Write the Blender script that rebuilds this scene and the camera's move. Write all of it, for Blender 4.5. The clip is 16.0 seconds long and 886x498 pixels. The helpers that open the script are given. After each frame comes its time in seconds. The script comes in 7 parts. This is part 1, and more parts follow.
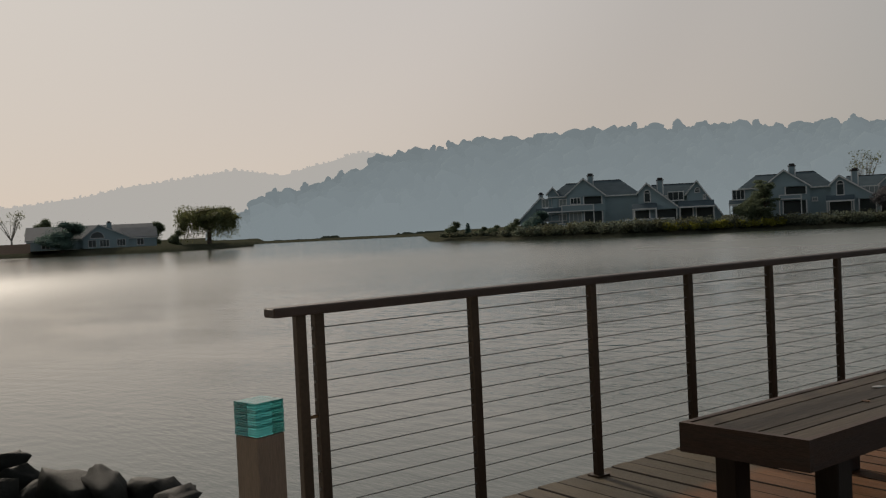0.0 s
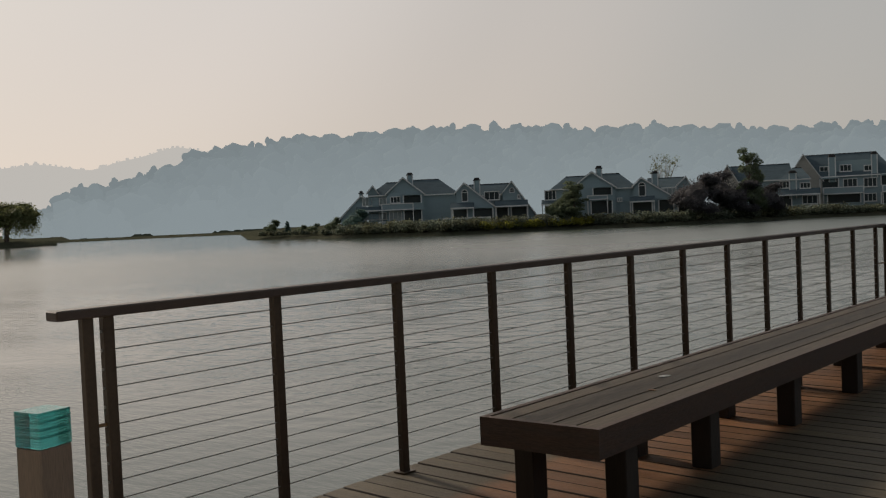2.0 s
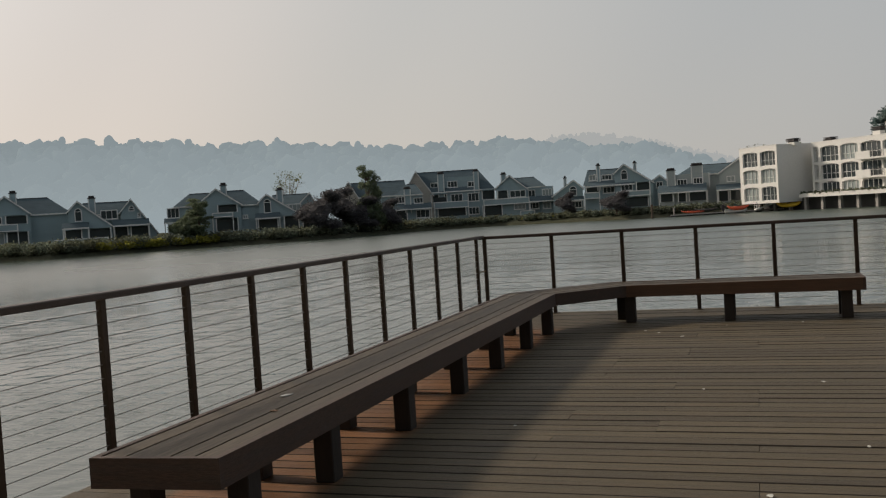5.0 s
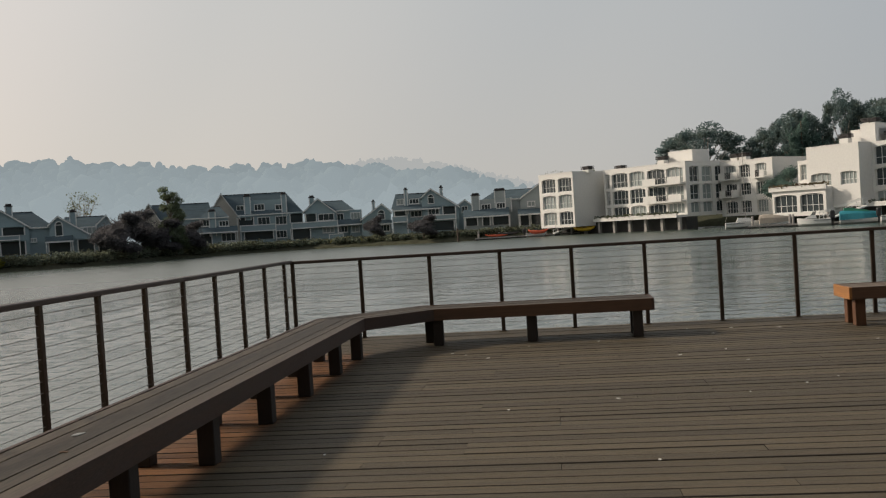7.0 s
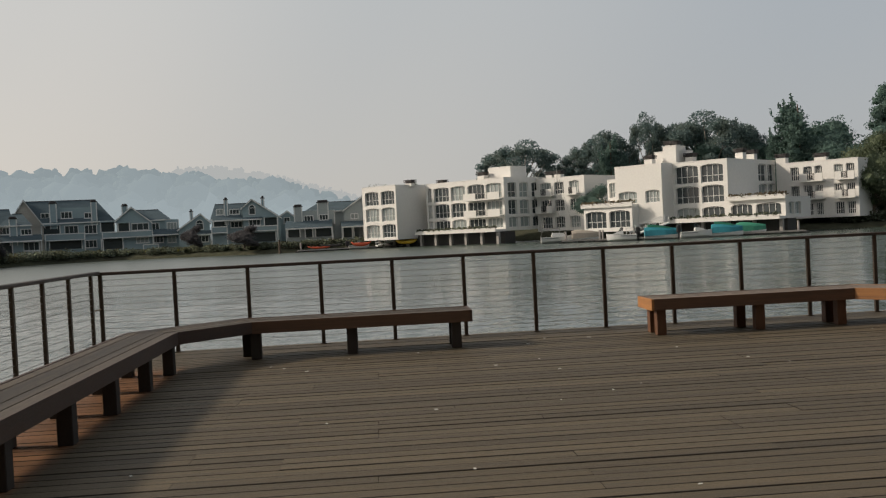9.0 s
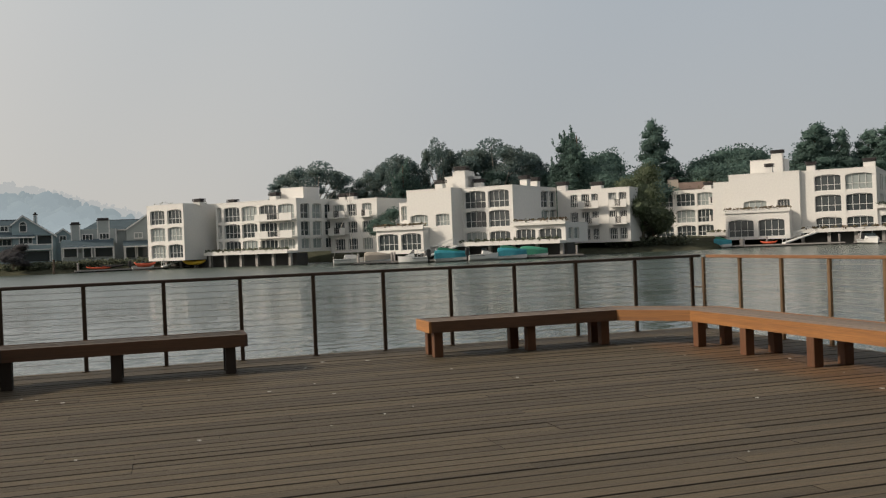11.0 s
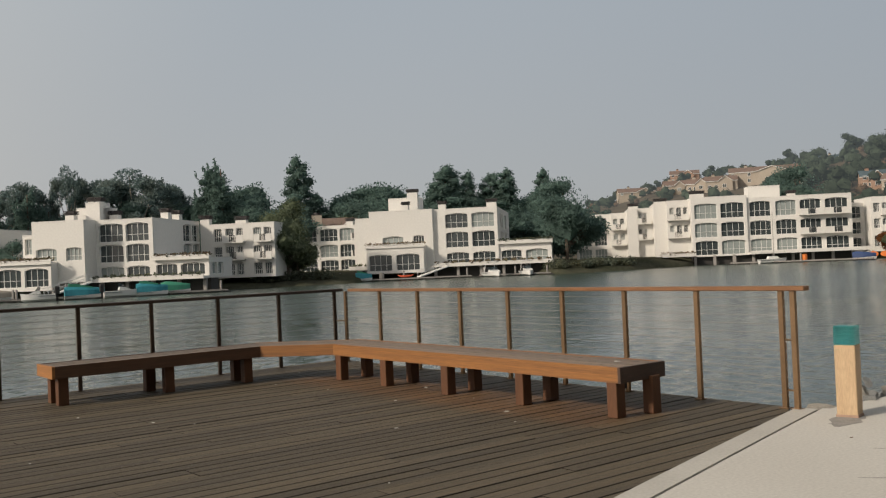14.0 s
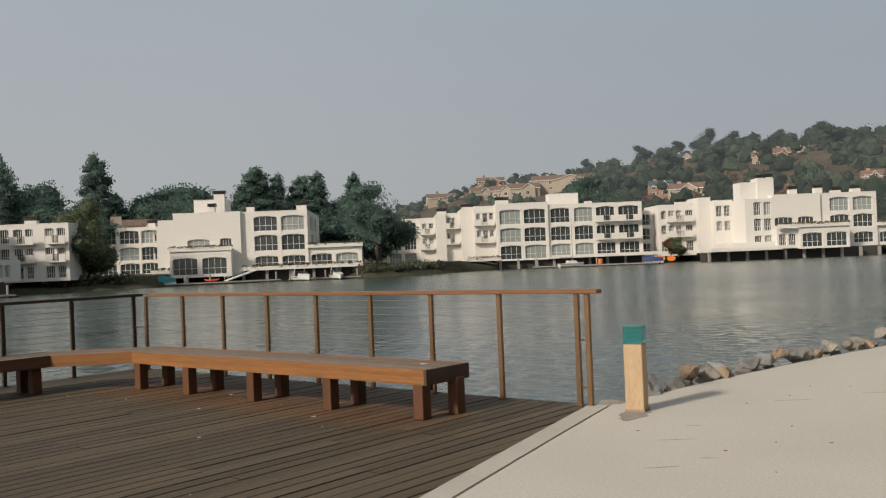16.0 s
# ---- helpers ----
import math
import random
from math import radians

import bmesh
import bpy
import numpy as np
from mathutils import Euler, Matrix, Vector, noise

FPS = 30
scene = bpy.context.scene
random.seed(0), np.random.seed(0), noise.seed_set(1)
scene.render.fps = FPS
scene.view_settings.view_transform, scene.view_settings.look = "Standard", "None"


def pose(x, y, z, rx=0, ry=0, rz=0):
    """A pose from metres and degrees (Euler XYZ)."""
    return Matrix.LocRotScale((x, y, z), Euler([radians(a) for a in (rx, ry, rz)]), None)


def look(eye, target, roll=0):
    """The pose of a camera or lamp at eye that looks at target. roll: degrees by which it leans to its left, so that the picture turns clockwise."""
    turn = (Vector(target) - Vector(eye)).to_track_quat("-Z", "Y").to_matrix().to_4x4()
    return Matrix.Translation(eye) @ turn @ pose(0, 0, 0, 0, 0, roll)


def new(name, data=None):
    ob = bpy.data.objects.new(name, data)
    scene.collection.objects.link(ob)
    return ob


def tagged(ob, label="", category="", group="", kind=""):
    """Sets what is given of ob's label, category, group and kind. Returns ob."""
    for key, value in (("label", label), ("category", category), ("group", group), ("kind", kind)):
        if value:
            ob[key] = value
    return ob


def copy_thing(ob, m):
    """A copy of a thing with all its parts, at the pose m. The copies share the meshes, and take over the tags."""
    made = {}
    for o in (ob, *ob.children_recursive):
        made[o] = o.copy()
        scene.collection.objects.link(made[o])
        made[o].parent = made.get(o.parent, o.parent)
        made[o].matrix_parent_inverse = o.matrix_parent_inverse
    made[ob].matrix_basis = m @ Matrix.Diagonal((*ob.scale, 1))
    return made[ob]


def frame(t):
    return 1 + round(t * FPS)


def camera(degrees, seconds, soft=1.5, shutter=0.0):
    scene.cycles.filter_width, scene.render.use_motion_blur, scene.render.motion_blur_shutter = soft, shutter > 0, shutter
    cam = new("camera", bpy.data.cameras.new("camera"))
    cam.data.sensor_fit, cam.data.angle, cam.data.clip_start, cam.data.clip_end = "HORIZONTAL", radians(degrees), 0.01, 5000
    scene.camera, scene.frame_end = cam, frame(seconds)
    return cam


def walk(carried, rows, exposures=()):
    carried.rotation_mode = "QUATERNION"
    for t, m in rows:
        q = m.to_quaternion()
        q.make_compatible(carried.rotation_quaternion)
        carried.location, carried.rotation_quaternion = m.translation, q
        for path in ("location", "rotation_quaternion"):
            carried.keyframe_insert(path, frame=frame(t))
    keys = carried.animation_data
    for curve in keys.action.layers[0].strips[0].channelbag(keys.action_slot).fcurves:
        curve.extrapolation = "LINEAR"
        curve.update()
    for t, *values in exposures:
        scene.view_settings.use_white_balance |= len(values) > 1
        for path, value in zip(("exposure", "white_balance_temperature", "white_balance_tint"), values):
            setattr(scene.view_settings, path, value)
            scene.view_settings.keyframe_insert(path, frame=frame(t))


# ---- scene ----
cam = camera(51.12, 16.0, soft=1.2)
PATH = [
    (0, (3.486, -12.264, 1.386), (1.8953, -11.0529, 1.3407), -2.68),
    (0.5, (3.487, -12.229, 1.387), (1.9729, -10.9241, 1.3348), -2.60),
    (1, (3.509, -12.215, 1.386), (2.0576, -10.8404, 1.3246), -2.39),
    (1.5, (3.511, -12.198, 1.382), (2.1174, -10.7648, 1.3184), -2.44),
    (2, (3.522, -12.187, 1.382), (2.1928, -10.6939, 1.3159), -2.49),
    (2.5, (3.535, -12.182, 1.380), (2.2722, -10.6331, 1.3098), -2.65),
    (3, (3.544, -12.162, 1.384), (2.3595, -10.5524, 1.3123), -2.76),
    (3.5, (3.584, -12.134, 1.379), (2.5033, -10.4528, 1.3033), -2.89),
    (4, (3.595, -12.115, 1.385), (2.6155, -10.3727, 1.3078), -3.24),
    (4.5, (3.575, -12.114, 1.394), (2.7873, -10.2776, 1.3113), -3.39),
    (5, (3.553, -12.127, 1.401), (2.9052, -10.2357, 1.3276), -3.68),
    (5.2, (3.586, -12.153, 1.437), (3.0005, -10.2418, 1.3592), -3.45),
    (7.3, (3.544, -12.093, 1.406), (3.3376, -10.1042, 1.3590), -3.49),
    (7.5, (3.548, -12.116, 1.393), (3.3686, -10.1242, 1.3464), -3.36),
    (8, (3.562, -12.106, 1.410), (3.4653, -10.1091, 1.3612), -3.45),
    (8.5, (3.583, -12.106, 1.410), (3.6203, -10.1066, 1.3658), -3.04),
    (9, (3.569, -12.060, 1.411), (3.7050, -10.0650, 1.3669), -2.87),
    (9.2, (3.553, -12.079, 1.407), (3.7344, -10.0875, 1.3659), -2.56),
    (11.3, (3.778, -11.984, 1.415), (4.3705, -10.0742, 1.4008), -2.39),
    (11.5, (3.779, -12.012, 1.413), (4.3860, -10.1067, 1.4030), -2.55),
    (12, (3.848, -11.896, 1.433), (4.7297, -10.1008, 1.4342), -2.45),
    (12.5, (3.849, -11.853, 1.433), (4.9112, -10.1584, 1.4523), -2.77),
    (13, (3.864, -11.841, 1.421), (5.0069, -10.2002, 1.4422), -2.80),
    (13.5, (3.864, -11.845, 1.416), (5.0587, -10.2415, 1.4434), -2.72),
    (14, (3.862, -11.847, 1.416), (5.1044, -10.2797, 1.4422), -2.46),
    (14.5, (3.871, -11.847, 1.414), (5.1688, -10.3256, 1.4404), -2.42),
    (15, (3.882, -11.850, 1.416), (5.2666, -10.4068, 1.4373), -2.39),
    (15.5, (3.877, -11.863, 1.413), (5.3285, -10.4874, 1.4358), -2.40),
    (16, (3.870, -11.870, 1.419), (5.4044, -10.5865, 1.4362), -2.34),
]
walk(cam, [(t, look(eye, target, roll)) for t, eye, target, roll in PATH],
     exposures=((0.0, -0.90), (2.0, -0.66), (3.5, -0.44), (5.0, -0.36), (7.5, -0.22), (9.0, -0.2), (11.5, -0.13), (13.0, -0.20), (16.0, -0.23)))

# ---- daylight: a smoky sky, bright and warm towards the low sun ----
SUN_WAY = Vector((1.68, -0.25, -1.0)).normalized()
sun_el = math.asin(-SUN_WAY.z)
sun_az = math.atan2(-SUN_WAY.x, -SUN_WAY.y)

world = bpy.data.worlds.new("smoky_sky")
scene.world = world
world.use_nodes = True
wn, wl = world.node_tree.nodes, world.node_tree.links
wn.clear()
w_out = wn.new("ShaderNodeOutputWorld")
sky = wn.new("ShaderNodeTexSky")
sky.sky_type = "NISHITA"
sky.sun_disc = False
sky.sun_elevation = sun_el
sky.sun_rotation = sun_az
sky.air_density, sky.dust_density, sky.ozone_density = 1.0, 1.5, 1.0
bg_sky = wn.new("ShaderNodeBackground")
bg_sky.inputs["Strength"].default_value = 0.05
wl.new(sky.outputs["Color"], bg_sky.inputs["Color"])
# the smoke layer: an even veil that brightens round the sun
coord = wn.new("ShaderNodeTexCoord")
dotp = wn.new("ShaderNodeVectorMath")
dotp.operation = "DOT_PRODUCT"
dotp.inputs[1].default_value = tuple(-SUN_WAY)
wl.new(coord.outputs["Generated"], dotp.inputs[0])
rng = wn.new("ShaderNodeMapRange")
rng.inputs["From Min"].default_value, rng.inputs["From Max"].default_value = -1.0, 1.0
wl.new(dotp.outputs["Value"], rng.inputs["Value"])
ramp = wn.new("ShaderNodeValToRGB")
ramp.color_ramp.interpolation = "EASE"
for i, (p, col) in enumerate(((0.0, (0.425, 0.458, 0.50)), (0.40, (0.56, 0.583, 0.61)), (0.60, (0.70, 0.69, 0.675)),
                              (0.75, (0.86, 0.81, 0.755)), (0.85, (1.07, 0.955, 0.865)), (0.93, (1.31, 1.16, 1.05)), (1.0, (1.40, 1.24, 1.10)))):
    e = ramp.color_ramp.elements[i] if i < 2 else ramp.color_ramp.elements.new(p)
    e.position, e.color = p, (*col, 1)
wl.new(rng.outputs["Result"], ramp.inputs["Fac"])
bg_smoke = wn.new("ShaderNodeBackground")
# warmer and brighter along the horizon, bluer higher up
up = wn.new("ShaderNodeSeparateXYZ")
wl.new(coord.outputs["Generated"], up.inputs[0])
band = wn.new("ShaderNodeValToRGB")
band.color_ramp.elements[0].position, band.color_ramp.elements[0].color = 0.0, (1.0, 0.965, 0.92, 1)
band.color_ramp.elements[1].position, band.color_ramp.elements[1].color = 0.28, (0.90, 0.95, 0.985, 1)
wl.new(up.outputs["Z"], band.inputs["Fac"])
tone = wn.new("ShaderNodeMix")
tone.data_type, tone.blend_type = "RGBA", "MULTIPLY"
tone.inputs["Factor"].default_value = 1.0
wl.new(ramp.outputs["Color"], tone.inputs["A"])
wl.new(band.outputs["Color"], tone.inputs["B"])
wl.new(tone.outputs["Result"], bg_smoke.inputs["Color"])
# the veil thins overhead: bright low down, dimmer towards the zenith
sep = wn.new("ShaderNodeSeparateXYZ")
wl.new(coord.outputs["Generated"], sep.inputs[0])
fall = wn.new("ShaderNodeMapRange")
fall.interpolation_type = "SMOOTHSTEP"
fall.inputs["From Min"].default_value, fall.inputs["From Max"].default_value = 0.45, 0.98
fall.inputs["To Min"].default_value, fall.inputs["To Max"].default_value = 0.98, 0.25
wl.new(sep.outputs["Z"], fall.inputs["Value"])
wl.new(fall.outputs["Result"], bg_smoke.inputs["Strength"])
w_add = wn.new("ShaderNodeMixShader")
w_add.inputs["Fac"].default_value = 0.85
wl.new(bg_sky.outputs[0], w_add.inputs[1])
wl.new(bg_smoke.outputs[0], w_add.inputs[2])
wl.new(w_add.outputs[0], w_out.inputs["Surface"])

sun = new("sun", bpy.data.lights.new("sun", "SUN"))
sun.data.energy = 4.0
sun.data.angle = radians(6.0)
sun.data.color = (1.0, 0.87, 0.72)
sun.matrix_world = look((0, 0, 60), Vector((0, 0, 60)) + SUN_WAY)


# ---- materials ----
def mat(name, base, rough=0.7, metal=0.0, var=0.25, scale=6.0, fine=60.0, bump=0.15, stretch=(1, 1, 1), tint=None,
        per_object=0.0, spec=0.5, coords="Object", island=0.0):
    """A surface with variation at two scales: broad stains and fine grain, and a fine relief."""
    m = bpy.data.materials.new(name)
    m.use_nodes = True
    n, l = m.node_tree.nodes, m.node_tree.links
    b = n["Principled BSDF"]
    b.inputs["Roughness"].default_value = rough
    b.inputs["Metallic"].default_value = metal
    b.inputs["Specular IOR Level"].default_value = spec
    tc = n.new("ShaderNodeTexCoord")
    mp = n.new("ShaderNodeMapping")
    mp.inputs["Scale"].default_value = stretch
    l.new(tc.outputs[coords], mp.inputs["Vector"])
    big, small = n.new("ShaderNodeTexNoise"), n.new("ShaderNodeTexNoise")
    big.inputs["Scale"].default_value, big.inputs["Detail"].default_value = scale, 4
    small.inputs["Scale"].default_value, small.inputs["Detail"].default_value = fine, 5
    l.new(mp.outputs[0], big.inputs["Vector"])
    l.new(mp.outputs[0], small.inputs["Vector"])
    if per_object:
        oi = n.new("ShaderNodeObjectInfo")
        off = n.new("ShaderNodeMath")
        off.operation = "MULTIPLY"
        off.inputs[1].default_value = 37.0
        l.new(oi.outputs["Random"], off.inputs[0])
        for tex in (big, small):
            tex.noise_dimensions = "4D"
            l.new(off.outputs[0], tex.inputs["W"])
    tint = tint or tuple(c * 0.55 for c in base)
    mix = n.new("ShaderNodeMix")
    mix.data_type = "RGBA"
    mix.inputs["A"].default_value, mix.inputs["B"].default_value = (*base, 1), (*tint, 1)
    r1 = n.new("ShaderNodeMapRange")
    r1.inputs["From Min"].default_value, r1.inputs["From Max"].default_value = 0.38, 0.72
    r1.inputs["To Max"].default_value = min(1.0, var * 2.2)
    l.new(big.outputs["Fac"], r1.inputs["Value"])
    l.new(r1.outputs[0], mix.inputs["Factor"])
    hsv = n.new("ShaderNodeHueSaturation")
    l.new(mix.outputs["Result"], hsv.inputs["Color"])
    val = n.new("ShaderNodeMapRange")
    val.inputs["From Min"].default_value, val.inputs["From Max"].default_value = 0.25, 0.75
    val.inputs["To Min"].default_value, val.inputs["To Max"].default_value = 1 - var, 1 + var
    l.new(small.outputs["Fac"], val.inputs["Value"])
    last = val.outputs[0]
    if per_object or island:
        if per_object:
            src = oi.outputs["Random"]
        else:
            geo = n.new("ShaderNodeNewGeometry")
            src = geo.outputs["Random Per Island"]
        amount = per_object or island
        pr = n.new("ShaderNodeMapRange")
        pr.inputs["To Min"].default_value, pr.inputs["To Max"].default_value = 1 - amount, 1 + amount
        l.new(src, pr.inputs["Value"])
        mul = n.new("ShaderNodeMath")
        mul.operation = "MULTIPLY"
        l.new(last, mul.inputs[0])
        l.new(pr.outputs[0], mul.inputs[1])
        last = mul.outputs[0]
    l.new(last, hsv.inputs["Value"])
    l.new(hsv.outputs[0], b.inputs["Base Color"])
    if bump:
        bp = n.new("ShaderNodeBump")
        bp.inputs["Strength"].default_value = bump
        bp.inputs["Distance"].default_value = 0.01
        l.new(small.outputs["Fac"], bp.inputs["Height"])
        l.new(bp.outputs[0], b.inputs["Normal"])
    return m


M_DECK = mat("weathered_decking", (0.101, 0.078, 0.047), 0.64, var=0.36, scale=1.3, fine=14, stretch=(0.9, 22, 4), tint=(0.062, 0.052, 0.038), spec=0.3, per_object=0.24, bump=0.35)
# bench wood in sunlit and shaded copies; the light is in the colours
M_BENCH_SUN = mat("sunlit_bleached_board", (0.215, 0.160, 0.115), 0.6, var=0.30, scale=1.2, fine=10, stretch=(9, 0.8, 9), tint=(0.13, 0.10, 0.08), per_object=0.16, bump=0.3)
M_BENCH_TOP = mat("shaded_weathered_board", (0.088, 0.068, 0.048), 0.62, var=0.48, scale=1.2, fine=10, stretch=(9, 0.8, 9), tint=(0.064, 0.052, 0.040), spec=0.3, per_object=0.28, bump=0.25)
M_REDWOOD = mat("sunlit_redwood", (0.320, 0.142, 0.043), 0.5, var=0.34, scale=1.6, fine=9, stretch=(0.6, 0.6, 24), tint=(0.18, 0.080, 0.032), per_object=0.14, bump=0.2)
M_REDWOOD_MID = mat("half_shaded_redwood", (0.115, 0.057, 0.031), 0.55, var=0.32, scale=1.6, fine=9, stretch=(0.6, 0.6, 24), tint=(0.065, 0.038, 0.025), per_object=0.12, bump=0.25)
M_REDWOOD_SHADED = mat("shaded_weathered_redwood", (0.066, 0.036, 0.024), 0.6, var=0.36, scale=2.0, fine=16, stretch=(2, 2, 14), tint=(0.05, 0.034, 0.028), per_object=0.12, bump=0.25)
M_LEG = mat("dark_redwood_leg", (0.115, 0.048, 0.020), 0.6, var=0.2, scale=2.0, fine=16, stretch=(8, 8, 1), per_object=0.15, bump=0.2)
M_LEG_SHADED = mat("shaded_redwood_leg", (0.028, 0.019, 0.014), 0.7, var=0.2, scale=2.0, fine=16, stretch=(8, 8, 1), per_object=0.15, bump=0.2)
# near-black board edges paint the shade of the gaps between planks
M_DECKEDGE = mat("shaded_board_edge", (0.028, 0.022, 0.017), 0.9, var=0.2)
# rail wood and post steel: shade on the west and far runs is darker colour
M_RAILWOOD = mat("sunlit_rail_wood", (0.21, 0.098, 0.04), 0.5, var=0.2, scale=2, fine=20, stretch=(3, 3, 14), bump=0.2)
M_RAIL_SHADED = mat("shaded_rail_wood", (0.062, 0.040, 0.030), 0.5, var=0.2, scale=2, fine=20, stretch=(3, 3, 14), bump=0.2)
M_POST_SHADED = mat("shaded_bronze_steel", (0.085, 0.062, 0.045), 0.42, metal=0.6, var=0.15, scale=4, fine=60, bump=0.08, per_object=0.12)
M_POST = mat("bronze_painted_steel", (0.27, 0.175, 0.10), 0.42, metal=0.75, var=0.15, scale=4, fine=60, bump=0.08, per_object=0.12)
M_CABLE = mat("steel_cable", (0.36, 0.345, 0.32), 0.45, metal=0.5, var=0.1, scale=8, fine=200, bump=0.0)
M_BOLLARD = mat("bollard_wood", (0.50, 0.36, 0.22), 0.6, var=0.18, scale=3, fine=24, stretch=(6, 6, 0.8), tint=(0.36, 0.24, 0.14), bump=0.2)
M_CONCRETE = mat("concrete", (0.56, 0.54, 0.495), 0.85, var=0.11, scale=0.6, fine=45, tint=(0.40, 0.375, 0.33), bump=0.02)
M_CURB = mat("curb_concrete", (0.49, 0.472, 0.43), 0.85, var=0.10, scale=1.5, fine=50, bump=0.25)
M_JOINT = mat("joint_filler", (0.03, 0.028, 0.026), 0.9, var=0.2, bump=0.1)
M_ROCK = mat("riprap_stone", (0.31, 0.285, 0.245), 0.85, var=0.32, scale=3, fine=26, tint=(0.20, 0.20, 0.19), per_object=0.25, bump=0.8)
M_ROCKGREY = mat("grey_riprap_stone", (0.27, 0.275, 0.27), 0.85, var=0.32, scale=4, fine=26, tint=(0.15, 0.16, 0.16), per_object=0.3, bump=0.8)
M_ROCKRUST = mat("rusty_riprap_stone", (0.35, 0.26, 0.185), 0.85, var=0.32, scale=4, fine=26, tint=(0.25, 0.19, 0.14), per_object=0.25, bump=0.8)
M_ROCKDARK = mat("dark_riprap_stone", (0.024, 0.025, 0.022), 0.7, var=0.35, scale=3, fine=26, tint=(0.010, 0.011, 0.008), spec=0.25, per_object=0.25, bump=0.8)
M_JOIST = mat("deck_framing", (0.09, 0.065, 0.045), 0.8, var=0.2)
M_STUCCO = mat("white_stucco", (0.69, 0.675, 0.64), 0.9, var=0.05, scale=0.25, fine=4, tint=(0.62, 0.60, 0.56), bump=0.1)
M_TRIM = mat("white_trim", (0.70, 0.70, 0.68), 0.7, var=0.06, scale=0.6, fine=8)
# the blue haze over the houses is tinted into this wall colour
M_SHINGLE = mat("grey_blue_shingle", (0.275, 0.355, 0.38), 0.85, var=0.14, scale=0.4, fine=5, stretch=(1, 1, 6), tint=(0.22, 0.29, 0.315), bump=0.3)
# sunlight on the left-hand gables is painted as a tan shingle
M_SHINGLE_SUNLIT = mat("sunlit_tan_shingle", (0.44, 0.41, 0.36), 0.85, var=0.12, scale=0.4, fine=5, stretch=(1, 1, 6), bump=0.3)
M_ROOF = mat("grey_roof_shingle", (0.10, 0.135, 0.155), 0.95, spec=0.05, var=0.2, scale=0.6, fine=7, stretch=(1, 3, 6), bump=0.3)
M_ROOF_BROWN = mat("brown_roof_tile", (0.20, 0.145, 0.12), 0.9, var=0.2, scale=0.6, fine=7, bump=0.3)
M_TAN = mat("tan_stucco", (0.40, 0.35, 0.29), 0.9, var=0.1, scale=0.3, fine=4)
M_OCHRE = mat("ochre_stucco", (0.36, 0.245, 0.185), 0.9, var=0.1, scale=0.3, fine=4)
M_DARK = mat("dark_metal_cap", (0.045, 0.04, 0.04), 0.7, var=0.2)
M_UNDERSHADE = mat("undercroft_shade", (0.055, 0.053, 0.05), 0.9, var=0.2)
M_PILE = mat("concrete_pile", (0.33, 0.31, 0.29), 0.9, var=0.2)
M_DOCK = mat("dock_boards", (0.10, 0.094, 0.088), 0.8, var=0.25, stretch=(1, 5, 1))
M_BOAT = mat("white_gelcoat", (0.70, 0.70, 0.68), 0.35, var=0.05, scale=1, fine=6, bump=0.02)
M_TEALCOVER = mat("teal_boat_cover", (0.03, 0.24, 0.30), 0.6, var=0.2, scale=2)
M_GREYCOVER = mat("grey_boat_cover", (0.22, 0.24, 0.25), 0.7, var=0.2, scale=2)
M_GREEN = mat("green_boat_cover", (0.05, 0.27, 0.17), 0.6, var=0.15, scale=2)
M_NAVY = mat("navy_boat_cover", (0.03, 0.06, 0.16), 0.6, var=0.15, scale=2)
M_RED = mat("red_kayak_plastic", (0.62, 0.10, 0.04), 0.4, var=0.1)
M_YELLOW = mat("yellow_kayak_plastic", (0.75, 0.48, 0.03), 0.4, var=0.1)
M_ORANGE = mat("orange_plastic", (0.70, 0.20, 0.04), 0.4, var=0.1)
M_MOTOR = mat("black_outboard_cowl", (0.02, 0.02, 0.022), 0.35, var=0.1)
M_BARK = mat("bark", (0.13, 0.10, 0.075), 0.9, var=0.3, scale=2, fine=12, bump=0.5)
M_BARKPALE = mat("pale_bark", (0.36, 0.33, 0.29), 0.9, var=0.3, scale=2, fine=12, bump=0.4)
# far foliage is lightened, and partly blued, to paint haze into its colour
M_LEAF = mat("hazed_eucalyptus_leaves", (0.155, 0.220, 0.215), 0.7, var=0.3, scale=0.5, fine=3, tint=(0.15, 0.16, 0.12), island=0.25, bump=0)
M_LEAF_DARK = mat("hazed_conifer_leaves", (0.14, 0.215, 0.185), 0.75, var=0.3, scale=0.5, fine=3, island=0.25, bump=0)
M_LEAF_MID = mat("broadleaf_leaves", (0.16, 0.195, 0.13), 0.7, var=0.3, scale=0.5, fine=3, tint=(0.085, 0.10, 0.035), island=0.25, bump=0)
M_LEAF_WILLOW = mat("willow_leaves", (0.16, 0.18, 0.085), 0.7, var=0.3, scale=0.4, fine=3, tint=(0.17, 0.15, 0.06), island=0.25, bump=0)
M_LEAF_RED = mat("plum_leaves", (0.135, 0.130, 0.135), 0.7, var=0.3, scale=0.5, fine=3, island=0.25, bump=0)
M_LEAF_RUST = mat("rusty_leaves", (0.20, 0.085, 0.035), 0.7, var=0.3, scale=0.5, fine=3, island=0.25, bump=0)
M_SHRUB = mat("shore_shrub_leaves", (0.15, 0.175, 0.135), 0.75, var=0.35, scale=0.4, fine=3, tint=(0.12, 0.11, 0.05), island=0.5, bump=0)
M_PLANTER = mat("terrace_planting", (0.13, 0.115, 0.065), 0.8, var=0.35, scale=0.6, fine=4, tint=(0.16, 0.075, 0.04), island=0.4, bump=0)
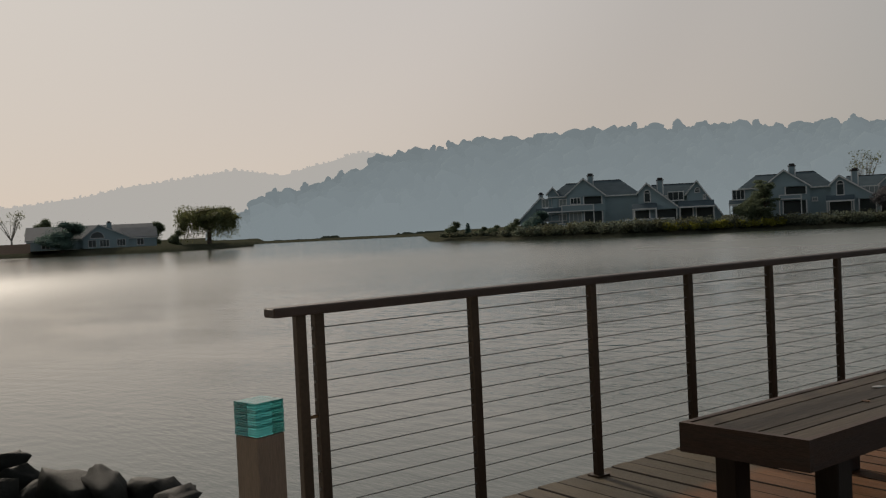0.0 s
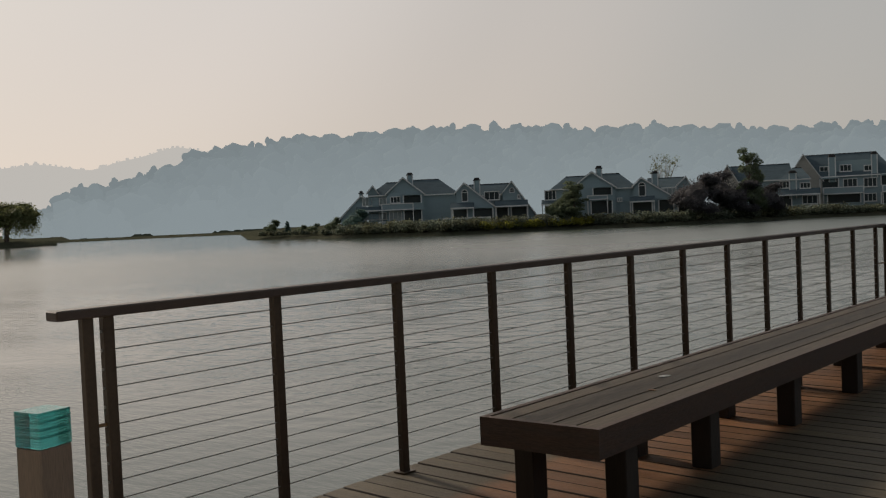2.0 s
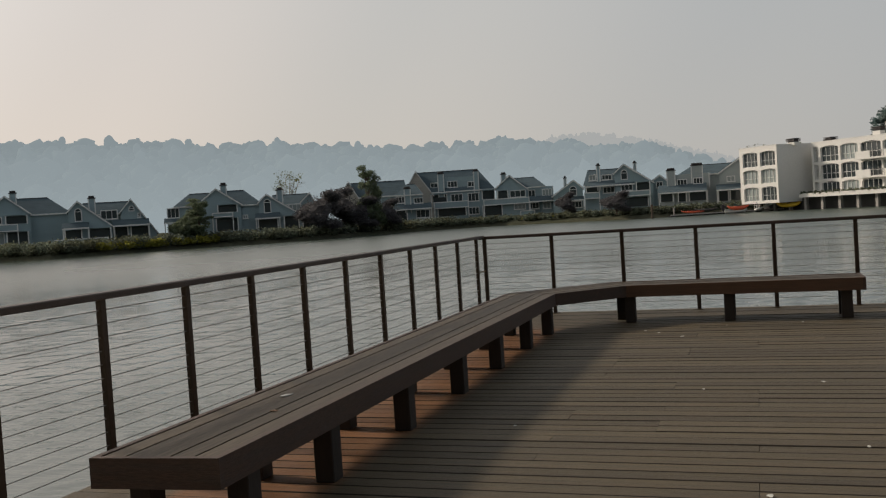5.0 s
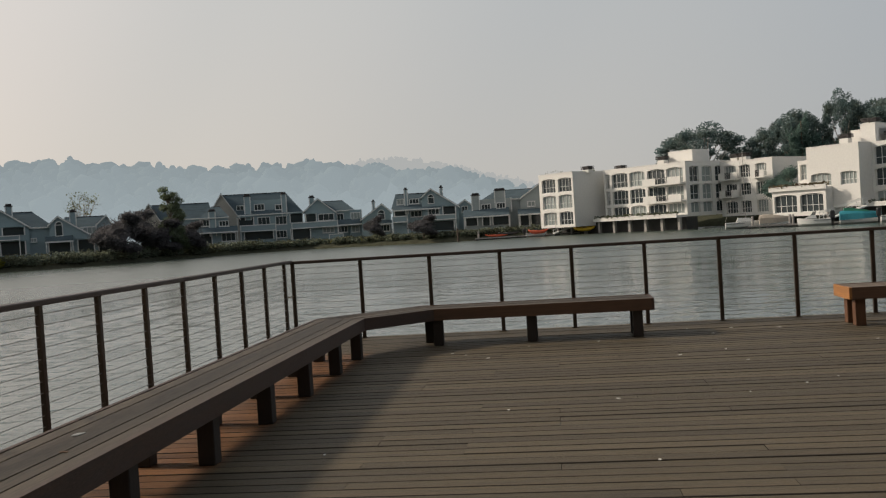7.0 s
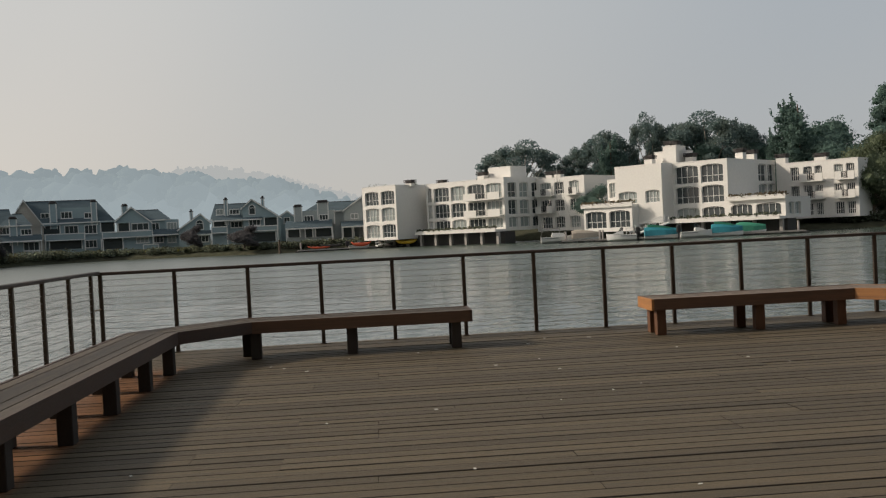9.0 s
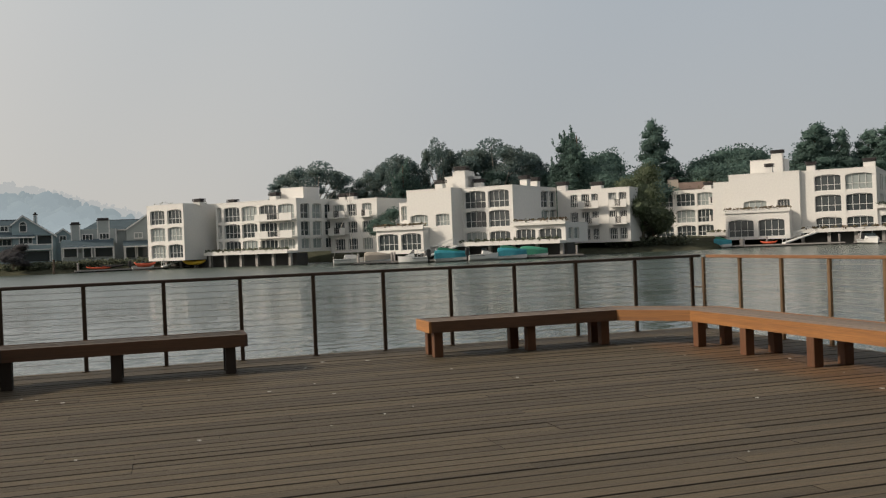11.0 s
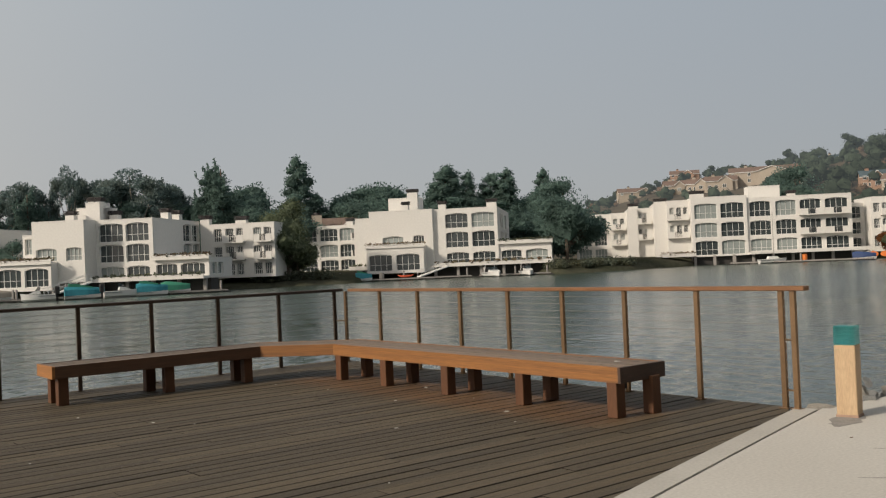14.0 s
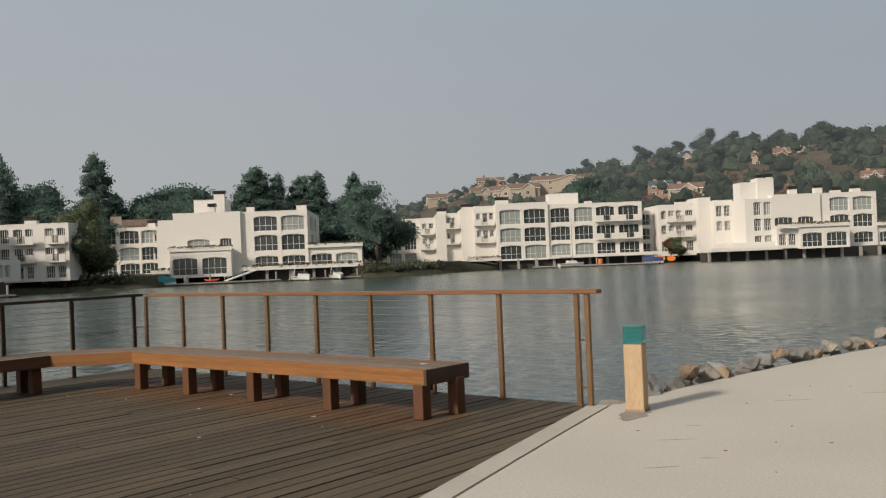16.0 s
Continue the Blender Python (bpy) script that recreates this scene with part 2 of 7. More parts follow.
M_YELLOWGREEN = mat("yellow_green_shrub", (0.30, 0.29, 0.06), 0.75, var=0.3, scale=0.4, fine=3, island=0.3, bump=0)
M_SHORE = mat("shore_grass_and_mud", (0.075, 0.075, 0.055), 0.95, spec=0.0, var=0.3, scale=0.12, fine=1.4, tint=(0.05, 0.058, 0.034), bump=0.4, coords="Object")
M_DROP = mat("bird_dropping_white", (0.66, 0.65, 0.61), 0.9, var=0.15, scale=30, fine=120)
M_DRYLEAF = mat("dry_leaf", (0.17, 0.09, 0.05), 0.85, var=0.3, scale=20, fine=90)


def leafy(m, share_=0.55):
    """Leaves let light through: half of it scatters on to the far side."""
    n, l = m.node_tree.nodes, m.node_tree.links
    b = n["Principled BSDF"]
    b.inputs["Specular IOR Level"].default_value = 0.15
    tr = n.new("ShaderNodeBsdfTranslucent")
    l.new(b.inputs["Base Color"].links[0].from_socket, tr.inputs["Color"])
    mx = n.new("ShaderNodeMixShader")
    mx.inputs["Fac"].default_value = share_
    l.new(b.outputs[0], mx.inputs[1])
    l.new(tr.outputs[0], mx.inputs[2])
    l.new(mx.outputs[0], n["Material Output"].inputs["Surface"])


for m in (M_LEAF, M_LEAF_DARK, M_LEAF_MID, M_LEAF_WILLOW, M_LEAF_RED, M_LEAF_RUST, M_SHRUB, M_YELLOWGREEN):
    leafy(m)


def glassy(name, base, rough, alpha=1.0, ior=1.5):
    m = bpy.data.materials.new(name)
    m.use_nodes = True
    b = m.node_tree.nodes["Principled BSDF"]
    b.inputs["Base Color"].default_value = (*base, 1)
    b.inputs["Roughness"].default_value = rough
    b.inputs["IOR"].default_value = ior
    b.inputs["Alpha"].default_value = alpha
    return m


M_WINDSCREEN = glassy("boat_windscreen", (0.05, 0.07, 0.08), 0.05, 0.6)

# fresh-wood orange under the benches, with the sunlit strip's warmth painted in
n, l = M_DECK.node_tree.nodes, M_DECK.node_tree.links
base_link = n["Principled BSDF"].inputs["Base Color"].links[0].from_socket
tc = n.new("ShaderNodeTexCoord")
sp = n.new("ShaderNodeSeparateXYZ")
l.new(tc.outputs["Object"], sp.inputs[0])


def near(socket, middle, half, soft):
    d = n.new("ShaderNodeMath")
    d.operation = "SUBTRACT"
    d.inputs[1].default_value = middle
    l.new(socket, d.inputs[0])
    a = n.new("ShaderNodeMath")
    a.operation = "ABSOLUTE"
    l.new(d.outputs[0], a.inputs[0])
    r = n.new("ShaderNodeMapRange")
    r.interpolation_type = "SMOOTHSTEP"
    r.inputs["From Min"].default_value, r.inputs["From Max"].default_value = half, half + soft
    r.inputs["To Min"].default_value, r.inputs["To Max"].default_value = 1.0, 0.0
    l.new(a.outputs[0], r.inputs["Value"])
    return r.outputs[0]


def times(a, b2, op="MULTIPLY"):
    m = n.new("ShaderNodeMath")
    m.operation = op
    l.new(a, m.inputs[0])
    l.new(b2, m.inputs[1])
    return m.outputs[0]


half = n.new("ShaderNodeValue")
half.outputs[0].default_value = 0.45
west = times(near(sp.outputs["X"], 0.92, 0.34, 0.16), near(sp.outputs["Y"], -5.3, 3.4, 0.6))
east = times(times(near(sp.outputs["X"], 10.05, 0.30, 0.5), half.outputs[0]), near(sp.outputs["Y"], -4.0, 2.3, 0.6))
fresh_sunlit = n.new("ShaderNodeMix")
fresh_sunlit.data_type = "RGBA"
warm = n.new("ShaderNodeMix")
warm.data_type, warm.blend_type = "RGBA", "MULTIPLY"
warm.inputs["Factor"].default_value = 1.0
warm.inputs["B"].default_value = (2.05, 1.25, 0.88, 1)
l.new(base_link, warm.inputs["A"])
l.new(warm.outputs["Result"], fresh_sunlit.inputs["B"])
l.new(times(west, east, "MAXIMUM"), fresh_sunlit.inputs["Factor"])
l.new(base_link, fresh_sunlit.inputs["A"])
l.new(fresh_sunlit.outputs["Result"], n["Principled BSDF"].inputs["Base Color"])

# stacked sheet glass, seen from the edge: teal, clear enough to show depth
M_TEAL = bpy.data.materials.new("teal_stacked_glass")
M_TEAL.use_nodes = True
tb = M_TEAL.node_tree.nodes["Principled BSDF"]
tb.inputs["Base Color"].default_value = (0.14, 0.70, 0.68, 1)
tb.inputs["Roughness"].default_value = 0.06
tb.inputs["IOR"].default_value = 1.5
tb.inputs["Transmission Weight"].default_value = 0.9

M_TURQ = mat("cut_glass_edge", (0.09, 0.58, 0.56), 0.12, var=0.15, scale=20, fine=90, bump=0.1)
M_TURQ.node_tree.nodes["Principled BSDF"].inputs["Transmission Weight"].default_value = 0.75

# water: dark, a little silty; its ripples are in the surface, the finest as relief
M_WATER = bpy.data.materials.new("lagoon_water")
M_WATER.use_nodes = True
n, l = M_WATER.node_tree.nodes, M_WATER.node_tree.links
b = n["Principled BSDF"]
b.inputs["Base Color"].default_value = (0.060, 0.082, 0.068, 1)
b.inputs["IOR"].default_value = 1.38
tc = n.new("ShaderNodeTexCoord")
total = None
for scale, stretch, amount, kind in ((0.16, (1, 1.6, 1), 0.9, "patch"), (12.0, (0.7, 2.0, 1), 0.007, "wave"),
                                     (5.0, (0.7, 2.2, 1), 0.019, "wave")):
    mp = n.new("ShaderNodeMapping")
    mp.inputs["Scale"].default_value = stretch
    mp.inputs["Rotation"].default_value = (0, 0, radians(-32))
    l.new(tc.outputs["Object"], mp.inputs["Vector"])
    tx = n.new("ShaderNodeTexNoise")
    tx.inputs["Scale"].default_value, tx.inputs["Detail"].default_value = scale, 2.5
    l.new(mp.outputs[0], tx.inputs["Vector"])
    if kind == "patch":
        patch = n.new("ShaderNodeMapRange")
        patch.inputs["From Min"].default_value, patch.inputs["From Max"].default_value = 0.36, 0.66
        patch.inputs["To Min"].default_value, patch.inputs["To Max"].default_value = 0.35, 1.25
        l.new(tx.outputs["Fac"], patch.inputs["Value"])
        continue
    mul = n.new("ShaderNodeMath")
    mul.operation = "MULTIPLY"
    mul.inputs[1].default_value = amount
    l.new(tx.outputs["Fac"], mul.inputs[0])
    if total is None:
        total = mul
    else:
        add = n.new("ShaderNodeMath")
        l.new(total.outputs[0], add.inputs[0])
        l.new(mul.outputs[0], add.inputs[1])
        total = add
# the western water lies in the lee, calmer than the open reach to the east
spw = n.new("ShaderNodeSeparateXYZ")
l.new(tc.outputs["Object"], spw.inputs[0])
lee = n.new("ShaderNodeMapRange")
lee.interpolation_type = "SMOOTHSTEP"
lee.inputs["From Min"].default_value, lee.inputs["From Max"].default_value = -12.0, 70.0
lee.inputs["To Min"].default_value, lee.inputs["To Max"].default_value = 1.0, 1.25
l.new(spw.outputs["X"], lee.inputs["Value"])
calm = n.new("ShaderNodeMath")
calm.operation = "MULTIPLY"
l.new(patch.outputs[0], calm.inputs[0])
l.new(lee.outputs[0], calm.inputs[1])
# ripples too fine to be told apart, farther from the deck, only roughen the sheen
out_there = n.new("ShaderNodeVectorMath")
out_there.operation = "LENGTH"
l.new(tc.outputs["Object"], out_there.inputs[0])
sheen = n.new("ShaderNodeMapRange")
sheen.interpolation_type = "SMOOTHSTEP"
sheen.inputs["From Min"].default_value, sheen.inputs["From Max"].default_value = 10.0, 80.0
sheen.inputs["To Min"].default_value, sheen.inputs["To Max"].default_value = 0.055, 0.30
l.new(out_there.outputs["Value"], sheen.inputs["Value"])
reach = n.new("ShaderNodeMapRange")
reach.interpolation_type = "SMOOTHSTEP"
reach.inputs["From Min"].default_value, reach.inputs["From Max"].default_value = -120.0, -35.0
reach.inputs["To Min"].default_value, reach.inputs["To Max"].default_value = 0.36, 1.0
spx = n.new("ShaderNodeSeparateXYZ")
l.new(tc.outputs["Object"], spx.inputs[0])
l.new(spx.outputs["X"], reach.inputs["Value"])
rough = n.new("ShaderNodeMath")
rough.operation = "MULTIPLY"
l.new(sheen.outputs[0], rough.inputs[0])
l.new(reach.outputs[0], rough.inputs[1])
open_reach = n.new("ShaderNodeMapRange")
open_reach.inputs["From Min"].default_value, open_reach.inputs["From Max"].default_value = 5.0, 60.0
open_reach.inputs["To Min"].default_value, open_reach.inputs["To Max"].default_value = 1.0, 0.72
l.new(spx.outputs["X"], open_reach.inputs["Value"])
rough2 = n.new("ShaderNodeMath")
rough2.operation = "MULTIPLY"
l.new(rough.outputs[0], rough2.inputs[0])
l.new(open_reach.outputs[0], rough2.inputs[1])
l.new(rough2.outputs[0], b.inputs["Roughness"])
# IOR is raised over the western water to paint in brighter sky reflection
gloss = n.new("ShaderNodeMapRange")
gloss.interpolation_type = "SMOOTHSTEP"
gloss.inputs["From Min"].default_value, gloss.inputs["From Max"].default_value = -45.0, 15.0
gloss.inputs["To Min"].default_value, gloss.inputs["To Max"].default_value = 2.0, 1.38
l.new(spx.outputs["X"], gloss.inputs["Value"])
# eased back in the far west to hold down the sun's glare
far_gloss = n.new("ShaderNodeMapRange")
far_gloss.interpolation_type = "SMOOTHSTEP"
far_gloss.inputs["From Min"].default_value, far_gloss.inputs["From Max"].default_value = -140.0, -60.0
far_gloss.inputs["To Min"].default_value, far_gloss.inputs["To Max"].default_value = 0.66, 1.0
l.new(spx.outputs["X"], far_gloss.inputs["Value"])
both = n.new("ShaderNodeMath")
both.operation = "MULTIPLY"
l.new(gloss.outputs[0], both.inputs[0])
l.new(far_gloss.outputs[0], both.inputs[1])
l.new(both.outputs[0], b.inputs["IOR"])
gust = n.new("ShaderNodeMath")
gust.operation = "MULTIPLY"
l.new(total.outputs[0], gust.inputs[0])
l.new(calm.outputs[0], gust.inputs[1])
bp = n.new("ShaderNodeBump")
bp.inputs["Strength"].default_value, bp.inputs["Distance"].default_value = 0.60, 1.0
l.new(gust.outputs[0], bp.inputs["Height"])
l.new(bp.outputs[0], b.inputs["Normal"])


# ---- building helpers ----
def link(name, bm, material, smooth=False):
    me = bpy.data.meshes.new(name)
    bmesh.ops.recalc_face_normals(bm, faces=bm.faces)
    bm.to_mesh(me)
    bm.free()
    for m in (material if isinstance(material, (list, tuple)) else [material]):
        me.materials.append(m)
    if smooth:
        for p in me.polygons:
            p.use_smooth = True
    return new(name, me)


def part(name, bm, material, parent, label="", smooth=False):
    ob = link(name, bm, material, smooth)
    ob.parent = parent
    if label:
        tagged(ob, label)
    return ob


def share(name, me, parent, m):
    """A repeat of a part: an object of its own on a shared mesh."""
    ob = new(name, me)
    ob.parent = parent
    ob.matrix_local = m
    return ob


def thing(name, m, label, category, group="", kind=""):
    ob = new(name)
    ob.matrix_world = m
    return tagged(ob, label, category, group, kind)


def box(bm, x0, x1, y0, y1, z0, z1, bevel=0.0):
    r = bmesh.ops.create_cube(bm, size=1)
    vs = r["verts"]
    for v in vs:
        v.co = Vector(((x0 + x1) / 2 + v.co.x * (x1 - x0), (y0 + y1) / 2 + v.co.y * (y1 - y0), (z0 + z1) / 2 + v.co.z * (z1 - z0)))
    if bevel:
        es = list({e for v in vs for e in v.link_edges})
        bmesh.ops.bevel(bm, geom=es, offset=bevel, segments=1, affect="EDGES")
    return vs


def boxed(*a, **k):
    bm = bmesh.new()
    box(bm, *a, **k)
    return bm


def prism(bm, pts, y0, y1, axis="y"):
    """A polygon in x and z (or y and z), pushed from y0 to y1."""
    at = (lambda p, d: (p[0], d, p[1])) if axis == "y" else ((lambda p, d: (d, p[0], p[1])) if axis == "x" else (lambda p, d: (p[0], p[1], d)))
    a = [bm.verts.new(at(p, y0)) for p in pts]
    b = [bm.verts.new(at(p, y1)) for p in pts]
    bm.faces.new(a)
    bm.faces.new(b[::-1])
    for i in range(len(pts)):
        j = (i + 1) % len(pts)
        bm.faces.new((a[j], a[i], b[i], b[j]))


def rod(bm, p, q, r, seg=6, r2=None):
    p, q = Vector(p), Vector(q)
    d = q - p
    m = Matrix.Translation((p + q) / 2) @ d.to_track_quat("Z", "Y").to_matrix().to_4x4()
    bmesh.ops.create_cone(bm, cap_ends=True, segments=seg, radius1=r, radius2=r if r2 is None else r2, depth=d.length, matrix=m)


def rodded(*a, **k):
    bm = bmesh.new()
    rod(bm, *a, **k)
    return bm


WATER_Z = -1.3
EYE = Vector((3.6, -12.0))


def polar(az, dist):
    a = radians(az)
    return EYE.x + dist * math.sin(a), EYE.y + dist * math.cos(a)

# ---- water, near ground, path ----
def water_mesh():
    """One sheet to the horizon with wind ripples, finest near the deck."""
    radii = [0.5, 3.0, 5.0]
    while radii[-1] < 175:
        radii.append(radii[-1] + 0.05 + 0.0037 * radii[-1])
    while radii[-1] < 4000:
        radii.append(radii[-1] * 1.14)
    az = np.radians(np.concatenate((np.arange(-84, 88.01, 0.3), np.arange(93, 272, 5.0))))
    r = np.array(radii)[:, None]
    x, y = EYE.x + r * np.sin(az), EYE.y + r * np.cos(az)
    gen = np.random.RandomState(8)
    z = np.zeros_like(x)
    count = 30
    spacing = 0.05 + 0.0037 * r
    power = np.full_like(x, 1e-6)
    for wave in np.geomspace(0.20, 1.0, count):
        way = math.radians(118) + gen.normal(0, 0.55)
        k = 2 * math.pi / wave
        bend = 0.8 * np.sin(x * 0.11 + gen.uniform(0, 6)) + 0.8 * np.sin(y * 0.13 + gen.uniform(0, 6))
        fade = np.clip(wave / (2.0 * spacing) - 0.8, 0, 1) * (r < 200) * wave ** -0.75
        power += fade * fade / 2
        z += fade / k * np.sin(k * (x * math.cos(way) + y * math.sin(way)) + bend + gen.uniform(0, 6.28))
    z *= 0.080 / np.sqrt(np.maximum(power, 1.0)) * np.clip(1.35 - r / 70, 0.25, 1)
    gusts = 0.85 + 0.55 * np.sin(x * 0.09 + 1.7 * np.sin(y * 0.05)) * np.sin(y * 0.12 + 1.3 * np.sin(x * 0.04))
    # calm water in the lee of the western bank
    lee = np.clip((y + 0.25 * x + 8.0) / 7.0, 0, 1)
    z *= gusts * (0.12 + 0.84 * lee * lee * (3 - 2 * lee))
    rows, cols = x.shape
    verts = np.stack((x, y, z), -1).reshape(-1, 3)
    i, j = np.meshgrid(np.arange(rows - 1), np.arange(cols), indexing="ij")
    k2 = (j + 1) % cols
    faces = np.stack((i * cols + j, i * cols + k2, (i + 1) * cols + k2, (i + 1) * cols + j), -1).reshape(-1, 4)
    me = bpy.data.meshes.new("water")
    me.from_pydata(verts.tolist(), [], faces[:, ::-1].tolist())
    me.polygons.foreach_set("use_smooth", np.ones(len(faces), dtype=bool))
    me.materials.append(M_WATER)
    return me


tagged(new("water", water_mesh()), "calm grey lagoon water with fine wind ripples", "water", kind="structure").location = (0, 0, WATER_Z)


def curb_y(x):
    """The inner edge of the curb: a gentle arc from one railing's end to the other's."""
    return -10.42 + 0.2995 * x - 0.00255 * x * x


edge = [(11.42, -7.60), (12.5, -7.66), (13.61, -7.80), (15.3, -8.06), (17.08, -8.42), (19.5, -9.1), (22, -10.0), (26, -11.8), (32, -15), (45, -24), (60, -40)]
left = [(-60, -42), (-40, -30), (-25, -21.5), (-14, -16), (-8, -14.4), (-4, -12.4), (-2.2, -11.5), (-1.2, -10.95), (-0.82, -10.6), (-0.75, -10.14), (-0.25, -10.12)]
front = [(x, curb_y(x) - 0.205) for x in [i * 0.6 for i in range(0, 20)]]
rim = left + front + edge
bm = bmesh.new()
top = [bm.verts.new((x, y, 0.0)) for x, y in rim]
south = [bm.verts.new((x, min(y, -45) - 6, 0.0)) for x, y in rim]
low = [bm.verts.new((x, y + 0.02, -1.6)) for x, y in rim]
for i in range(len(rim) - 1):
    bm.faces.new((south[i], south[i + 1], top[i + 1], top[i]))
    bm.faces.new((top[i], top[i + 1], low[i + 1], low[i]))
tagged(link("pavement", bm, M_CONCRETE), "pale broom-finished concrete promenade beside the deck", "pavement", kind="structure")
bm = bmesh.new()
box(bm, -900, 900, -900, -50.5, -1.5, -0.02)
tagged(link("ground", bm, M_SHORE), "dry grassy ground behind the promenade", "ground", kind="structure")
# an unseen bank added behind the promenade to cut skylight on south faces
bm = bmesh.new()
pts = [(-95, -36), (-70, -33), (-40, -27), (-10, -23.5), (20, -23.5), (45, -28), (75, -36), (100, -46)]
for (xa, ya), (xb, yb) in zip(pts, pts[1:]):
    lo = [bm.verts.new(p) for p in ((xa, ya, -1), (xb, yb, -1), (xb, yb - 4, 13), (xa, ya - 4, 13), (xb, yb - 12, 24), (xa, ya - 12, 24), (xb, yb - 40, 24), (xa, ya - 40, 24))]
    for q in ((0, 1, 2, 3), (3, 2, 4, 5), (5, 4, 6, 7)):
        bm.faces.new([lo[i] for i in q])
tagged(link("backdrop", bm, M_SHORE), "plain unseen bank added behind the promenade to block skylight", "bank", kind="structure")

bm = bmesh.new()
xs = [-0.12 + i * 0.5 for i in range(23)] + [11.30]
for k in range(len(xs) - 1):
    a, b2 = xs[k], xs[k + 1]
    prism(bm, [(a, curb_y(a)), (b2, curb_y(b2)), (b2, curb_y(b2) - 0.19), (a, curb_y(a) - 0.19)], -0.25, 0.006, axis="z")
bmesh.ops.remove_doubles(bm, verts=bm.verts, dist=0.001)
tagged(link("kerb", bm, M_CURB), "flush concrete kerb strip along the deck edge", "kerb", kind="structure")
bm = bmesh.new()
for k in range(len(xs) - 1):
    a, b2 = xs[k], xs[k + 1]
    prism(bm, [(a, curb_y(a) - 0.19), (b2, curb_y(b2) - 0.19), (b2, curb_y(b2) - 0.205), (a, curb_y(a) - 0.205)], -0.2, -0.012, axis="z")
tagged(link("expansion_joint", bm, M_JOINT), "dark filled expansion joint between kerb and promenade", "joint", kind="structure")

# deck framing under the boards
bm = bmesh.new()
box(bm, -0.10, -0.05, -10.3, 0.1, -0.32, -0.045)
box(bm, 11.26, 11.31, -7.35, 0.1, -0.32, -0.045)
box(bm, -0.05, 11.26, 0.05, 0.10, -0.32, -0.045)
for i in range(14):
    x = 0.4 + i * 0.8
    box(bm, x, x + 0.06, curb_y(x) + 0.02, 0.05, -0.30, -0.045)
tagged(link("deck_framing", bm, M_JOIST), "dark timber joists and rim boards under the deck", "framing", kind="structure")
bm = bmesh.new()
for x in (0.4, 3.8, 7.4, 10.9):
    for y in (-0.5, -4.0):
        rod(bm, (x, y, -2.2), (x, y, -0.3), 0.15, 10)
tagged(link("deck_piles", bm, M_JOIST), "round timber piles holding the deck above water", "piles", kind="structure")

# ---- railings ----
CABLE_Z = [0.115 + 0.0775 * i for i in range(12)]


def railing(start, way, spots, cap, doubles, wood, steel, label, lift=0.0):
    """A cable railing. way: unit direction of the run; spots: post distances; cap: the top rail's ends; doubles: pairs of posts tied by pins."""
    ang = math.degrees(math.atan2(way[1], way[0]))
    root = thing("railing", pose(start[0], start[1], 0, 0, 0, ang), label, "railing", "deck railings")
    bm = bmesh.new()
    box(bm, cap[0], cap[1], -0.048, 0.048, 1.030 + lift, 1.071 + lift, bevel=0.006)
    part("top_rail", bm, wood, root, "brown hardwood top rail")
    bm = bmesh.new()
    box(bm, -0.024, 0.024, -0.019, 0.019, 0.0, 1.03 + lift, bevel=0.003)
    box(bm, -0.045, 0.045, -0.04, 0.04, -0.002, 0.008)
    first = part("post", bm, steel, root, "dark bronze-painted steel post")
    first.matrix_local = pose(spots[0], 0, 0)
    for s in spots[1:]:
        share("post", first.data, root, pose(s, 0, 0))
    bm = bmesh.new()
    rod(bm, (spots[0], 0, 0), (spots[-1], 0, 0), 0.0028, 5)
    c0 = part("cable", bm, M_CABLE, root, "thin stainless steel cable")
    c0.matrix_local = pose(0, 0, CABLE_Z[0] + lift)
    for z in CABLE_Z[1:]:
        share("cable", c0.data, root, pose(0, 0, z + lift))
    bm = bmesh.new()
    rod(bm, (-0.03, 0, 0), (0.03, 0, 0), 0.0065, 6)
    fit = None
    for s in (spots[0], spots[-1]):
        for z in CABLE_Z:
            if fit is None:
                fit = part("cable_fitting", bm, M_CABLE, root)
                fit.matrix_local = pose(s, 0, z + lift)
            else:
                share("cable_fitting", fit.data, root, pose(s, 0, z + lift))
    for s0, s1 in doubles:
        for z in (0.16, 0.60):
            part("spacer_bar", rodded((s0, 0, z), (s1, 0, z), 0.008, 6), M_POST, root)
    return root


# west side, far side over the water, east side
LS = 0.8300
railing((-0.03, -10.252), (0, 1), [-0.034] + [i * LS for i in range(1, 13)], (-0.264, 10.20), [], M_RAIL_SHADED, M_POST_SHADED, "brown cable railing with hardwood top rail along the deck", lift=0.014)
railing((0.0, 0.0), (1, 0), [i * 0.9288 for i in range(13)], (-0.075, 11.275), [], M_RAIL_SHADED, M_POST_SHADED, "brown cable railing with hardwood top rail over the water")
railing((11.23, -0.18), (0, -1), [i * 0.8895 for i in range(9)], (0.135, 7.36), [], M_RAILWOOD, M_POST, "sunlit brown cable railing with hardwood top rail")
for x, y0, y1 in ((-0.03, -10.375, -10.286), (11.23, -7.41, -7.296)):
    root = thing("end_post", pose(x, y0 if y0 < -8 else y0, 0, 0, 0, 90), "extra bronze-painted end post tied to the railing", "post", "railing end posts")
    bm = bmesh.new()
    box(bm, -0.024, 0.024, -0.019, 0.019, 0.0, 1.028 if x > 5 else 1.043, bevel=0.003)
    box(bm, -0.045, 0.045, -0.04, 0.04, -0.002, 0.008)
    part("post", bm, M_POST if x > 5 else M_POST_SHADED, root)
    for z in (0.16, 0.60):
        part("spacer_bar", rodded((0.02, 0, z), (abs(y1 - y0) - 0.02, 0, z), 0.008, 6), M_POST, root)
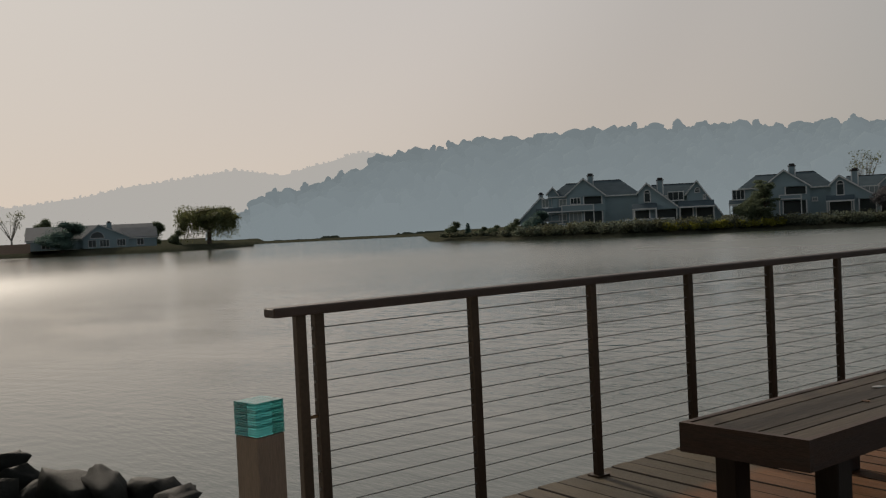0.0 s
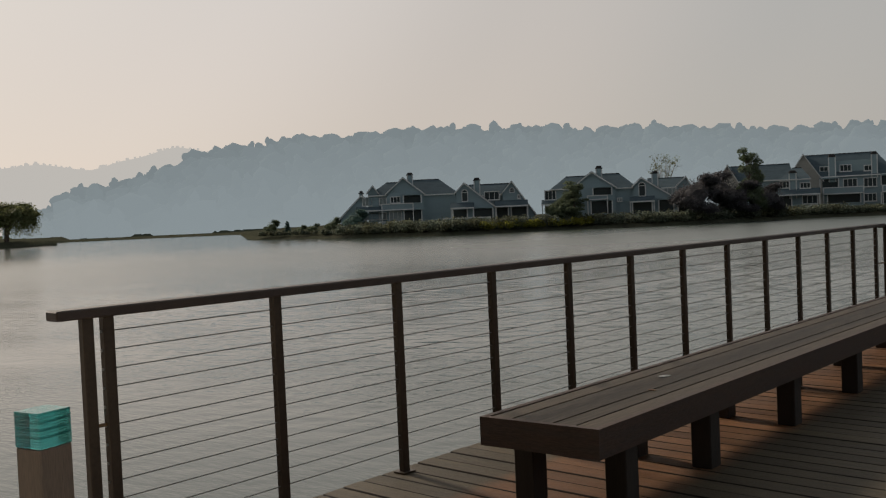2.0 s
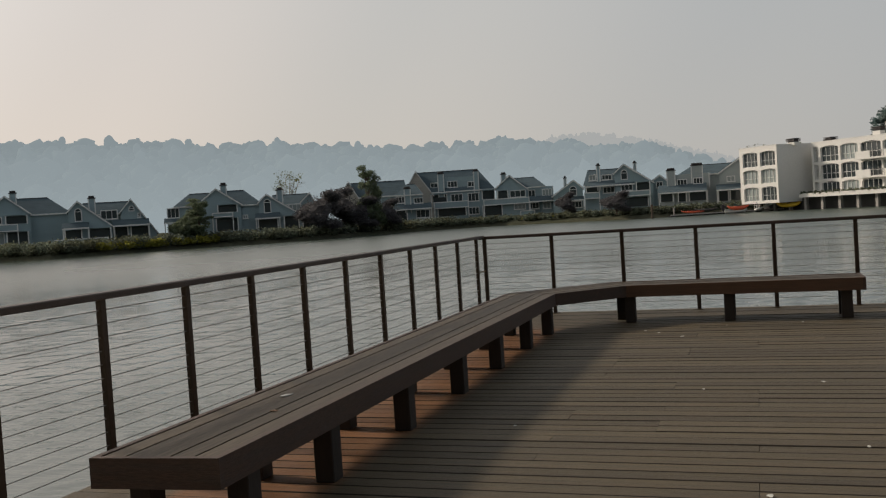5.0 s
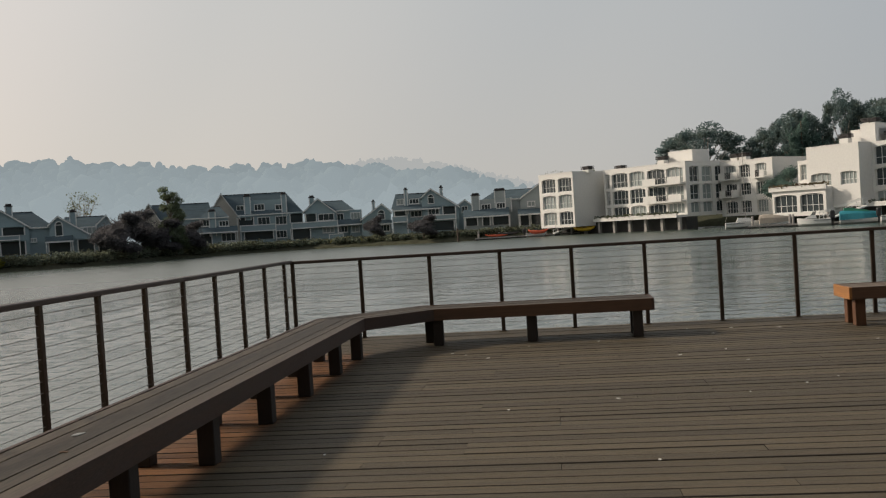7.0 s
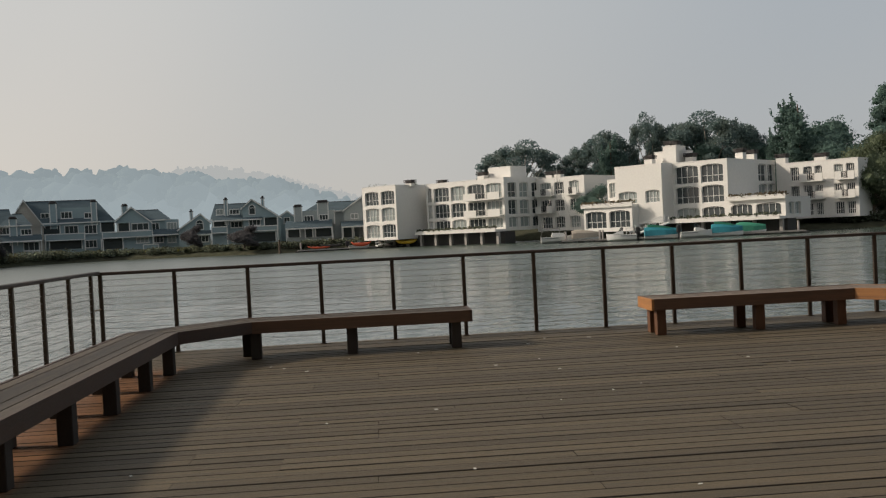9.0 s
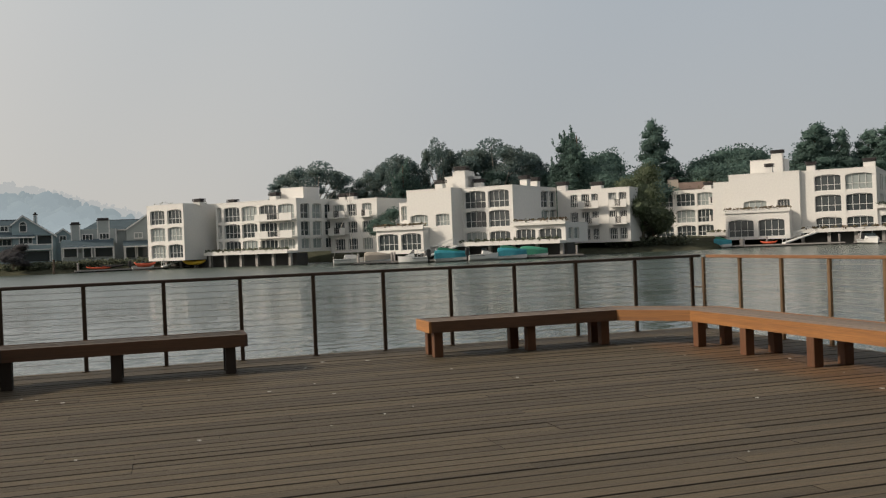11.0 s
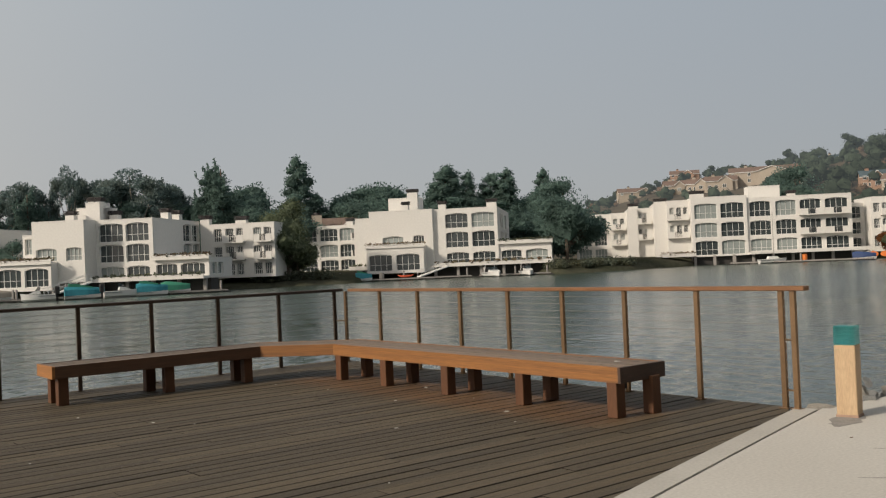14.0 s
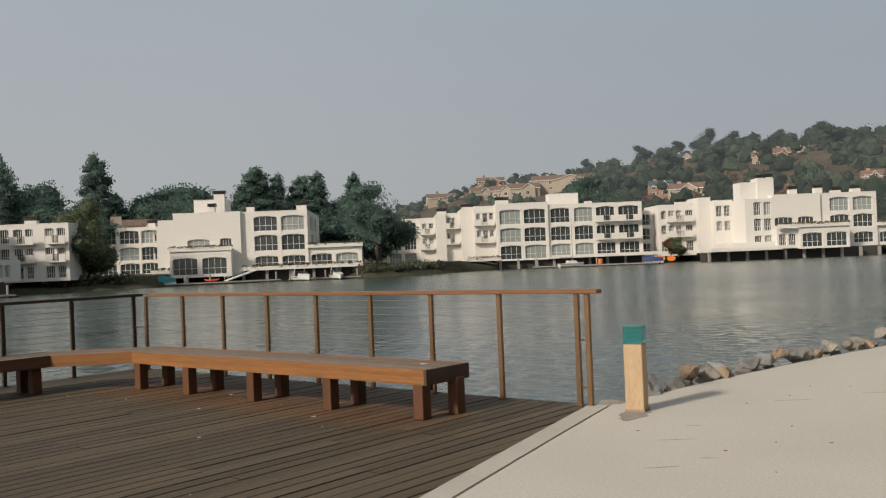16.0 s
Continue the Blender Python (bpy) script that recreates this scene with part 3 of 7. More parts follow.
for (xa, ya), (xb, yb) in (((-0.03, -0.292), (0.0, 0.0)), ((11.146, 0.0), (11.23, -0.18))):
    root = thing("corner_tie", pose(0, 0, 0), "steel tie bars between the two corner posts", "tie bar", "corner ties")
    for z in (0.16, 0.60):
        part("tie_bar", rodded((xa, ya, z), (xb, yb, z), 0.008, 6), M_POST, root)

# ---- corner benches ----
BT, BB = 0.435, 0.305


def strip(bm, path_a, path_b, z0, z1):
    """A solid between two lines of equally many points."""
    va = [[bm.verts.new((x, y, z)) for x, y in path_a] for z in (z0, z1)]
    vb = [[bm.verts.new((x, y, z)) for x, y in path_b] for z in (z0, z1)]
    for i in range(len(path_a) - 1):
        bm.faces.new((va[1][i], va[1][i + 1], vb[1][i + 1], vb[1][i]))
        bm.faces.new((va[0][i], vb[0][i], vb[0][i + 1], va[0][i + 1]))
        bm.faces.new((va[0][i], va[0][i + 1], va[1][i + 1], va[1][i]))
        bm.faces.new((vb[0][i], vb[1][i], vb[1][i + 1], vb[0][i + 1]))
    for i in (0, -1):
        bm.faces.new((va[0][i], va[1][i], vb[1][i], vb[0][i]))


def lerp_path(inner, outer, s):
    return [(a[0] + (b[0] - a[0]) * s, a[1] + (b[1] - a[1]) * s) for a, b in zip(inner, outer)]


def corner_bench(inner, outer, legs, boxes, side, top, leg_wood, label):
    root = thing("corner_bench", pose(0, 0, 0), label, "bench", "deck benches")
    count = len(inner) - 1
    for i in range(count):
        for k in range(5):
            s0, s1 = 0.055 + k * 0.179, 0.055 + k * 0.179 + 0.165
            a, b2 = lerp_path(inner, outer, s0)[i:i + 2], lerp_path(inner, outer, s1)[i:i + 2]
            bm = bmesh.new()
            strip(bm, a, b2, BT - 0.040, BT + 0.002 * ((k * 7 + i) % 3))
            part("seat_board", bm, top, root)
        for s0, s1, nm in ((0.0, 0.05, "fascia"), (0.95, 1.0, "fascia")):
            bm = bmesh.new()
            strip(bm, lerp_path(inner, outer, s0)[i:i + 2], lerp_path(inner, outer, s1)[i:i + 2], BB, BT + 0.006)
            # the last run's fascia is coloured as half in shade
            part(nm, bm, M_REDWOOD_MID if i == count - 1 else side, root)
        bm = bmesh.new()
        strip(bm, lerp_path(inner, outer, 0.06)[i:i + 2], lerp_path(inner, outer, 0.94)[i:i + 2], BB + 0.05, BT - 0.042)
        part("under_frame", bm, M_JOIST, root)
    for i, j in ((0, 1), (-1, -2)):
        p, q = Vector(inner[i]), Vector(outer[i])
        d = (Vector(inner[j]) - p).normalized() * -0.032
        bm = bmesh.new()
        strip(bm, [p, q], [p + d, q + d], BB, BT + 0.006)
        # the end board facing the path takes the shaded wood colour
        part("end_fascia", bm, side if i else M_REDWOOD_SHADED, root, "redwood end board")
    bm = bmesh.new()
    box(bm, -0.057, 0.057, -0.057, 0.057, 0.0, BB + 0.03, bevel=0.005)
    leg = None
    for x, y, ang in legs:
        if leg is None:
            leg = part("leg", bm, leg_wood, root, "square redwood leg")
            leg.matrix_local = pose(x, y, 0, 0, 0, ang)
        else:
            share("leg", leg.data, root, pose(x, y, 0, 0, 0, ang))
    for x, y in boxes:
        bm = bmesh.new()
        box(bm, x - 0.03, x + 0.03, y - 0.05, y + 0.05, 0.20, 0.30, bevel=0.006)
        ob = part("outlet_box", bm, M_DARK, root, "black outlet box under the seat")
        bm = bmesh.new()
        rod(bm, (x, y, 0.29), (x, y, 0.36), 0.012, 6)
        part("conduit", bm, M_DARK, ob)
    return root


wx0, wx1 = 0.738, 1.358
legs_w = [(wx1 - 0.085, y, 0) for y in (-8.48, -7.62, -6.46, -5.28, -4.18, -3.05, -2.05)]
legs_w += [(wx0 + 0.10, y, 0) for y in (-8.60, -7.62, -6.46, -5.28, -4.18, -3.05, -2.05)]
legs_w += [(2.08, -1.155, 0), (1.94, -0.86, 0), (3.19, -1.155, 0), (3.19, -0.80, 0), (4.42, -1.155, 0), (4.42, -0.80, 0)]
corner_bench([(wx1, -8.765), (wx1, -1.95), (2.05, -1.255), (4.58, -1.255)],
             [(wx0, -8.82), (wx0, -1.70), (1.80, -0.66), (4.58, -0.66)], legs_w, [(0.98, -8.45)], M_REDWOOD_SHADED, M_BENCH_TOP, M_LEG_SHADED,
             "long weathered redwood bench in shaded colours turning the deck corner, on square legs")
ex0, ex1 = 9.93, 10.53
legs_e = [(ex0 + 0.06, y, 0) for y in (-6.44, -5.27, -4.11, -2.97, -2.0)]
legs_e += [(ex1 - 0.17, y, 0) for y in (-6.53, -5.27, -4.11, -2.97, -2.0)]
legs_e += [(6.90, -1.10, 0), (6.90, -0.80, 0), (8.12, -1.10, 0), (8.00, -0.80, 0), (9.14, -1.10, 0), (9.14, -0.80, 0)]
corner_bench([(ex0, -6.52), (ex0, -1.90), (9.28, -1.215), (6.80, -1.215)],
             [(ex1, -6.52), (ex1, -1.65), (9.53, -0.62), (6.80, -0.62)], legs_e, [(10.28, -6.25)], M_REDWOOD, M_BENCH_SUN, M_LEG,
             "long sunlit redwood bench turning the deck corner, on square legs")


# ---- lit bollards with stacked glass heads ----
# the backlit west bollard's shade is put into a darker wood colour
M_BOLLARD_SHADED = mat("shaded_bollard_wood", (0.25, 0.185, 0.14), 0.7, var=0.2, scale=3, fine=24, stretch=(6, 6, 0.8), tint=(0.17, 0.13, 0.10), bump=0.25)


def bollard(x, y, ang, wood, label, z=0.0):
    root = thing("bollard", pose(x, y, z, 0, 0, ang), label, "bollard", "path bollards")
    bm = bmesh.new()
    box(bm, -0.082, 0.082, -0.082, 0.082, 0.0, 0.59, bevel=0.006)
    part("post", bm, wood, root, "square wooden post")
    # a thin added collar carries the rust colour at the post's foot
    bm = bmesh.new()
    box(bm, -0.088, 0.088, -0.088, 0.088, -0.002, 0.020, bevel=0.003)
    part("base_plate", bm, M_OCHRE, root, "rusty band round the foot of the post")
    me = bright = None
    for i in range(14):
        h = 0.0100
        s = 0.086 + 0.0025 * math.sin(i * 2.7)
        if me is None:
            bm = bmesh.new()
            box(bm, -0.082, 0.082, -0.082, 0.082, 0, h, bevel=0.0008)
            ob = part("glass_sheet", bm, M_TEAL, root, "teal glass sheet")
            me = ob.data
            ob.matrix_local = pose(0, 0, 0.591)
        else:
            if i % 3 == 1 and i > 3:
                if bright is None:
                    bm = bmesh.new()
                    box(bm, -0.082, 0.082, -0.082, 0.082, 0, h, bevel=0.0008)
                    ob = part("glass_sheet", bm, M_TURQ, root, "pale turquoise glass sheet")
                    bright = ob.data
                    ob.matrix_local = pose(0, 0, 0.591 + i * 0.0112)
                else:
                    share("glass_sheet", bright, root, pose(0.0012 * math.sin(i * 3.1), 0.0012 * math.cos(i * 2.3), 0.591 + i * 0.0112))
                continue
            share("glass_sheet", me, root, pose(0.0012 * math.sin(i * 3.1), 0.0012 * math.cos(i * 2.3), 0.591 + i * 0.0112))
    return root


bollard(-0.506, -10.355, 12, M_BOLLARD_SHADED, "shaded square wooden bollard with a stacked teal glass head", -0.125)
bollard(11.19, -7.90, 14, M_BOLLARD, "sunlit tan square wooden bollard with a stacked teal glass head")


# ---- riprap ----
def rock_mesh(seed, kind):
    rnd = random.Random(seed)
    bm = bmesh.new()
    for k in range(17):
        d = Vector((rnd.gauss(0, 1), rnd.gauss(0, 1), rnd.gauss(0, 1))).normalized() * rnd.uniform(0.8, 1.1)
        bm.verts.new((d.x * 1.2, d.y * 0.95, d.z * 0.78))
    r = bmesh.ops.convex_hull(bm, input=bm.verts)
    bmesh.ops.delete(bm, geom=[v for v in bm.verts if not v.link_faces], context="VERTS")
    bmesh.ops.subdivide_edges(bm, edges=bm.edges[:], cuts=2, use_grid_fill=True)
    for v in bm.verts:
        v.co *= 1 + 0.22 * noise.noise(v.co * 1.9 + Vector((seed, 0, 0))) + 0.10 * noise.noise(v.co * 5.0 + Vector((0, seed, 0)))
    me = bpy.data.meshes.new("stone")
    bm.to_mesh(me)
    bm.free()
    me.materials.append(kind)
    if kind == M_ROCKDARK:
        for p in me.polygons:
            p.use_smooth = True
    return me


def riprap(name_label, spots, *kinds):
    root = thing("riprap", pose(0, 0, 0), name_label, "riprap", "shore riprap")
    meshes = [rock_mesh(s + len(spots), kinds[s % len(kinds)]) for s in range(9)]
    rnd = random.Random(len(spots))
    for x, y, z, s in spots:
        share("stone", meshes[rnd.randrange(9)], root,
              pose(x, y, z, rnd.uniform(-25, 25), rnd.uniform(-25, 25), rnd.uniform(0, 360)) @ Matrix.Diagonal((s, s, s, 1)))


rnd = random.Random(5)
spots = []
for i in range(len(edge) - 5):
    (xa, ya), (xb, yb) = edge[i], edge[i + 1]
    steps = max(2, int(math.hypot(xb - xa, yb - ya) / 0.125))
    for k in range(steps):
        f = (k + rnd.random()) / steps
        x, y = xa + (xb - xa) * f, ya + (yb - ya) * f
        for row in range(3):
            spots.append((x + rnd.uniform(-.12, .12), y + 0.14 + row * 0.34 + rnd.uniform(-.06, .06), 0.06 - row * 0.34 + rnd.uniform(-.10, .08), rnd.uniform(0.06, 0.145) + row * 0.05))
riprap("tumbled tan and grey riprap stones along the promenade edge", [p for p in spots if p[0] > 11.8 or p[2] < -0.25], M_ROCK, M_ROCKGREY, M_ROCKGREY, M_ROCKRUST)
spots = []
for i in range(3, 6):
    (xa, ya), (xb, yb) = left[i], left[i + 1]
    steps = max(2, int(math.hypot(xb - xa, yb - ya) / 0.34))
    for k in range(steps):
        f = (k + rnd.random()) / steps
        x, y = xa + (xb - xa) * f, ya + (yb - ya) * f
        for row in range(4):
            spots.append((x + 0.15 * row + rnd.uniform(-.12, .12), y + 0.20 + row * 0.36 + rnd.uniform(-.1, .1), -0.10 - row * 0.30 + rnd.uniform(-.12, .06), rnd.uniform(0.2, 0.36)))
spots += [(-5.25, -10.5, -0.50, 0.20), (-4.95, -10.45, -0.62, 0.24), (-4.25, -10.22, -0.62, 0.30), (-4.0, -10.05, -0.60, 0.27), (-4.5, -10.4, -0.72, 0.26), (-3.95, -9.68, -0.68, 0.24),
          (-3.6, -9.62, -0.72, 0.24), (-3.4, -10.75, -0.62, 0.28), (-2.95, -10.5, -0.66, 0.28), (-2.9, -10.12, -0.72, 0.26), (-3.5, -10.1, -0.80, 0.28), (-6.0, -10.9, -0.6, 0.4), (-5.4, -11.0, -0.7, 0.4), (-4.4, -10.9, -0.7, 0.35),
          (-2.2, -10.7, -0.8, 0.30), (-1.6, -10.5, -0.95, 0.26)]
riprap("dark riprap boulders at the water's edge", spots, M_ROCKDARK)

# ---- far shore: land ----
SHORE = [(-180, 700), (-110, 350), (-90, 350), (-60, 348), (-54.0, 340), (-53.7, 200), (-53.2, 183), (-50, 172), (-48, 160), (-45, 151), (-42, 142), (-38, 145), (-33.5, 150), (-30, 148), (-27, 148),
         (-24, 158), (-19, 169), (-15.4, 171), (-12.7, 166), (-7, 153), (-3, 154), (-1.5, 154), (0, 162), (4, 162), (8, 158), (12, 147), (17, 146), (22, 142), (24, 137), (27, 136), (30, 137), (33, 139), (35, 160), (40, 160), (44, 150),
         (45.5, 141), (48, 146), (50, 152), (53, 166), (56, 188), (63, 176), (66, 186), (80, 190), (95, 190), (120, 260), (180, 700)]
SPIT = [(-95, 330), (-80, 280), (-77, 262), (-74, 248), (-69, 237), (-66.5, 243), (-64.2, 270), (-60, 300)]


def shore_at(az, line=SHORE):
    for (a, d), (b2, e) in zip(line, line[1:]):
        if a <= az <= b2:
            return d + (e - d) * (az - a) / (b2 - a)
    return 700


def lie(az):
    """How high the land lies: a bare low bar far in the west, a low point, then the full bank."""
    return min(1.0, max(0.28, 0.28 + 0.72 * (az + 54) / 8)) if az > -64 else 0.9


def land_mesh(name, azs, near, far_steps, profile, material, label):
    bm = bmesh.new()
    grid = []
    for az in azs:
        d0 = near(az) + 0.8 * noise.noise(Vector((az * 1.7, 0, 3)))
        ring = []
        for off, h in profile:
            x, y = polar(az, d0 + off)
            bumpy = 0.18 * noise.noise(Vector((x * 0.25, y * 0.25, 0))) if off > 0 else 0
            low = lie(az) if h > 0.05 else 1.0
            ring.append(bm.verts.new((x, y, WATER_Z + h * low + bumpy * low)))
        grid.append(ring)
    for a, b2 in zip(grid, grid[1:]):
        for i in range(len(profile) - 1):
            bm.faces.new((a[i], b2[i], b2[i + 1], a[i + 1]))
    return tagged(link(name, bm, material, smooth=True), label, "ground", kind="structure")


AZS = [-100 + i * 0.4 for i in range(500)]
land_mesh("far_shore", AZS, shore_at, 0, [(-1.0, -0.6), (0.0, 0.05), (1.2, 0.55), (4, 1.0), (9, 1.6), (25, 1.9), (80, 2.0), (400, 3), (1500, 6), (3500, 8)],
          M_SHORE, "low grassy and muddy bank along the far shore")
land_mesh("island", [-82 + i * 0.3 for i in range(60)], lambda az: shore_at(az, SPIT), 0,
          [(-1.0, -0.6), (0.0, 0.05), (2, 0.7), (6, 1.4), (10, 1.7), (24, 1.6), (40, 0.6), (44, -0.6)], M_SHORE, "low grassy spit of land across the lagoon")


# ---- foliage ----
def leaf_cloud(bm, blobs, count, size, rnd, droop=0.0, up=0.0):
    """Small leaf clumps scattered through the outer part of rounded masses."""
    weights = [b2[3] * b2[4] for b2 in blobs]
    for _ in range(count):
        cx, cy, cz, rx, rz = rnd.choices(blobs, weights)[0]
        d = Vector((rnd.gauss(0, 1), rnd.gauss(0, 1), rnd.gauss(0, 1))).normalized()
        f = rnd.uniform(0.55, 1.06)
        p = Vector((cx + d.x * rx * f, cy + d.y * rx * f, cz + d.z * rz * f - droop * max(0, f - 0.8) * rx))
        s = size * rnd.uniform(0.6, 1.35)
        t1 = Vector((rnd.gauss(0, 1), rnd.gauss(0, 1), rnd.gauss(0, 0.7) + up)).normalized()
        t2 = t1.cross(Vector((rnd.gauss(0, 1), rnd.gauss(0, 1), rnd.gauss(0, 1)))).normalized()
        vs = [bm.verts.new(p + t1 * s * a + t2 * s * b2) for a, b2 in ((-1, -0.1), (-0.1, -0.6), (1.0, 0.1), (0.0, 0.6))]
        bm.faces.new(vs)


def crown_mesh(blobs, count, size, rnd, droop=0.0, core=0.80, cored=1.0):
    """A crown: lumpy leaf masses with a fringe of small leaves all round them."""
    ico = bmesh.new()
    bmesh.ops.create_icosphere(ico, subdivisions=2 if len(blobs) < 45 else 1, radius=1)
    ball = np.array([tuple(v.co) for v in ico.verts])
    tris = np.array([[v.index for v in fc.verts] for fc in ico.faces])
    ico.free()
    gen = np.random.RandomState(rnd.randrange(10 ** 6))
    b2 = np.array(blobs)
    vs, fs, at = [], [], 0
    for k, (cx, cy, cz, rx, rz) in enumerate(blobs):
        if gen.rand() > cored:
            continue
        lumps = ball * (core * (1 + gen.normal(0, 0.16, (len(ball), 1))))
        vs.append(lumps * (rx, rx, rz) + (cx, cy, cz))
        fs.append(tris + at)
        at += len(ball)
    area = b2[:, 3] * (b2[:, 3] + b2[:, 4])
    pick = gen.choice(len(b2), count, p=area / area.sum())
    d = gen.normal(0, 1, (count, 3))
    d /= np.linalg.norm(d, axis=1)[:, None]
    f = gen.uniform(0.62, 1.16, (count, 1))
    c = b2[pick]
    p = c[:, :3] + d * f * np.stack((c[:, 3], c[:, 3], c[:, 4]), 1)
    if droop:
        hang = np.where(gen.rand(count) < 0.55, gen.rand(count), 0) * droop * c[:, 3] * np.clip(np.hypot(p[:, 0], p[:, 1]) / 4.0, 0, 1.2)
        p[:, 2] -= hang
    t1 = d * 0.6 + gen.normal(0, 0.7, (count, 3))
    if droop:
        t1[:, 2] -= 0.9
    t1 /= np.linalg.norm(t1, axis=1)[:, None]
    t2 = np.cross(t1, gen.normal(0, 1, (count, 3)))
    t2 /= np.linalg.norm(t2, axis=1)[:, None]
    s = size * gen.uniform(0.55, 1.4, (count, 1))
    leaf = np.stack((p - t1 * s, p + t1 * s * 0.8 + t2 * s * 0.55, p + t1 * s * 0.35 - t2 * s * 0.75), 1).reshape(-1, 3)
    vs.append(leaf)
    fs.append(np.arange(count * 3).reshape(-1, 3) + at)
    me = bpy.data.meshes.new("crown")
    me.from_pydata(np.concatenate(vs).tolist(), [], np.concatenate(fs).tolist())
    return me


def limb(bm, p, q, r0, r1):
    rod(bm, p, q, r0, 6, r1)


def make_tree(kind, seed, h, w, leaf, bark, label, count=900, size=0.45):
    """A tapered trunk with limbs and an uneven, gappy crown of leaf clumps."""
    rnd = random.Random(seed)
    root = thing("tree", pose(0, 0, -400), label, "tree", "")
    tb_ = bmesh.new()
    blobs = []
    if kind == "euc":
        limb(tb_, (0, 0, 0), (0.2, 0, h * 0.4), h * 0.022, h * 0.016)
        for i in range(40):
            a = i * 2.4 + rnd.uniform(-0.3, 0.3)
            th = math.sqrt((i + 0.5) / 40) * 1.72
            r = w * 0.41 * math.sin(th) * rnd.uniform(0.84, 1.08)
            tip = (math.cos(a) * r, math.sin(a) * r, h * (0.54 + 0.37 * math.cos(th) * rnd.uniform(0.88, 1.06)))
            if i % 2 == 0:
                limb(tb_, (0.15, 0, h * rnd.uniform(0.3, 0.5)), tip, h * 0.009, h * 0.003)
            big = 1.25 - 0.38 * th
            blobs.append((*tip, w * rnd.uniform(0.075, 0.115) * big, h * rnd.uniform(0.05, 0.075) * big))
    elif kind == "round":
        limb(tb_, (0, 0, 0), (0, 0, h * 0.5), h * 0.03, h * 0.015)
        for i in range(30):
            a = i * 2.4 + rnd.uniform(-0.4, 0.4)
            zf = 0.16 + 0.74 * ((i * 0.618) % 1.0)
            r = w * 0.5 * math.sqrt(max(0.04, 1 - ((zf - 0.48) / 0.50) ** 2)) * rnd.uniform(0.55, 0.82)
            tip = (math.cos(a) * r, math.sin(a) * r, h * zf)
            limb(tb_, (0, 0, h * zf * 0.6), tip, h * 0.008, h * 0.003)
            blobs.append((*tip, w * rnd.uniform(0.14, 0.20), h * rnd.uniform(0.09, 0.13)))
        blobs.append((0, 0, h * 0.5, w * 0.34, h * 0.34))
    elif kind == "pine":
        limb(tb_, (0, 0, 0), (0, 0, h * 0.95), h * 0.018, h * 0.004)
        for i in range(34):
            zf = 0.16 + 0.78 * i / 33
            r = w * 0.5 * (1.02 - zf) ** 0.62 * rnd.uniform(0.45, 1.05)
            a = i * 2.4
            tip = (math.cos(a) * r * 0.75, math.sin(a) * r * 0.75, h * zf)
            limb(tb_, (0, 0, h * (zf - 0.05)), tip, h * 0.006, h * 0.002)
            blobs.append((*tip, w * 0.17 * (1.45 - zf) + 0.12, h * rnd.uniform(0.035, 0.06)))
        for zf in (0.3, 0.5, 0.7):
            blobs.append((0, 0, h * zf, w * 0.30 * (1.15 - zf), h * 0.14))
        blobs.append((0, 0, h * 0.94, w * 0.07, h * 0.06))
    elif kind == "cypress":
        limb(tb_, (0, 0, 0), (0, 0, h * 0.9), h * 0.02, h * 0.005)
        for i in range(26):
            zf = rnd.uniform(0.15, 0.8)
            a = rnd.uniform(0, 6.28)
            r = w * 0.5 * (1.0 - zf * 0.75) * rnd.uniform(0.6, 1.0)
            base = (math.cos(a) * r * 0.4, math.sin(a) * r * 0.4, h * zf)
            for s in range(4):
                f = s / 3
                blobs.append((base[0] + math.cos(a) * r * 0.7 * f, base[1] + math.sin(a) * r * 0.7 * f, base[2] + h * 0.17 * f, w * 0.10 * (1.15 - f), h * 0.04))
    elif kind == "willow":
        limb(tb_, (0, 0, 0), (0.2, 0, h * 0.38), h * 0.05, h * 0.035)
        for i in range(11):
            a = i * 0.58
            r = w * rnd.uniform(0.2, 0.40)
            tip = (math.cos(a) * r, math.sin(a) * r, h * rnd.uniform(0.6, 0.82))
            limb(tb_, (0.2, 0, h * 0.34), tip, h * 0.018, h * 0.006)
            blobs.append((*tip, w * 0.14, h * 0.16))
            blobs.append((tip[0] * 1.12, tip[1] * 1.12, h * 0.48, w * 0.055, h * rnd.uniform(0.12, 0.2)))
        blobs.append((0, 0, h * 0.78, w * 0.3, h * 0.16))
    elif kind == "sparse":
        limb(tb_, (0, 0, 0), (0.1, 0, h * 0.8), h * 0.02, h * 0.006)
        for i in range(44):
            zf = rnd.uniform(0.22, 0.97)
            a = rnd.uniform(0, 6.28)
            r = w * 0.5 * rnd.uniform(0.3, 0.9) * (1.15 - zf * 0.6)
            tip = (math.cos(a) * r, math.sin(a) * r, h * zf)
            limb(tb_, (0, 0, h * zf * 0.75), tip, h * 0.007, h * 0.002)
            blobs.append((*tip, w * rnd.uniform(0.07, 0.15), h * rnd.uniform(0.03, 0.06)))
    elif kind == "bare":
        limb(tb_, (0, 0, 0), (0, 0, h * 0.3), h * 0.03, h * 0.02)
        for i in range(16):
            a = rnd.uniform(0, 6.28)
            r = w * 0.5 * rnd.uniform(0.3, 1.0)
            tip = Vector((math.cos(a) * r, math.sin(a) * r, h * rnd.uniform(0.6, 1.0)))
            mid = Vector((tip.x * 0.45, tip.y * 0.45, h * 0.55))
            limb(tb_, (0, 0, h * 0.28), mid, h * 0.010, h * 0.006)
            limb(tb_, mid, tip, h * 0.006, h * 0.002)
            for k in range(4):
                q = mid.lerp(tip, rnd.uniform(0.3, 0.9))
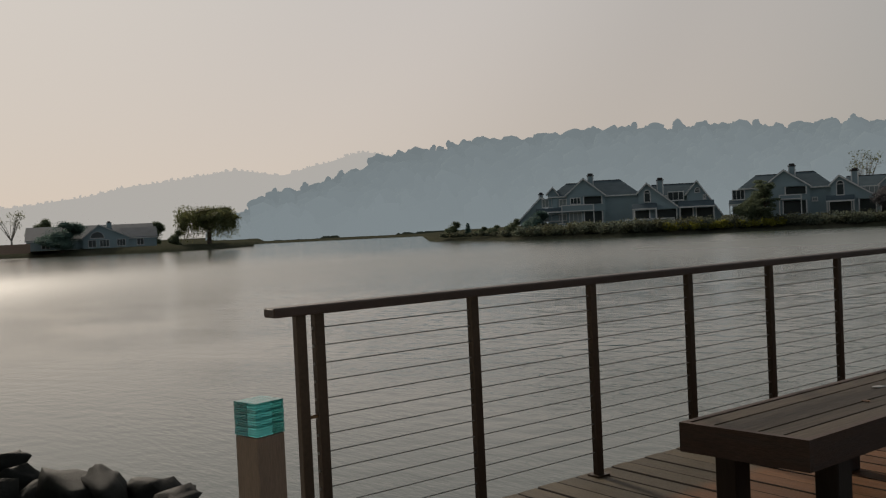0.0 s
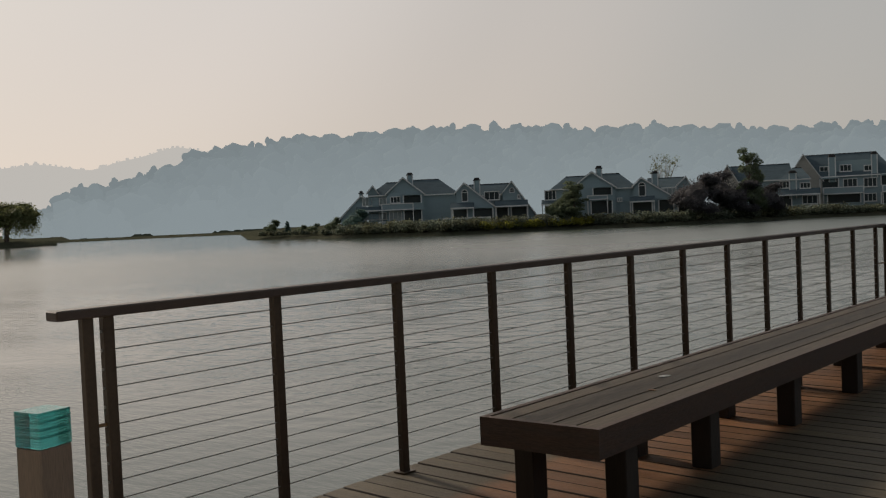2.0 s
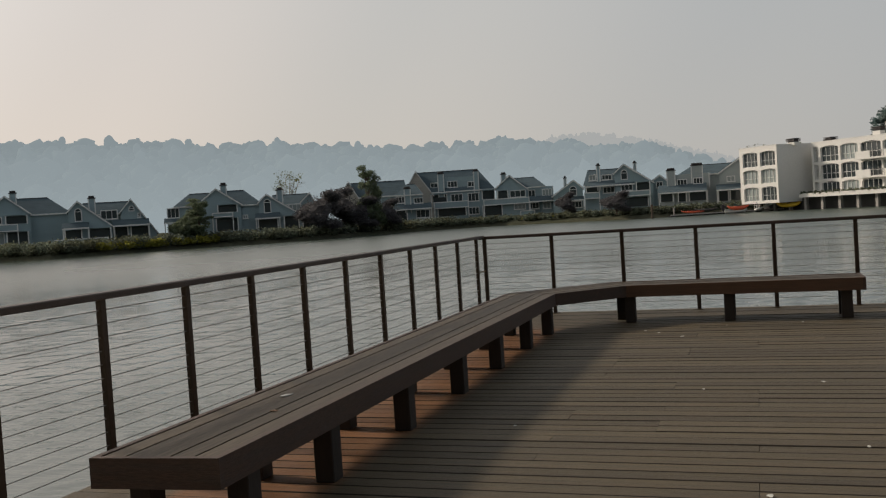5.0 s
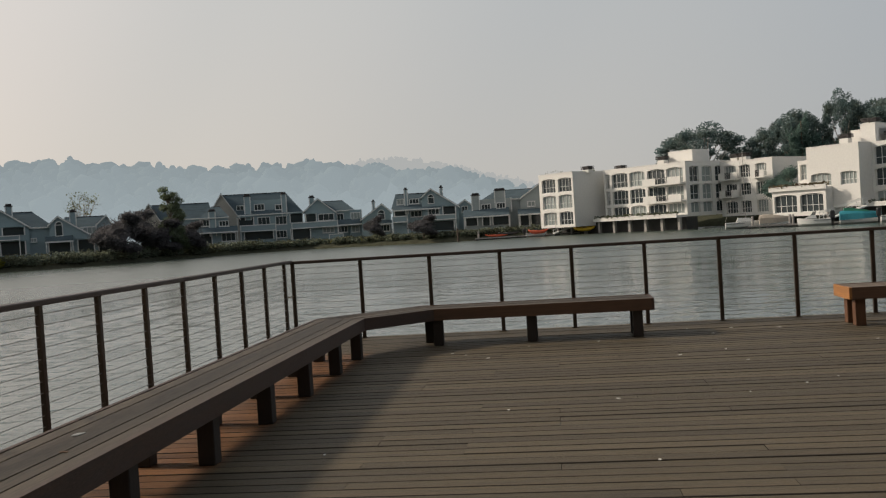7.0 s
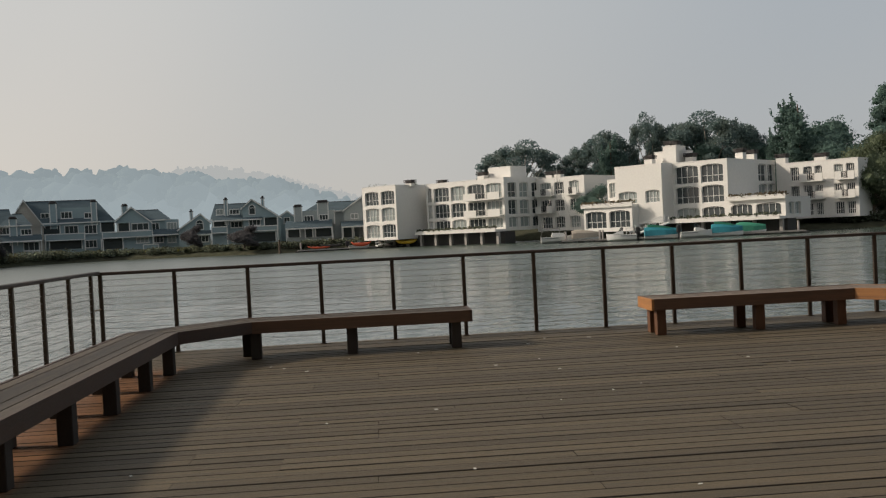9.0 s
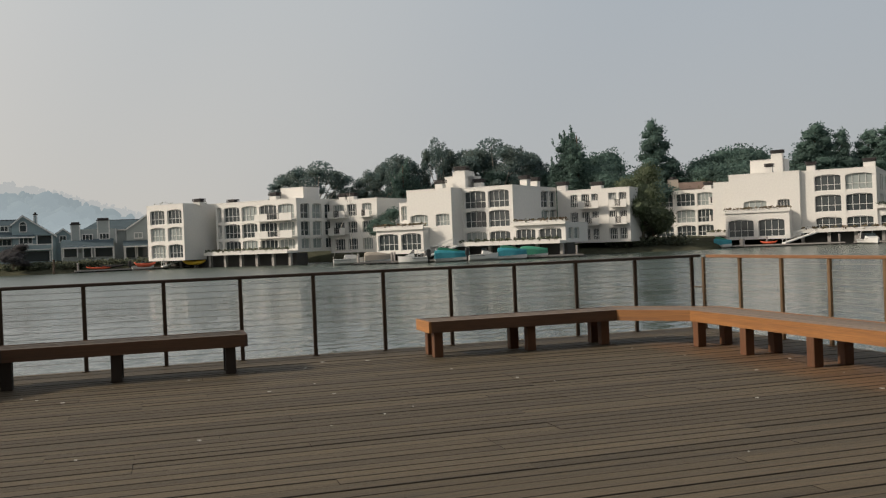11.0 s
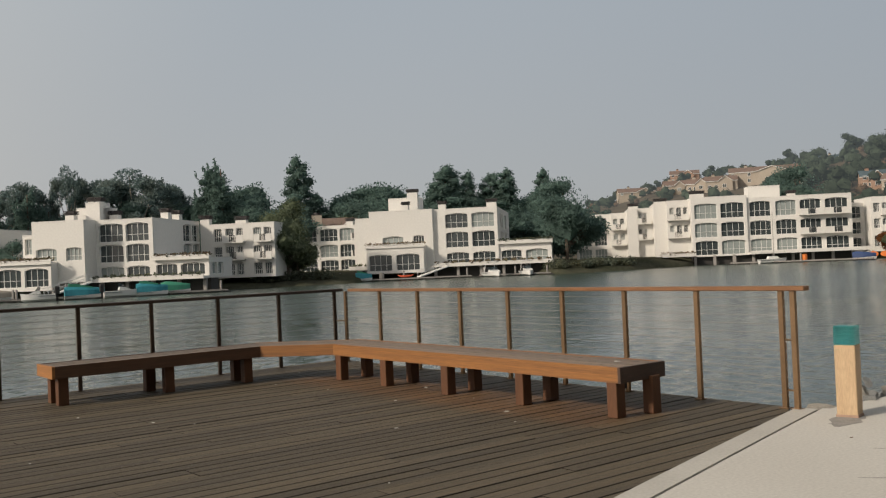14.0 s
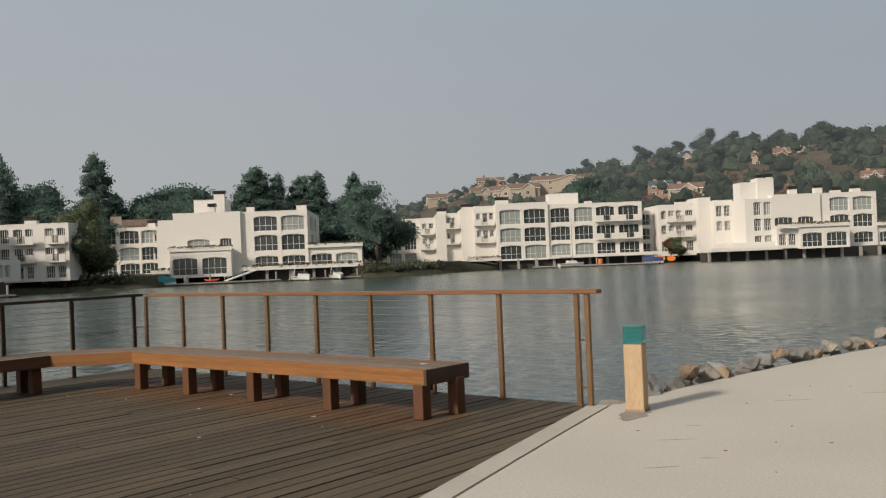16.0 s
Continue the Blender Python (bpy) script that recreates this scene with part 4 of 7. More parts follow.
                limb(tb_, q, q + Vector((rnd.gauss(0, 1), rnd.gauss(0, 1), abs(rnd.gauss(0, 1)))) * h * 0.07, h * 0.003, h * 0.0012)
            blobs.append((*tip, w * 0.10, h * 0.06))
    me = crown_mesh(blobs, count, size, rnd, 1.6 if kind == "willow" else 0.0, core=0.60 if kind == "euc" else 0.68, cored={"euc": 0.6, "sparse": 0.0, "bare": 0.0, "willow": 0.7}.get(kind, 1.0))
    me.materials.append(leaf)
    part("trunk", tb_, bark, root)
    share("crown", me, root, Matrix())
    return root


def set_tree(proto, az, dist, base, height, proto_h, turn=0.0, wide=1.0, label=""):
    s = height / proto_h
    x, y = polar(az, dist)
    ob = copy_thing(proto, pose(x, y, WATER_Z + base, 0, 0, turn) @ Matrix.Diagonal((s * wide, s * wide, s, 1)))
    if label:
        ob["label"] = label
    return ob


def drop_proto(ob):
    for o in (*ob.children_recursive, ob):
        bpy.data.objects.remove(o)


L_EUC = "tall open-crowned eucalyptus with grey-green leaves"
L_PINE = "tall dark green pine with layered boughs"
L_ROUND = "dense dark green broadleaf tree with a rounded crown"
euc = [make_tree("euc", s, 15, 14, M_LEAF, M_BARKPALE, L_EUC, 10000, 0.17) for s in (1, 2)]
pine = [make_tree("pine", s, 15, 9.5, M_LEAF_DARK, M_BARK, L_PINE, 9000, 0.16) for s in (3, 4)]
rounds = [make_tree("round", s, 12, 12, M_LEAF_MID, M_BARK, L_ROUND, 12000, 0.18) for s in (5, 6)]
darks = [make_tree("round", s, 12, 13, M_LEAF_DARK, M_BARK, "dense dark evergreen tree with a broad crown", 12000, 0.18) for s in (7, 8)]
cyp = make_tree("cypress", 9, 15, 11, M_LEAF_DARK, M_BARK, "dark cypress with upswept ragged boughs", 9000, 0.17)
willow = make_tree("willow", 10, 10, 15, M_LEAF_WILLOW, M_BARK, "spreading weeping willow with yellowing green leaves", 11000, 0.19)
plum = make_tree("round", 12, 7, 7, M_LEAF_RED, M_BARK, "dark purple-leaved plum tree", 9000, 0.12)
sparse = make_tree("sparse", 13, 9, 4.5, M_LEAF_MID, M_BARK, "slender tree with an open crown of dark leaves", 7000, 0.11)
bare = make_tree("bare", 14, 10, 8, M_LEAF_WILLOW, M_BARKPALE, "half-bare tree with pale twigs and few leaves", 420, 0.16)
rust = make_tree("round", 15, 6, 6, M_LEAF_RUST, M_BARK, "small tree with rusty autumn leaves", 5000, 0.12)

# island and near-house trees: azimuth, distance, base, height, turn, width factor
for proto, ph, az, d, base, h, turn, wide in (
        (willow, 10, -66.9, 255, 1.4, 10.6, 20, 1.18), (bare, 10, -77.7, 262, 1.4, 10.5, 0, 1.0), (rounds[0], 12, -68.85, 252, 0.6, 4.8, 40, 0.85),
        (darks[0], 12, -75.1, 254, 1.0, 7.8, 10, 1.45), (rounds[1], 12, -76.2, 275, 1.4, 9.0, 70, 0.8), (rounds[0], 12, -70.0, 276, 1.4, 7.0, 0, 0.9),
        (sparse, 9, -33.6, 153, 1.2, 6.8, 0, 1.7), (rounds[1], 12, -33.9, 153.5, 1.0, 6.0, 30, 0.75), (rounds[0], 12, -34.6, 153, 0.8, 4.2, 80, 0.9),
        (plum, 7, -26.3, 153, 1.0, 7.2, 0, 1.15), (plum, 7, -25.0, 160, 1.2, 7.6, 90, 1.1), (sparse, 9, -23.3, 162, 1.4, 11.0, 40, 1.0), (rounds[1], 12, -23.1, 162, 1.0, 7.5, 40, 0.7),
        (plum, 7, -23.9, 161, 1.0, 6.0, 0, 1.3), (plum, 7, -22.3, 164, 1.0, 5.4, 50, 1.2), (rounds[0], 12, -52.1, 188, 0.7, 3.2, 0, 1.1), (pine[0], 15, -51.2, 184, 0.7, 2.8, 0, 1.0), (rounds[1], 12, -50.4, 184, 0.6, 2.0, 0, 1.4),
        (rounds[0], 12, -49.6, 180, 0.6, 2.2, 30, 1.3), (rounds[1], 12, -48.4, 169, 0.8, 3.0, 0, 1.1), (darks[0], 12, -47.0, 162, 0.8, 4.2, 0, 1.0),
        (bare, 10, -28.2, 175, 2.0, 10.5, 30, 0.9), (plum, 7, -11.2, 169, 1.0, 4.6, 30, 0.9), (plum, 7, -8.2, 156, 1.0, 3.9, 10, 1.4),
        (bare, 10, 0.3, 175, 2.0, 9.5, 10, 0.9), (rounds[0], 12, 1.8, 180, 2.0, 9.8, 10, 0.7), (rust, 6, 0.9, 172, 2.0, 8.0, 0, 0.9),
        (euc[0], 15, 8.84, 178, 2.0, 17.1, 0, 1.18), (euc[1], 15, 12.7, 182, 2.0, 15.8, 30, 0.73), (euc[0], 15, 11.4, 184, 2.0, 12.7, 80, 0.76), (euc[1], 15, 14.07, 180, 2.0, 18.4, 120, 0.76),
        (cyp, 15, 14.4, 172, 2.0, 16.6, 40, 0.84), (cyp, 15, 15.5, 174, 2.0, 13.5, 140, 0.81), (euc[0], 15, 16.67, 182, 2.0, 21.4, 160, 0.46), (euc[1], 15, 18.5, 184, 2.0, 19.6, 200, 0.85),
        (euc[0], 15, 20.13, 182, 2.0, 20.6, 240, 1.16), (euc[1], 15, 22.1, 184, 2.0, 18.3, 20, 0.63), (darks[0], 12, 19.0, 178, 2.0, 14.6, 0, 1.22), (darks[1], 12, 21.6, 178, 2.0, 13.5, 0, 1.22),
        (cyp, 15, 25.15, 172, 2.0, 21.2, 90, 1.08), (cyp, 15, 24.0, 174, 2.0, 15.1, 200, 1.01), (darks[0], 12, 26.6, 178, 2.0, 17.1, 50, 1.01), (darks[1], 12, 23.4, 180, 2.0, 14.0, 20, 1.08), (darks[1], 12, 28.2, 174, 2.0, 14.8, 120, 1.08),
        (pine[0], 15, 29.72, 182, 2.0, 22.4, 0, 0.86), (pine[1], 15, 30.8, 182, 2.0, 15.1, 0, 1.08), (rounds[1], 12, 28.9, 141, 1.6, 11.6, 0, 0.83), (rounds[0], 12, 29.5, 142, 1.6, 8.3, 60, 0.75), (rounds[0], 12, 28.2, 142, 1.4, 6.2, 20, 0.88),
        (darks[0], 12, 32.9, 186, 2.0, 15.0, 0, 1.15), (darks[1], 12, 34.6, 184, 2.0, 17.3, 60, 1.15), (darks[0], 12, 36.3, 186, 2.0, 16.4, 100, 1.08), (rounds[1], 12, 32.2, 176, 2.0, 10.4, 10, 1.12),
        (pine[0], 15, 38.75, 184, 2.0, 19.8, 30, 1.24), (pine[1], 15, 38.0, 186, 2.0, 16.0, 200, 1.24), (pine[1], 15, 40.14, 184, 2.0, 18.6, 60, 0.74), (pine[0], 15, 41.5, 186, 2.0, 18.1, 90, 1.02), (pine[1], 15, 42.5, 184, 2.0, 18.7, 100, 0.96),
        (pine[1], 15, 44.75, 188, 2.0, 18.7, 120, 0.78), (darks[0], 12, 39.6, 182, 2.0, 13.9, 10, 1.22), (darks[1], 12, 44.0, 184, 2.0, 14.1, 10, 1.22), (darks[0], 12, 41.4, 184, 2.0, 13.5, 10, 1.22),
        (darks[1], 12, 46.05, 154, 1.6, 14.4, 60, 0.82), (darks[1], 12, 48.2, 196, 2.0, 9.8, 50, 1.62), (darks[0], 12, 50.2, 198, 2.0, 9.8, 10, 1.62),
        (darks[1], 12, 10.2, 190, 2.0, 10.5, 0, 1.1), (darks[0], 12, 13.6, 192, 2.0, 12.0, 80, 1.1), (rounds[1], 12, 16.4, 190, 2.0, 13.0, 30, 1.0), (darks[1], 12, 18.2, 192, 2.0, 14.0, 140, 1.1),
        (darks[0], 12, 20.6, 190, 2.0, 14.5, 200, 1.1), (rounds[0], 12, 23.2, 188, 2.0, 14.0, 60, 1.1), (darks[1], 12, 27.6, 186, 2.0, 13.0, 10, 1.2), (darks[0], 12, 31.2, 192, 2.0, 11.0, 70, 1.1),
        (darks[1], 12, 38.4, 194, 2.0, 12.5, 160, 1.2), (darks[0], 12, 43.0, 194, 2.0, 13.0, 230, 1.2), (rounds[1], 12, 47.2, 190, 2.0, 11.0, 90, 1.1),
        (rust, 6, 63.9, 174, 1.2, 3.4, 0, 0.9), (rounds[0], 12, 64.3, 171, 1.0, 3.6, 0, 0.9),
        (rounds[0], 12, 16.2, 138, 1.6, 6.8, 30, 0.9), (darks[1], 12, 13.3, 139, 1.4, 6.8, 10, 0.8), (rounds[1], 12, 27.0, 143, 1.6, 5.2, 10, 0.8), (darks[0], 12, 59.6, 232, 5.0, 17.2, 40, 0.82), (darks[1], 12, 58.6, 234, 5.0, 14.5, 90, 0.7)):
    set_tree(proto, az, d, base, h, ph, turn, wide)


# shrubs and reeds along the bank
def shrub_band(name, az0, az1, off0, off1, h0, h1, count, leaf, label, seed):
    rnd = random.Random(seed)
    bm = bmesh.new()
    for _ in range(count):
        az = rnd.uniform(az0, az1)
        x, y = polar(az, shore_at(az) + rnd.uniform(off0, off1))
        h = rnd.uniform(h0, h1)
        leaf_cloud(bm, [(x, y, WATER_Z + 1.0 + h * 0.35, h * 0.75, h * 0.6), (x + rnd.uniform(-.7, .7), y, WATER_Z + 0.9 + h * 0.2, h * 0.6, h * 0.45)], 80, 0.20, rnd)
    return tagged(link(name, bm, leaf), label, "shrubs", kind="stuff")


shrub_band("shore_shrubs", -53.0, -48.0, 1.5, 4, 0.4, 0.8, 50, M_SHRUB, "low scrub on the muddy point", 9)
shrub_band("shore_shrubs", -48.2, -36.5, 0.8, 5, 1.0, 2.0, 230, M_SHRUB, "dark green shrubs along the far bank", 1)
shrub_band("shore_shrubs", -36.5, -18, 0.8, 5, 0.9, 1.8, 260, M_SHRUB, "dark green shrubs along the far bank", 2)
shrub_band("shore_shrubs", -18, 1, 1, 4, 0.6, 1.2, 170, M_SHRUB, "dark green shrubs along the far bank", 3)
shrub_band("shore_shrubs", 27, 31.5, 2, 6, 0.7, 1.6, 50, M_SHRUB, "clipped green shrubs above the bank", 4)
shrub_band("shore_shrubs", 44, 50, 2, 6, 0.7, 1.6, 60, M_SHRUB, "clipped green shrubs above the bank", 5)
shrub_band("yellow_shrubs", -39.2, -32, 0.3, 1.2, 0.7, 1.1, 40, M_YELLOWGREEN, "yellow-green flowering shrubs on the bank", 6)
shrub_band("yellow_shrubs", -15, -11, 4, 6, 0.4, 0.7, 22, M_YELLOWGREEN, "yellow-green flowering shrubs on the bank", 7)
shrub_band("rusty_shrubs", -46.5, -43.5, 4, 6, 0.7, 1.0, 20, M_LEAF_RUST, "rust-coloured shrubs in front of the houses", 8)

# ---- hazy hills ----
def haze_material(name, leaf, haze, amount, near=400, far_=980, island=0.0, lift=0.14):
    """A far slope in smoke: haze painted as emission over the slope's own colour."""
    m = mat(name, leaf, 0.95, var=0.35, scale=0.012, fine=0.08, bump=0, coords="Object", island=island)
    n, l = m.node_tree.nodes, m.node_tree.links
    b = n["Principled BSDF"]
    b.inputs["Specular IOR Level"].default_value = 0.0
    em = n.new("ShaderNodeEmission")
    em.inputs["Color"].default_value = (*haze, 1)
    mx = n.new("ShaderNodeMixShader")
    # the painted haze runs from amount + lift near to amount far off
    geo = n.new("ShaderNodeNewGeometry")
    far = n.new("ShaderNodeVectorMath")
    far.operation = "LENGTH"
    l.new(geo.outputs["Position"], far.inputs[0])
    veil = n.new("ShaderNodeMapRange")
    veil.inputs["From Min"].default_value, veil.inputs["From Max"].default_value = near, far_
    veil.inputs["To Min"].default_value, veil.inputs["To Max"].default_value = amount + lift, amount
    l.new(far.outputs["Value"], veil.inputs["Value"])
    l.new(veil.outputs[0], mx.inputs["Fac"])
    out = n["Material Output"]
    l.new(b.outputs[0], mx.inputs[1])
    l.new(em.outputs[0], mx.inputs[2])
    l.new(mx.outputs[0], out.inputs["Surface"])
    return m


M_FAR1 = haze_material("haze_painted_woods", (0.10, 0.125, 0.11), (0.42, 0.49, 0.52), 0.70, island=0.38, lift=0.22)
M_FAR2 = haze_material("haze_painted_far_ridge", (0.08, 0.09, 0.09), (0.52, 0.53, 0.52), 0.95, lift=0.03)
# the ridge towards the sun gets a brighter painted haze
M_FAR3 = haze_material("bright_haze_far_ridge", (0.08, 0.09, 0.09), (0.84, 0.80, 0.745), 0.95, lift=0.03)


def spline_at(pts, a):
    if a <= pts[0][0]:
        return pts[0][1]
    for (p, v), (q, w) in zip(pts, pts[1:]):
        if p <= a <= q:
            f = (a - p) / (q - p)
            f = f * f * (3 - 2 * f) * 0.5 + f * 0.5
            return v + (w - v) * f
    return pts[-1][1]


def ridge(name, crest, dist, foot, material, label, tree_h, step=0.25, clumps=0, seed=1, top_off=0.35):
    """A wooded slope: terrain that climbs to the crest line, with its trees as one mass of clumps."""
    rnd = random.Random(seed)
    bm = bmesh.new()
    rows = []
    a = crest[0][0]
    prof = (0.0, 0.15, 0.4, 0.65, 0.85, 1.0, 0.92)
    while a <= crest[-1][0]:
        top = dist * math.tan(radians(max(0.05, spline_at(crest, a) - top_off))) + 1.4
        ring = []
        for i, f in enumerate(prof):
            d = foot + (dist - foot) * (i / 5)
            x, y = polar(a, d)
            h = top * f * (1 + 0.10 * noise.noise(Vector((x * 0.006, y * 0.006, seed))) * (1 if 0 < i < 5 else 0))
            ring.append(bm.verts.new((x, y, WATER_Z + max(1.6, h))))
        rows.append(ring)
        a += step
    for p, q in zip(rows, rows[1:]):
        for i in range(len(prof) - 1):
            bm.faces.new((p[i], q[i], q[i + 1], p[i + 1]))
    tagged(link(name, bm, material, smooth=True), label, "hill", kind="structure")
    if clumps:
        shapes = []
        for level in (1, 2):
            ico = bmesh.new()
            bmesh.ops.create_icosphere(ico, subdivisions=level, radius=1)
            shapes.append(([tuple(v.co) for v in ico.verts], [tuple(v.index for v in fc.verts) for fc in ico.faces]))
            ico.free()
        verts, faces = [], []
        for k in range(clumps):
            a = rnd.uniform(crest[0][0], crest[-1][0])
            f = 1.0 if k % 3 == 0 else rnd.random() ** 0.7
            ball, tris = shapes[1 if f > 0.6 else 0]
            top = dist * math.tan(radians(max(0.05, spline_at(crest, a) - top_off))) + 1.4
            i = f * 5
            i0 = min(4, int(i))
            hh = prof[i0] + (prof[i0 + 1] - prof[i0]) * (i - i0)
            x, y = polar(a, foot + (dist - foot) * f)
            s = tree_h * rnd.uniform(0.35, 1.0) * (1.25 if rnd.random() < 0.2 else 0.8)
            tall = rnd.choice((1.2, 1.4, 1.6)) if rnd.random() < 0.3 else 1.0
            c = Vector((x, y, WATER_Z + max(1.6, top * hh) + s * 0.30 * tall))
            for q in range(3):
                r = s * rnd.uniform(0.32, 0.50) / tall * (1.25 if tall < 1.01 else 1.35 - 0.32 * q)
                o = c + Vector((rnd.uniform(-.3, .3) * s / tall, rnd.uniform(-.3, .3) * s / tall, (q * 0.22 - 0.15) * s * min(tall, 1.7)))
                n0 = len(verts)
                for bx, by, bz in ball:
                    verts.append((o.x + r * (bx + rnd.gauss(0, .13)), o.y + r * (by + rnd.gauss(0, .13)), o.z + r * (bz * 0.75 * tall ** 1.6 + rnd.gauss(0, .12))))
                faces.extend((n0 + i0_, n0 + i1_, n0 + i2_) for i0_, i1_, i2_ in tris)
        me = bpy.data.meshes.new(name + "_woods")
        me.from_pydata(verts, [], faces)
        me.materials.append(material)
        me.polygons.foreach_set("use_smooth", np.ones(len(faces), dtype=bool))
        tagged(new(name + "_woods", me), "hazy trees covering the slope", "woods", kind="stuff")


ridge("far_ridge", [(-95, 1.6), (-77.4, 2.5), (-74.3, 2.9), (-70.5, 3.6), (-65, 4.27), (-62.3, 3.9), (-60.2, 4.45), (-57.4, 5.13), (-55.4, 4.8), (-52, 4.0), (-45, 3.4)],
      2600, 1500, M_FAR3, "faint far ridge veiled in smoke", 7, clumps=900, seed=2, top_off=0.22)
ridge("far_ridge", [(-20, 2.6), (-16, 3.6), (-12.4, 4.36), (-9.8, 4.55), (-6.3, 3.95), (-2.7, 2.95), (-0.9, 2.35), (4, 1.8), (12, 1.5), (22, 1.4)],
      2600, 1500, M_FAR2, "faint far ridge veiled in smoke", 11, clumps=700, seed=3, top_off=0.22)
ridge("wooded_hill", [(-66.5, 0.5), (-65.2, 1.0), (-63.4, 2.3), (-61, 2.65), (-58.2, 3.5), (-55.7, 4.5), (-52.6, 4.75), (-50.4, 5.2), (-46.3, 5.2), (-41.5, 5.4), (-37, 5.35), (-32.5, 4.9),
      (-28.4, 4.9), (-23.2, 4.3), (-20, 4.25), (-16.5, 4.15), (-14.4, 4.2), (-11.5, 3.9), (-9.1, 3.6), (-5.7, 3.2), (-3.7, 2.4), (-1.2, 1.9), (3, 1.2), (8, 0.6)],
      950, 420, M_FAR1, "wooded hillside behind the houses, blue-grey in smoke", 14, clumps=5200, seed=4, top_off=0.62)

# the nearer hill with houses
# haze is painted on this slope too, thicker farther off
M_HILL = haze_material("hazy_brush_slope", (0.105, 0.086, 0.060), (0.27, 0.28, 0.28), 0.30, 200, 520, lift=-0.22)
M_HILLRUST = haze_material("hazy_rusty_brush", (0.135, 0.092, 0.058), (0.27, 0.28, 0.28), 0.30, 200, 520, 0.3, lift=-0.22)
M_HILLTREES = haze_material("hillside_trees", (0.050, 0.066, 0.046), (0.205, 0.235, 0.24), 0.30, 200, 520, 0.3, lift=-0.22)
HILL = [(44, 2.2), (48, 3.3), (50, 3.7), (51.5, 4.2), (54.3, 4.6), (56.4, 4.7), (59.5, 5.1), (61.2, 5.0), (62.9, 5.4), (64.6, 5.6), (66.8, 5.75), (68.8, 5.9), (70.6, 5.9), (73.9, 6.05), (78, 5.8), (86, 5.0), (95, 4.0)]
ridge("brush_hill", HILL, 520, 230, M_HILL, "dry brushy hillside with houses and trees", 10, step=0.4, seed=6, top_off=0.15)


def hill_point(az, f):
    prof = (0.0, 0.15, 0.4, 0.65, 0.85, 1.0)
    top = 520 * math.tan(radians(spline_at(HILL, az) - 0.15)) + 1.4
    i = f * 5
    i0 = min(4, int(i))
    hh = prof[i0] + (prof[i0 + 1] - prof[i0]) * (i - i0)
    return (*polar(az, 230 + 290 * f), WATER_Z + max(1.6, top * hh))


rnd = random.Random(21)
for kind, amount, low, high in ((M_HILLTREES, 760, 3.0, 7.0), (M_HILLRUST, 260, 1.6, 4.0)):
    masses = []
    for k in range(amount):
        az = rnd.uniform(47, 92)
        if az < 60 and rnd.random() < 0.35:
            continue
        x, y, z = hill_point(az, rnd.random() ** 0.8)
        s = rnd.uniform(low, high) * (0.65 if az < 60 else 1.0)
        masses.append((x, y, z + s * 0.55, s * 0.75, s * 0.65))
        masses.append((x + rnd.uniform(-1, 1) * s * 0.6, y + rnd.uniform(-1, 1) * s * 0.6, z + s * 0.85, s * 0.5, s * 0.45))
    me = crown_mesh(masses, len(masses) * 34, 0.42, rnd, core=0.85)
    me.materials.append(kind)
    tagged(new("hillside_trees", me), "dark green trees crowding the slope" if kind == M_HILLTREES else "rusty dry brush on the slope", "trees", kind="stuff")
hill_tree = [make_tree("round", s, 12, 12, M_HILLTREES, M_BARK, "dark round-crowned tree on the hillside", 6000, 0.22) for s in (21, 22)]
for az, f, h, proto, ph in ((66.07, 0.97, 10.5, hill_tree[0], 12), (62.4, 0.93, 8.5, hill_tree[0], 12), (64.4, 0.95, 7.5, hill_tree[1], 12), (69.0, 0.97, 6, hill_tree[1], 12), (70.5, 0.98, 7, hill_tree[0], 12), (53.0, 0.8, 6, hill_tree[0], 12), (54.6, 0.9, 6.5, hill_tree[1], 12), (59.2, 0.98, 6, hill_tree[0], 12), (51.2, 0.75, 5, hill_tree[1], 12),
                            (72.5, 0.98, 7, hill_tree[1], 12), (67.5, 0.8, 9, hill_tree[0], 12), (63.8, 0.6, 8, hill_tree[0], 12), (66.5, 0.55, 9, hill_tree[1], 12), (70.0, 0.6, 9, hill_tree[0], 12), (73, 0.7, 10, hill_tree[0], 12)):
    x, y, z = hill_point(az, f)
    s = h / ph * (1.4 if az > 58 else 1.1)
    copy_thing(proto, pose(x, y, z - 0.3, 0, 0, az * 31) @ Matrix.Diagonal((s, s, s, 1)))
for proto in (*hill_tree, *euc, *pine, *rounds, *darks, cyp, willow, plum, sparse, bare, rust):
    drop_proto(proto)

# ---- white apartment buildings on piles ----
M_PANE_DARK = glassy("dark_window_glass", (0.050, 0.062, 0.066), 0.08)
M_PANE_PALE = glassy("curtained_window_glass", (0.29, 0.325, 0.315), 0.12)
FACE = 47.0
wrnd = random.Random(77)


def arch_pts(w, h, rise, seg=8):
    pts = [(0, 0), (w, 0), (w, h - rise)]
    for i in range(1, seg):
        a = math.pi * i / seg
        pts.append((w / 2 + w / 2 * math.cos(a), h - rise + rise * math.sin(a)))
    pts.append((0, h - rise))
    return pts


